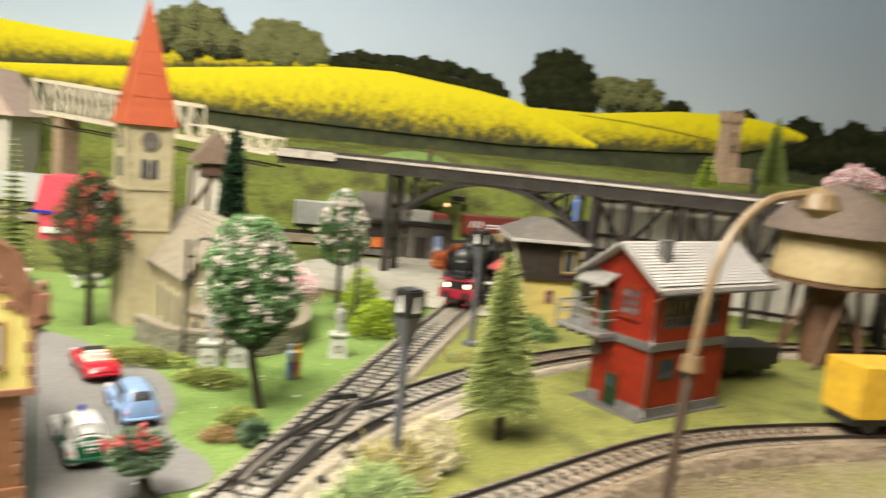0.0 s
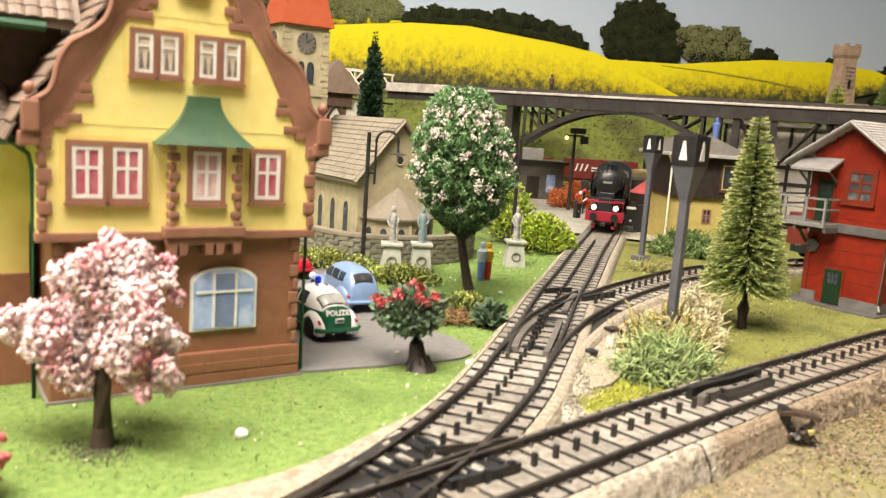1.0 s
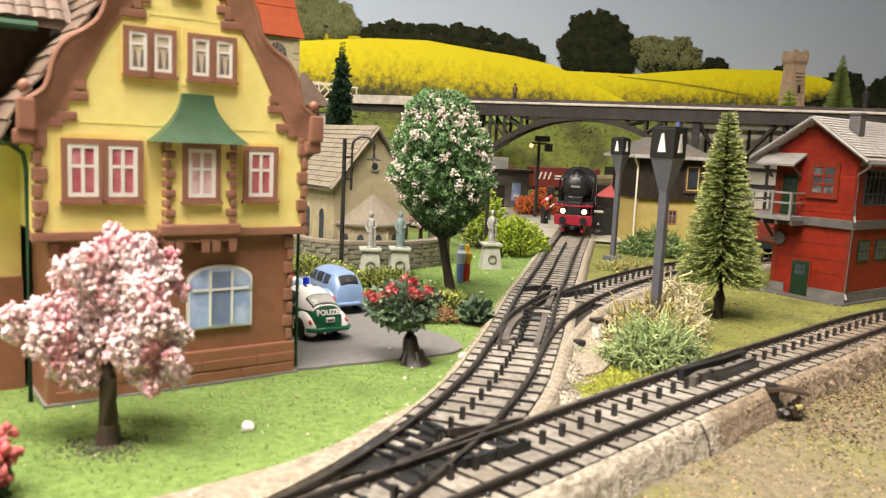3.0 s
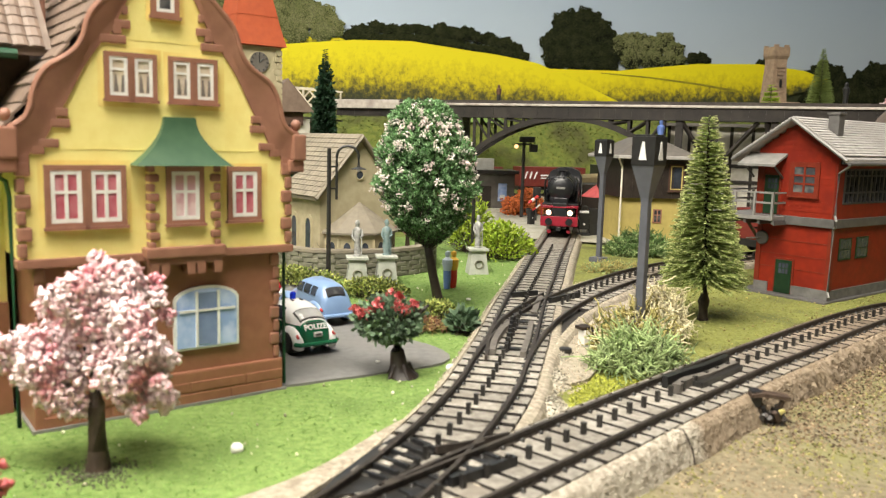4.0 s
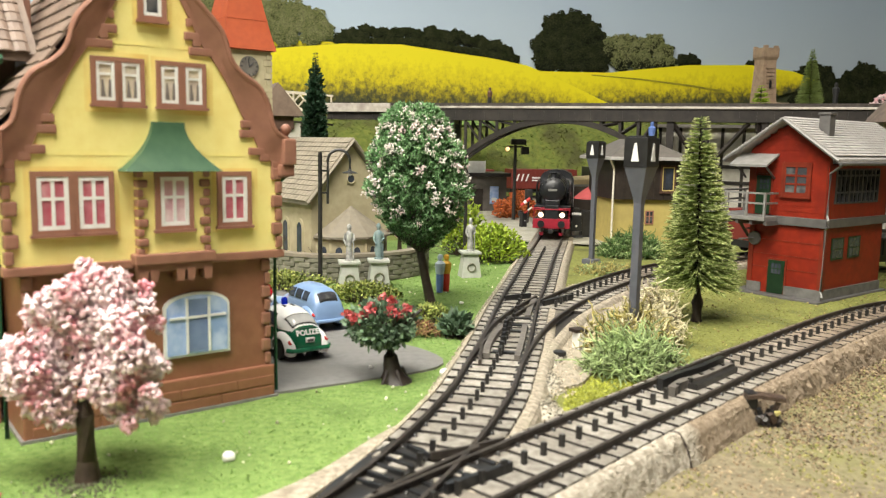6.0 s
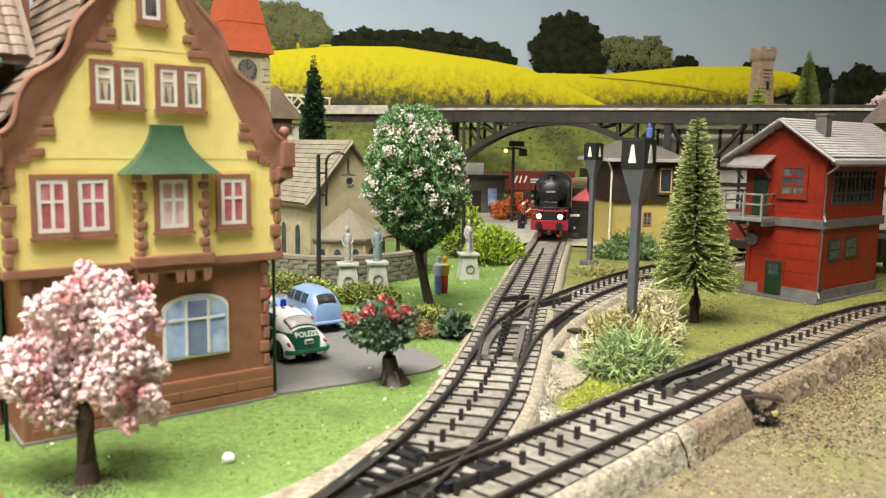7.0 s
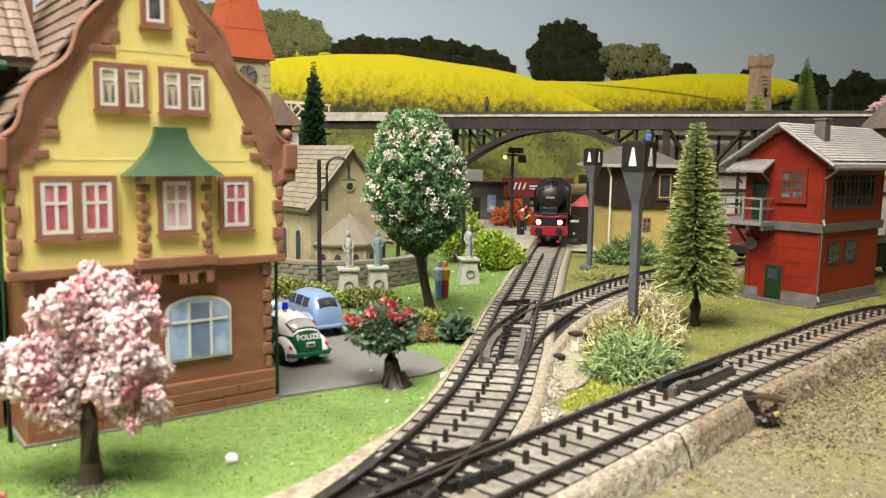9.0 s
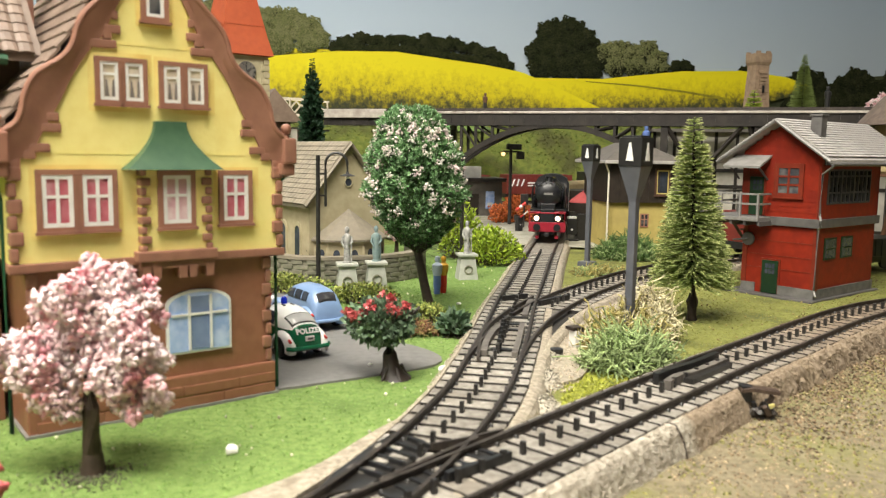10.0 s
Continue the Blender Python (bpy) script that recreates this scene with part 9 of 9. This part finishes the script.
def shed():
    T = thing("shed", "low grey wooden shed with pale sign board", "shed", place(6.4, 98, 0.3, 4))
    part("wall", box(B(), 0, 5.0, 0, 5, 0, 4.3), M["facade_grey"], T)
    part("roof_slab", box(B(), -0.4, 5.4, -0.5, 5.4, 4.3, 4.7, 0.04), M["bridge"], T)
    part("door", box(B(), 0.9, 2.3, -0.06, 0.02, 0, 2.9), M["station_dark"], T)
    part("notice", box(B(), 3.1, 4.1, -0.08, 0.0, 1.2, 3.2), M["pane_blue"], T, "pale blue notice board")
    part("notice_bar", box(B(), 3.3, 3.9, -0.1, -0.07, 1.5, 1.9), M["white"], T)
    part("step", box(B(), -1.2, 6.0, -1.6, -0.2, -0.1, 0.4), M["crossing"], T)
    part("sign_board", box(B(), 0.3, 2.6, 0.3, 1.0, 4.7, 6.0, 0.04), M["white"], T, "white sign board on the roof")
    H2 = thing("shed", "weathered grey open barn with tilted roof", "shed", place(0.6, 99, 0.3, 4))
    part("wall", box(B(), 0, 5.4, 1, 6, 0, 4.6), M["facade_grey"], H2)
    b = B()
    loft(b, [[(x, -0.6, 4.4), (x, -0.6, 4.7), (x, 6.4, 7.2), (x, 6.4, 6.9)] for x in (-0.5, 5.7)])
    part("roof", b, M["facade_grey"], H2)
    part("opening", box(B(), 0.6, 4.6, 0.92, 1.02, 0.8, 3.8), M["station_dark"], H2)
    part("counter", box(B(), 1.6, 3.6, 0.7, 1.0, 1.0, 2.2), M["orange_bush"], H2, "orange counter front")


shed()


def wagon(x, y, z, rz, L, label, colour, h=2.6, marks=False, dark_roof=False):
    T = thing("goods_wagon", label, "wagon", place(x, y, z, rz))
    part("body", box(B(), -L / 2, L / 2, -1.45, 1.45, 1.7, 1.7 + h, 0.05), M[colour], T)
    part("frame", box(B(), -L / 2, L / 2, -1.0, 1.0, 1.2, 1.7), M["black"], T)
    for k in range(int(L / 0.6)):
        x0 = -L / 2 + 0.3 + 0.6 * k
        part("rib", box(B(), x0 - 0.05, x0 + 0.05, -1.5, -1.44, 1.75, 1.65 + h), M[colour], T)
    for xx in (-L / 2 + 1.3, L / 2 - 1.3):
        for s in (-1, 1):
            b = lathe(B(), [(0.1, -0.1), (0.5, -0.1), (0.5, 0.1), (0.1, 0.1)], 16)
            b.transform(Matrix.Translation((xx, s * 0.92, 1.25)) @ Matrix.Rotation(math.pi / 2, 4, "X"))
            part("wheel", b, M["black"], T)
    if marks:
        for k, (a, c) in enumerate(((0.6, 1.1), (1.25, 1.7), (1.85, 2.4))):
            b = prism(B(), [(-L / 2 + a, 2.7), (-L / 2 + a + 0.18, 2.7), (-L / 2 + c, 3.6), (-L / 2 + c - 0.2, 3.6)], -1.56, -1.5)
            part("mark", b, M["letter_white"], T, "white slanted mark")
        part("mark_bar", box(B(), -L / 2 + 2.8, L / 2 - 1.6, -1.55, -1.5, 3.05, 3.22), M["letter_white"], T, "thin white bar")
        part("mark_bar", box(B(), -L / 2 + 2.8, L / 2 - 2.6, -1.55, -1.5, 2.72, 2.85), M["letter_white"], T, "thin white bar")
    return T


wagon(17.6, 111.8, 0.95, 11, 9.0, "oxide red container wagon with white marks on the rear track", "wagon_red", 2.5, True)
wagon(27.8, 113.9, 0.95, 8, 8.0, "black goods wagon on the rear track", "black", 2.9)
wagon(38.5, 115.2, 0.95, 3, 9.0, "dark red goods wagon on the rear track", "wagon_red", 2.5)
wagon(7.0, 109.6, 0.95, 12, 8.0, "dark red goods wagon beside the shed", "wagon_red", 2.4)
wagon(-4.2, 107.4, 0.95, 8, 8.4, "silver coach with a yellow stripe under the bridge", "coach", 2.8)
wagon(34.8, 48.7, 0.0, 14, 4.6, "yellow tipper wagon on the front track", "wagon_yellow", 2.9)
wagon(31.5, 60.5, -0.5, 20, 5.0, "low black wagon behind the signal box", "black", 1.2)
wagon(27, 64.6, -0.02, 24, 7, "dark red wagon on the siding behind the signal box", "wagon_red", 2.2)


# ---- hill things ----
def stone_tower():
    T = thing("stone_tower", "ruined tan stone watch tower on the hill", "tower", place(49.4, 118, 12.4, 12))
    b = B()
    loft(b, [[(-a, -a, z), (a, -a, z), (a, a, z), (-a, a, z)] for a, z in ((1.35, 0), (1.2, 3), (1.0, 7.2), (1.02, 8.0), (1.2, 8.4), (1.22, 9.6))])
    part("shaft", b, M["tower_stone"], T)
    for x in (-0.95, 0.65):
        for y in (-1.2, 0.95):
            part("merlon", box(B(), x - 0.25, x + 0.4, y, y + 0.25, 9.6, 9.9), M["tower_stone"], T)
    part("window_slit", box(B(), -0.15, 0.15, -1.42, -1.3, 4.2, 5.2), M["black"], T)
    part("porch", box(B(), 0.2, 2.6, -2.6, -1.2, 0, 2.2, 0.2), M["tower_stone"], T)
    for k in range(14):
        rng = random.Random(k)
        part("block", box(B(), -0.9 + rng.uniform(0, 0.7), 0.1 + rng.uniform(0, 0.8), -1.24, -0.9, 0.3 + k * 0.5, 0.7 + k * 0.5, 0.05), M["tower_stone"], T)


stone_tower()
peg(8.3, 89.6, 12.0, 1.9, M["black"], M["wood"], "tiny dark figurine on the bridge deck")
peg(38.2, 78.6, 12.0, 2.2, M["black"], M["black"], "tiny black figurine on the bridge deck")
peg(22.9, 82.5, 8.0, 2.6, M["denim"], M["denim"], "tiny blue figurine on the bridge brace")
# green mound on the plateau
b = lathe(B(), [(6.5, 0), (5.4, 0.9), (3.4, 1.7), (1.4, 2.1), (0.05, 2.2)], 24)
md = part("mound", b, M["grass"], None, "", True)
md.matrix_basis = place(6, 116, 10.6)
tagged(md, "bright green grassy mound behind the bridge", "mound", kind="structure")


# ---- half timbered wall behind the bridge piers ----
def timber_wall():
    T = thing("timber_house", "long half timbered building with off white panels under the bridge", "building", place(25.5, 88.5, 0, -20))
    part("wall", box(B(), 0, 34, 0, 6, 0, 10.2), M["facade_white"], T)
    for k in range(18):
        part("beam", box(B(), 2 * k, 2 * k + 0.3, -0.1, 0.02, 0, 10.2), M["bridge"], T)
    for z in (0.5, 4.6, 6.2):
        part("beam", box(B(), 0, 34, -0.12, 0.02, z, z + 0.35), M["bridge"], T)
    part("roof_edge", box(B(), -0.3, 34.3, -0.6, 6.4, 10.2, 10.5), M["facade_grey"], T)


timber_wall()


def water_tower():
    T = thing("water_tower", "round tan water tank with dark thatched roof on timber legs", "water tower", place(40.5, 67, 0))
    part("tank", lathe(B(), [(4.2, 6.6), (4.4, 6.8), (4.0, 10.6), (3.9, 10.7)], 24), M["tank"], T, "tan boarded tank", True)
    part("roof", lathe(B(), [(5.4, 10.3), (5.2, 10.7), (3.6, 12.6), (1.6, 13.6), (0.05, 14.0)], 24), M["thatch"], T, "dark thatched roof", True)
    part("column", tube(B(), (0, 0, -0.2), (0, 0, 6.7), 1.5, 1.3, 12), M["wood"], T)
    for k in range(6):
        a = k * math.pi / 3
        part("strut", tube(B(), (3.6 * math.cos(a), 3.6 * math.sin(a), -0.2), (2.2 * math.cos(a + 0.8), 2.2 * math.sin(a + 0.8), 6.6), 0.2, 0.2, 5), M["wood"], T)
    part("platform", lathe(B(), [(4.6, 6.4), (4.6, 6.62), (0.5, 6.62)], 24), M["wood"], T)


water_tower()


# ---- far village on the left ----
def far_village():
    K1 = thing("kiosk", "pink red fairground kiosk with striped front", "kiosk", place(-33.5, 92, 0, 0))
    part("body", box(B(), 0, 4.2, 0, 4, 0, 3.2), M["kiosk"], K1)
    part("roof", prism(B(), [(-0.4, 3.0), (4.6, 3.0), (3.8, 7.0), (0.5, 7.0)], -0.4, 4.2), M["kiosk"], K1)
    part("trim", box(B(), -0.45, 4.65, -0.45, -0.38, 2.9, 3.2), M["blue_lamp"], K1, "blue trim")
    part("counter", box(B(), 0.6, 3.6, -0.5, 0.0, 0.8, 1.4), M["white"], K1)
    wagon(-37.5, 104.2, 0.95, 2, 16, "silver passenger coach by the far village", "coach", 3.3)
    H1 = thing("house", "small half timbered house with a steep grey roof", "house", place(-14.2, 82, 0, 20))
    part("wall", box(B(), 0, 4.6, 0, 5, 0, 9.8), M["facade_white"], H1)
    for k in range(4):
        part("beam", box(B(), 1.5 * k, 1.5 * k + 0.3, -0.08, 0.02, 3, 9.8), M["brown_dark"], H1)
    for x0, x1 in ((0.2, 2.2), (4.4, 2.4)):
        part("brace", tube(B(), (x0, -0.05, 6.0), (x1, -0.05, 9.4), 0.2, 0.2, 4), M["brown_dark"], H1)
    part("loft", box(B(), 0.8, 3.8, -0.3, 0.1, 9.2, 10.8), M["brown_dark"], H1)
    part("roof", prism(B(), [(-0.2, 10.4), (4.8, 10.4), (2.3, 13.4)], -0.8, 5.4), M["tile_tan"], H1)
    Hs = thing("house", "large pale roofed farmhouse behind the yellow house", "house", place(-60, 112, 0, 5))
    part("wall", box(B(), 0, 12, 0, 10, 0, 13), M["facade_white"], Hs)
    part("roof", prism(B(), [(-1, 12.6), (13, 12.6), (8.5, 18.8), (3.5, 18.8)], -1, 11), M["tile_pink"], Hs)
    leaf_bush(-21.5, 58, 0.0, "flowering garden bushes in the far village", "leaf_yellow", 3.2, 1.6, 1.4, 61, 900, 0.3)
    leaf_bush(-24, 66, 0.0, "low green garden hedge in the far village", "leaf_mid", 4, 1.2, 1.5, 62, 900, 0.3)
    for k, (x, y, c) in enumerate(((-21.0, 64.0, "white"), (-24.5, 70.0, "cream"), (-18.5, 70.0, "white"))):
        Tb = thing("garden_table", "small white garden table with bench", "table", place(x, y, 0.1, 20 * k))
        part("top", box(B(), -1.2, 1.2, -0.7, 0.7, 0.8, 0.92, 0.03), M[c], Tb)
        for sx in (-1, 1):
            part("leg", box(B(), sx * 0.9 - 0.1, sx * 0.9 + 0.1, -0.5, 0.5, 0, 0.8), M[c], Tb)
    car("dark red small car in the far village", "car_red", place(-17.5, 55.5, 0.14, 80), "saloon")
    P = thing("parking_sign", "small blue square sign on a thin post", "sign", place(-11.6, 45.0, 0.1, 20))
    part("post", tube(B(), (0, 0, 0), (0, 0, 2.4), 0.06, 0.06, 6), M["grey_pale"], P)
    part("panel", box(B(), -0.5, 0.5, -0.1, -0.05, 2.0, 2.9, 0.02), M["pane_blue"], P)


far_village()


# ---- small litter on the ground ----
def pebble(x, y, z, r, material, label, flat=0.6, seed=0, name="pebble"):
    b = B()
    bmesh.ops.create_icosphere(b, subdivisions=2, radius=r)
    rng = random.Random(seed)
    for v in b.verts:
        v.co *= rng.uniform(0.85, 1.12)
        v.co.z *= flat
    ob = part(name, b, M[material], None, "", True)
    ob.matrix_basis = place(x, y, z)
    return tagged(ob, label, "pebble")


pebble(-4.75, 27.2, 0.12, 0.17, "pebble", "white crumb on the lawn", 0.8, 1)
pebble(1.1, 34.6, 0.18, 0.22, "pebble", "white crumb at the lawn edge", 0.6, 2)
pebble(9.6, 33.4, 0.5, 0.15, "pebble", "white crumb lying on the sleepers", 0.5, 3)
pebble(-1.5, 35.2, 0.2, 0.08, "pebble", "tiny white crumb on the road", 0.6, 4)
pebble(2.6, 47.4, 0.1, 0.13, "pebble", "white crumb on the lawn", 0.5, 5)
pebble(1.6, 43.4, 0.1, 0.11, "pebble", "white crumb on the lawn", 0.5, 6)
b = lathe(B(), [(0.1, 0), (0.24, 0.02), (0.26, 0.1), (0.24, 0.18), (0.1, 0.2)], 16)
nut = part("washer", b, M["iron"], None, "", True)
nut.matrix_basis = place(5.53, 36.8, 0.2)
tagged(nut, "small black rubber ring on the gravel", "ring")
Dw = thing("dwarf_signal", "low black dwarf signal with a pale cap beside the level crossing", "signal", place(14.6, 75.9, 0.28, -5))
part("base", box(B(), -0.6, 0.6, -0.35, 0.35, 0, 0.16, 0.03), M["black"], Dw)
for sx in (-1, 1):
    part("leg", box(B(), sx * 0.36 - 0.05, sx * 0.36 + 0.05, -0.05, 0.05, 0.16, 0.6), M["grey"], Dw)
part("board", box(B(), -0.45, 0.45, -0.2, 0.2, 0.55, 1.95, 0.05), M["black"], Dw)
part("cap", box(B(), -0.4, 0.4, -0.18, 0.18, 1.95, 2.15, 0.04), M["white"], Dw, "pale cap")
part("lens", lathe(B(), [(0.0, 0), (0.1, 0), (0.1, 0.06), (0.0, 0.08)], 10), M["white"], Dw, "small white lens").matrix_basis = pose(0, -0.2 * K, 1.0 * K, 90)
Rl = thing("relay_box", "small white relay box with a dark lid beside the gravel", "relay box", place(6.6, 38.1, 0.13, 25))
part("body", box(B(), -0.17, 0.17, -0.12, 0.3, 0, 0.66, 0.03), M["white"], Rl)
part("lid", box(B(), -0.27, 0.27, -0.1, 0.42, 0.66, 0.8, 0.03), M["bark_dark"], Rl, "dark lid")
part("frame", box(B(), 0.17, 0.27, -0.14, 0.36, 0, 0.66, 0.02), M["bark_dark"], Rl, "dark edge plate")
Db = thing("debris", "broken dark scrap of track and bark beside the embankment", "debris", place(10.78, 30.85, -0.42, -4))
rd = random.Random(4)
part("plank", loft(B(), [[(x, y - 0.2, z), (x, y + 0.18, z + 0.02), (x, y + 0.18, z + 0.13), (x, y - 0.2, z + 0.11)] for x, y, z in ((-0.62, 0.12, 0.86), (-0.3, 0.06, 0.92), (0.1, 0.0, 0.88), (0.5, -0.03, 0.84))]), M["bark"], Db, "dark broken plank")
part("rail_end", box(B(), -0.6, -0.28, 0.0, 0.4, 0.55, 1.05, 0.03), M["black"], Db, "short black rail end")
for k in range(22):
    a, r = rd.uniform(0, 6.28), rd.uniform(0.05, 0.5)
    p0 = Vector((r * math.cos(a), r * math.sin(a) * 0.5, rd.uniform(0, 0.5) * (1 - r)))
    part("bark_chip", pipe(B(), [p0, p0 + Vector((rd.uniform(-0.3, 0.3), rd.uniform(-0.25, 0.25), rd.uniform(0.05, 0.4)))], [rd.uniform(0.07, 0.15), rd.uniform(0.04, 0.09)], 5), M[("bark_dark", "grey", "bark", "black")[k % 4]], Db)
part("leaf_scrap", pipe(B(), [(0.15, -0.3, 0.5), (0.3, -0.32, 0.58)], [0.1, 0.05], 5), M["lichen_ochre"], Db, "yellow scrap of moss")
Bb = thing("block", "flat tan wooden block on the dry earth", "block", place(18.8, 33.2, -0.4, 10))
part("block", box(B(), -0.6, 1.6, -0.6, 0.6, 0, 0.55, 0.06), M["ballast"], Bb)
Fg = thing("flower_pot", "red flowering plant at the lawn edge", "plant", place(-9.2, 22.9, 0.0))
rngf = np.random.default_rng(5)
uu = unit(rngf.normal(size=(220, 3)))
v, f = blobs(rngf, uu * rngf.uniform(0.3, 0.85, 220)[:, None] + np.array([0, 0, 0.9]), 0.14)
raw("flower_mass", v, f, M["rose"], Fg)
v, f = blobs(rngf, uu[:90] * 0.6 + np.array([0, 0, 0.45]), 0.14)
raw("foliage", v, f, M["leaf_dark"], Fg)


# ---- mossy tufts over the hillside, soil round the blossom tree ----
rng = np.random.default_rng(88)
n = 44000
x, y = rng.uniform(-60, 80, n), rng.uniform(114, 160, n)
hz = smooth01((y - 118 - 0.05 * x) / 15) * 12.3
for key, o in (("grass_dry", np.sin(x * 0.7) + np.cos(y * 0.9) > 0.3), ("hill", np.sin(x * 0.7) + np.cos(y * 0.9) <= 0.3)):
    w = int(o.sum())
    v, f = leaves(rng, np.stack([x, y, hz - 0.05], 1)[o], unit(rng.normal(size=(w, 3)) * np.array([1, 1, 0.3]) + np.array([0, -0.2, 0.5])), 0.55 * rng.uniform(0.5, 1.3, w), 0.09)
    tagged(raw("hill_moss", v, f, M[key]), "mossy tufts on the hillside", "moss", kind="stuff")
a, r = rng.uniform(0, 6.28, 700), 1.1 * rng.uniform(0, 1, 700) ** 0.8 * (1 + 0.3 * np.sin(3 * rng.uniform(0, 6.28, 700)))
v, f = blobs(rng, np.stack([-7.8 + r * np.cos(a), 25.8 + r * 0.8 * np.sin(a), np.full(700, 0.015)], 1), 0.026 * rng.uniform(0.4, 1.5, 700))
tagged(raw("soil_crumbs", v, f, mat("dark soil", (0.07, 0.075, 0.04), (0.13, 0.125, 0.08), 300, 0.9, island=0.5)), "dark soil crumbs round the blossom tree foot", "soil", kind="stuff")
# joints in the embankment edge
for yy in (29.25, 32.3):
    p, ang = along(FRONT, at_y(FRONT, yy))
    J = thing("embankment_joint", "dark open joint in the sandy embankment edge", "joint", place(p[0], p[1], 0, ang))
    prof = ((1.47, 0.44), (1.54, 0.435), (1.64, 0.42), (1.76, 0.36), (1.86, 0.23), (1.94, 0.03), (2.02, -0.19), (2.12, -0.45))
    wob = [0.05 * math.sin(k * 1.9 + yy) for k in range(len(prof))]
    part("gap", loft(B(), [[(-0.03 + w, -o, z - 0.08), (0.03 + w, -o, z - 0.08), (0.03 + w, -o, z), (-0.03 + w, -o, z)] for (o, z), w in zip(prof, wob)]), M["bark_dark"], J)
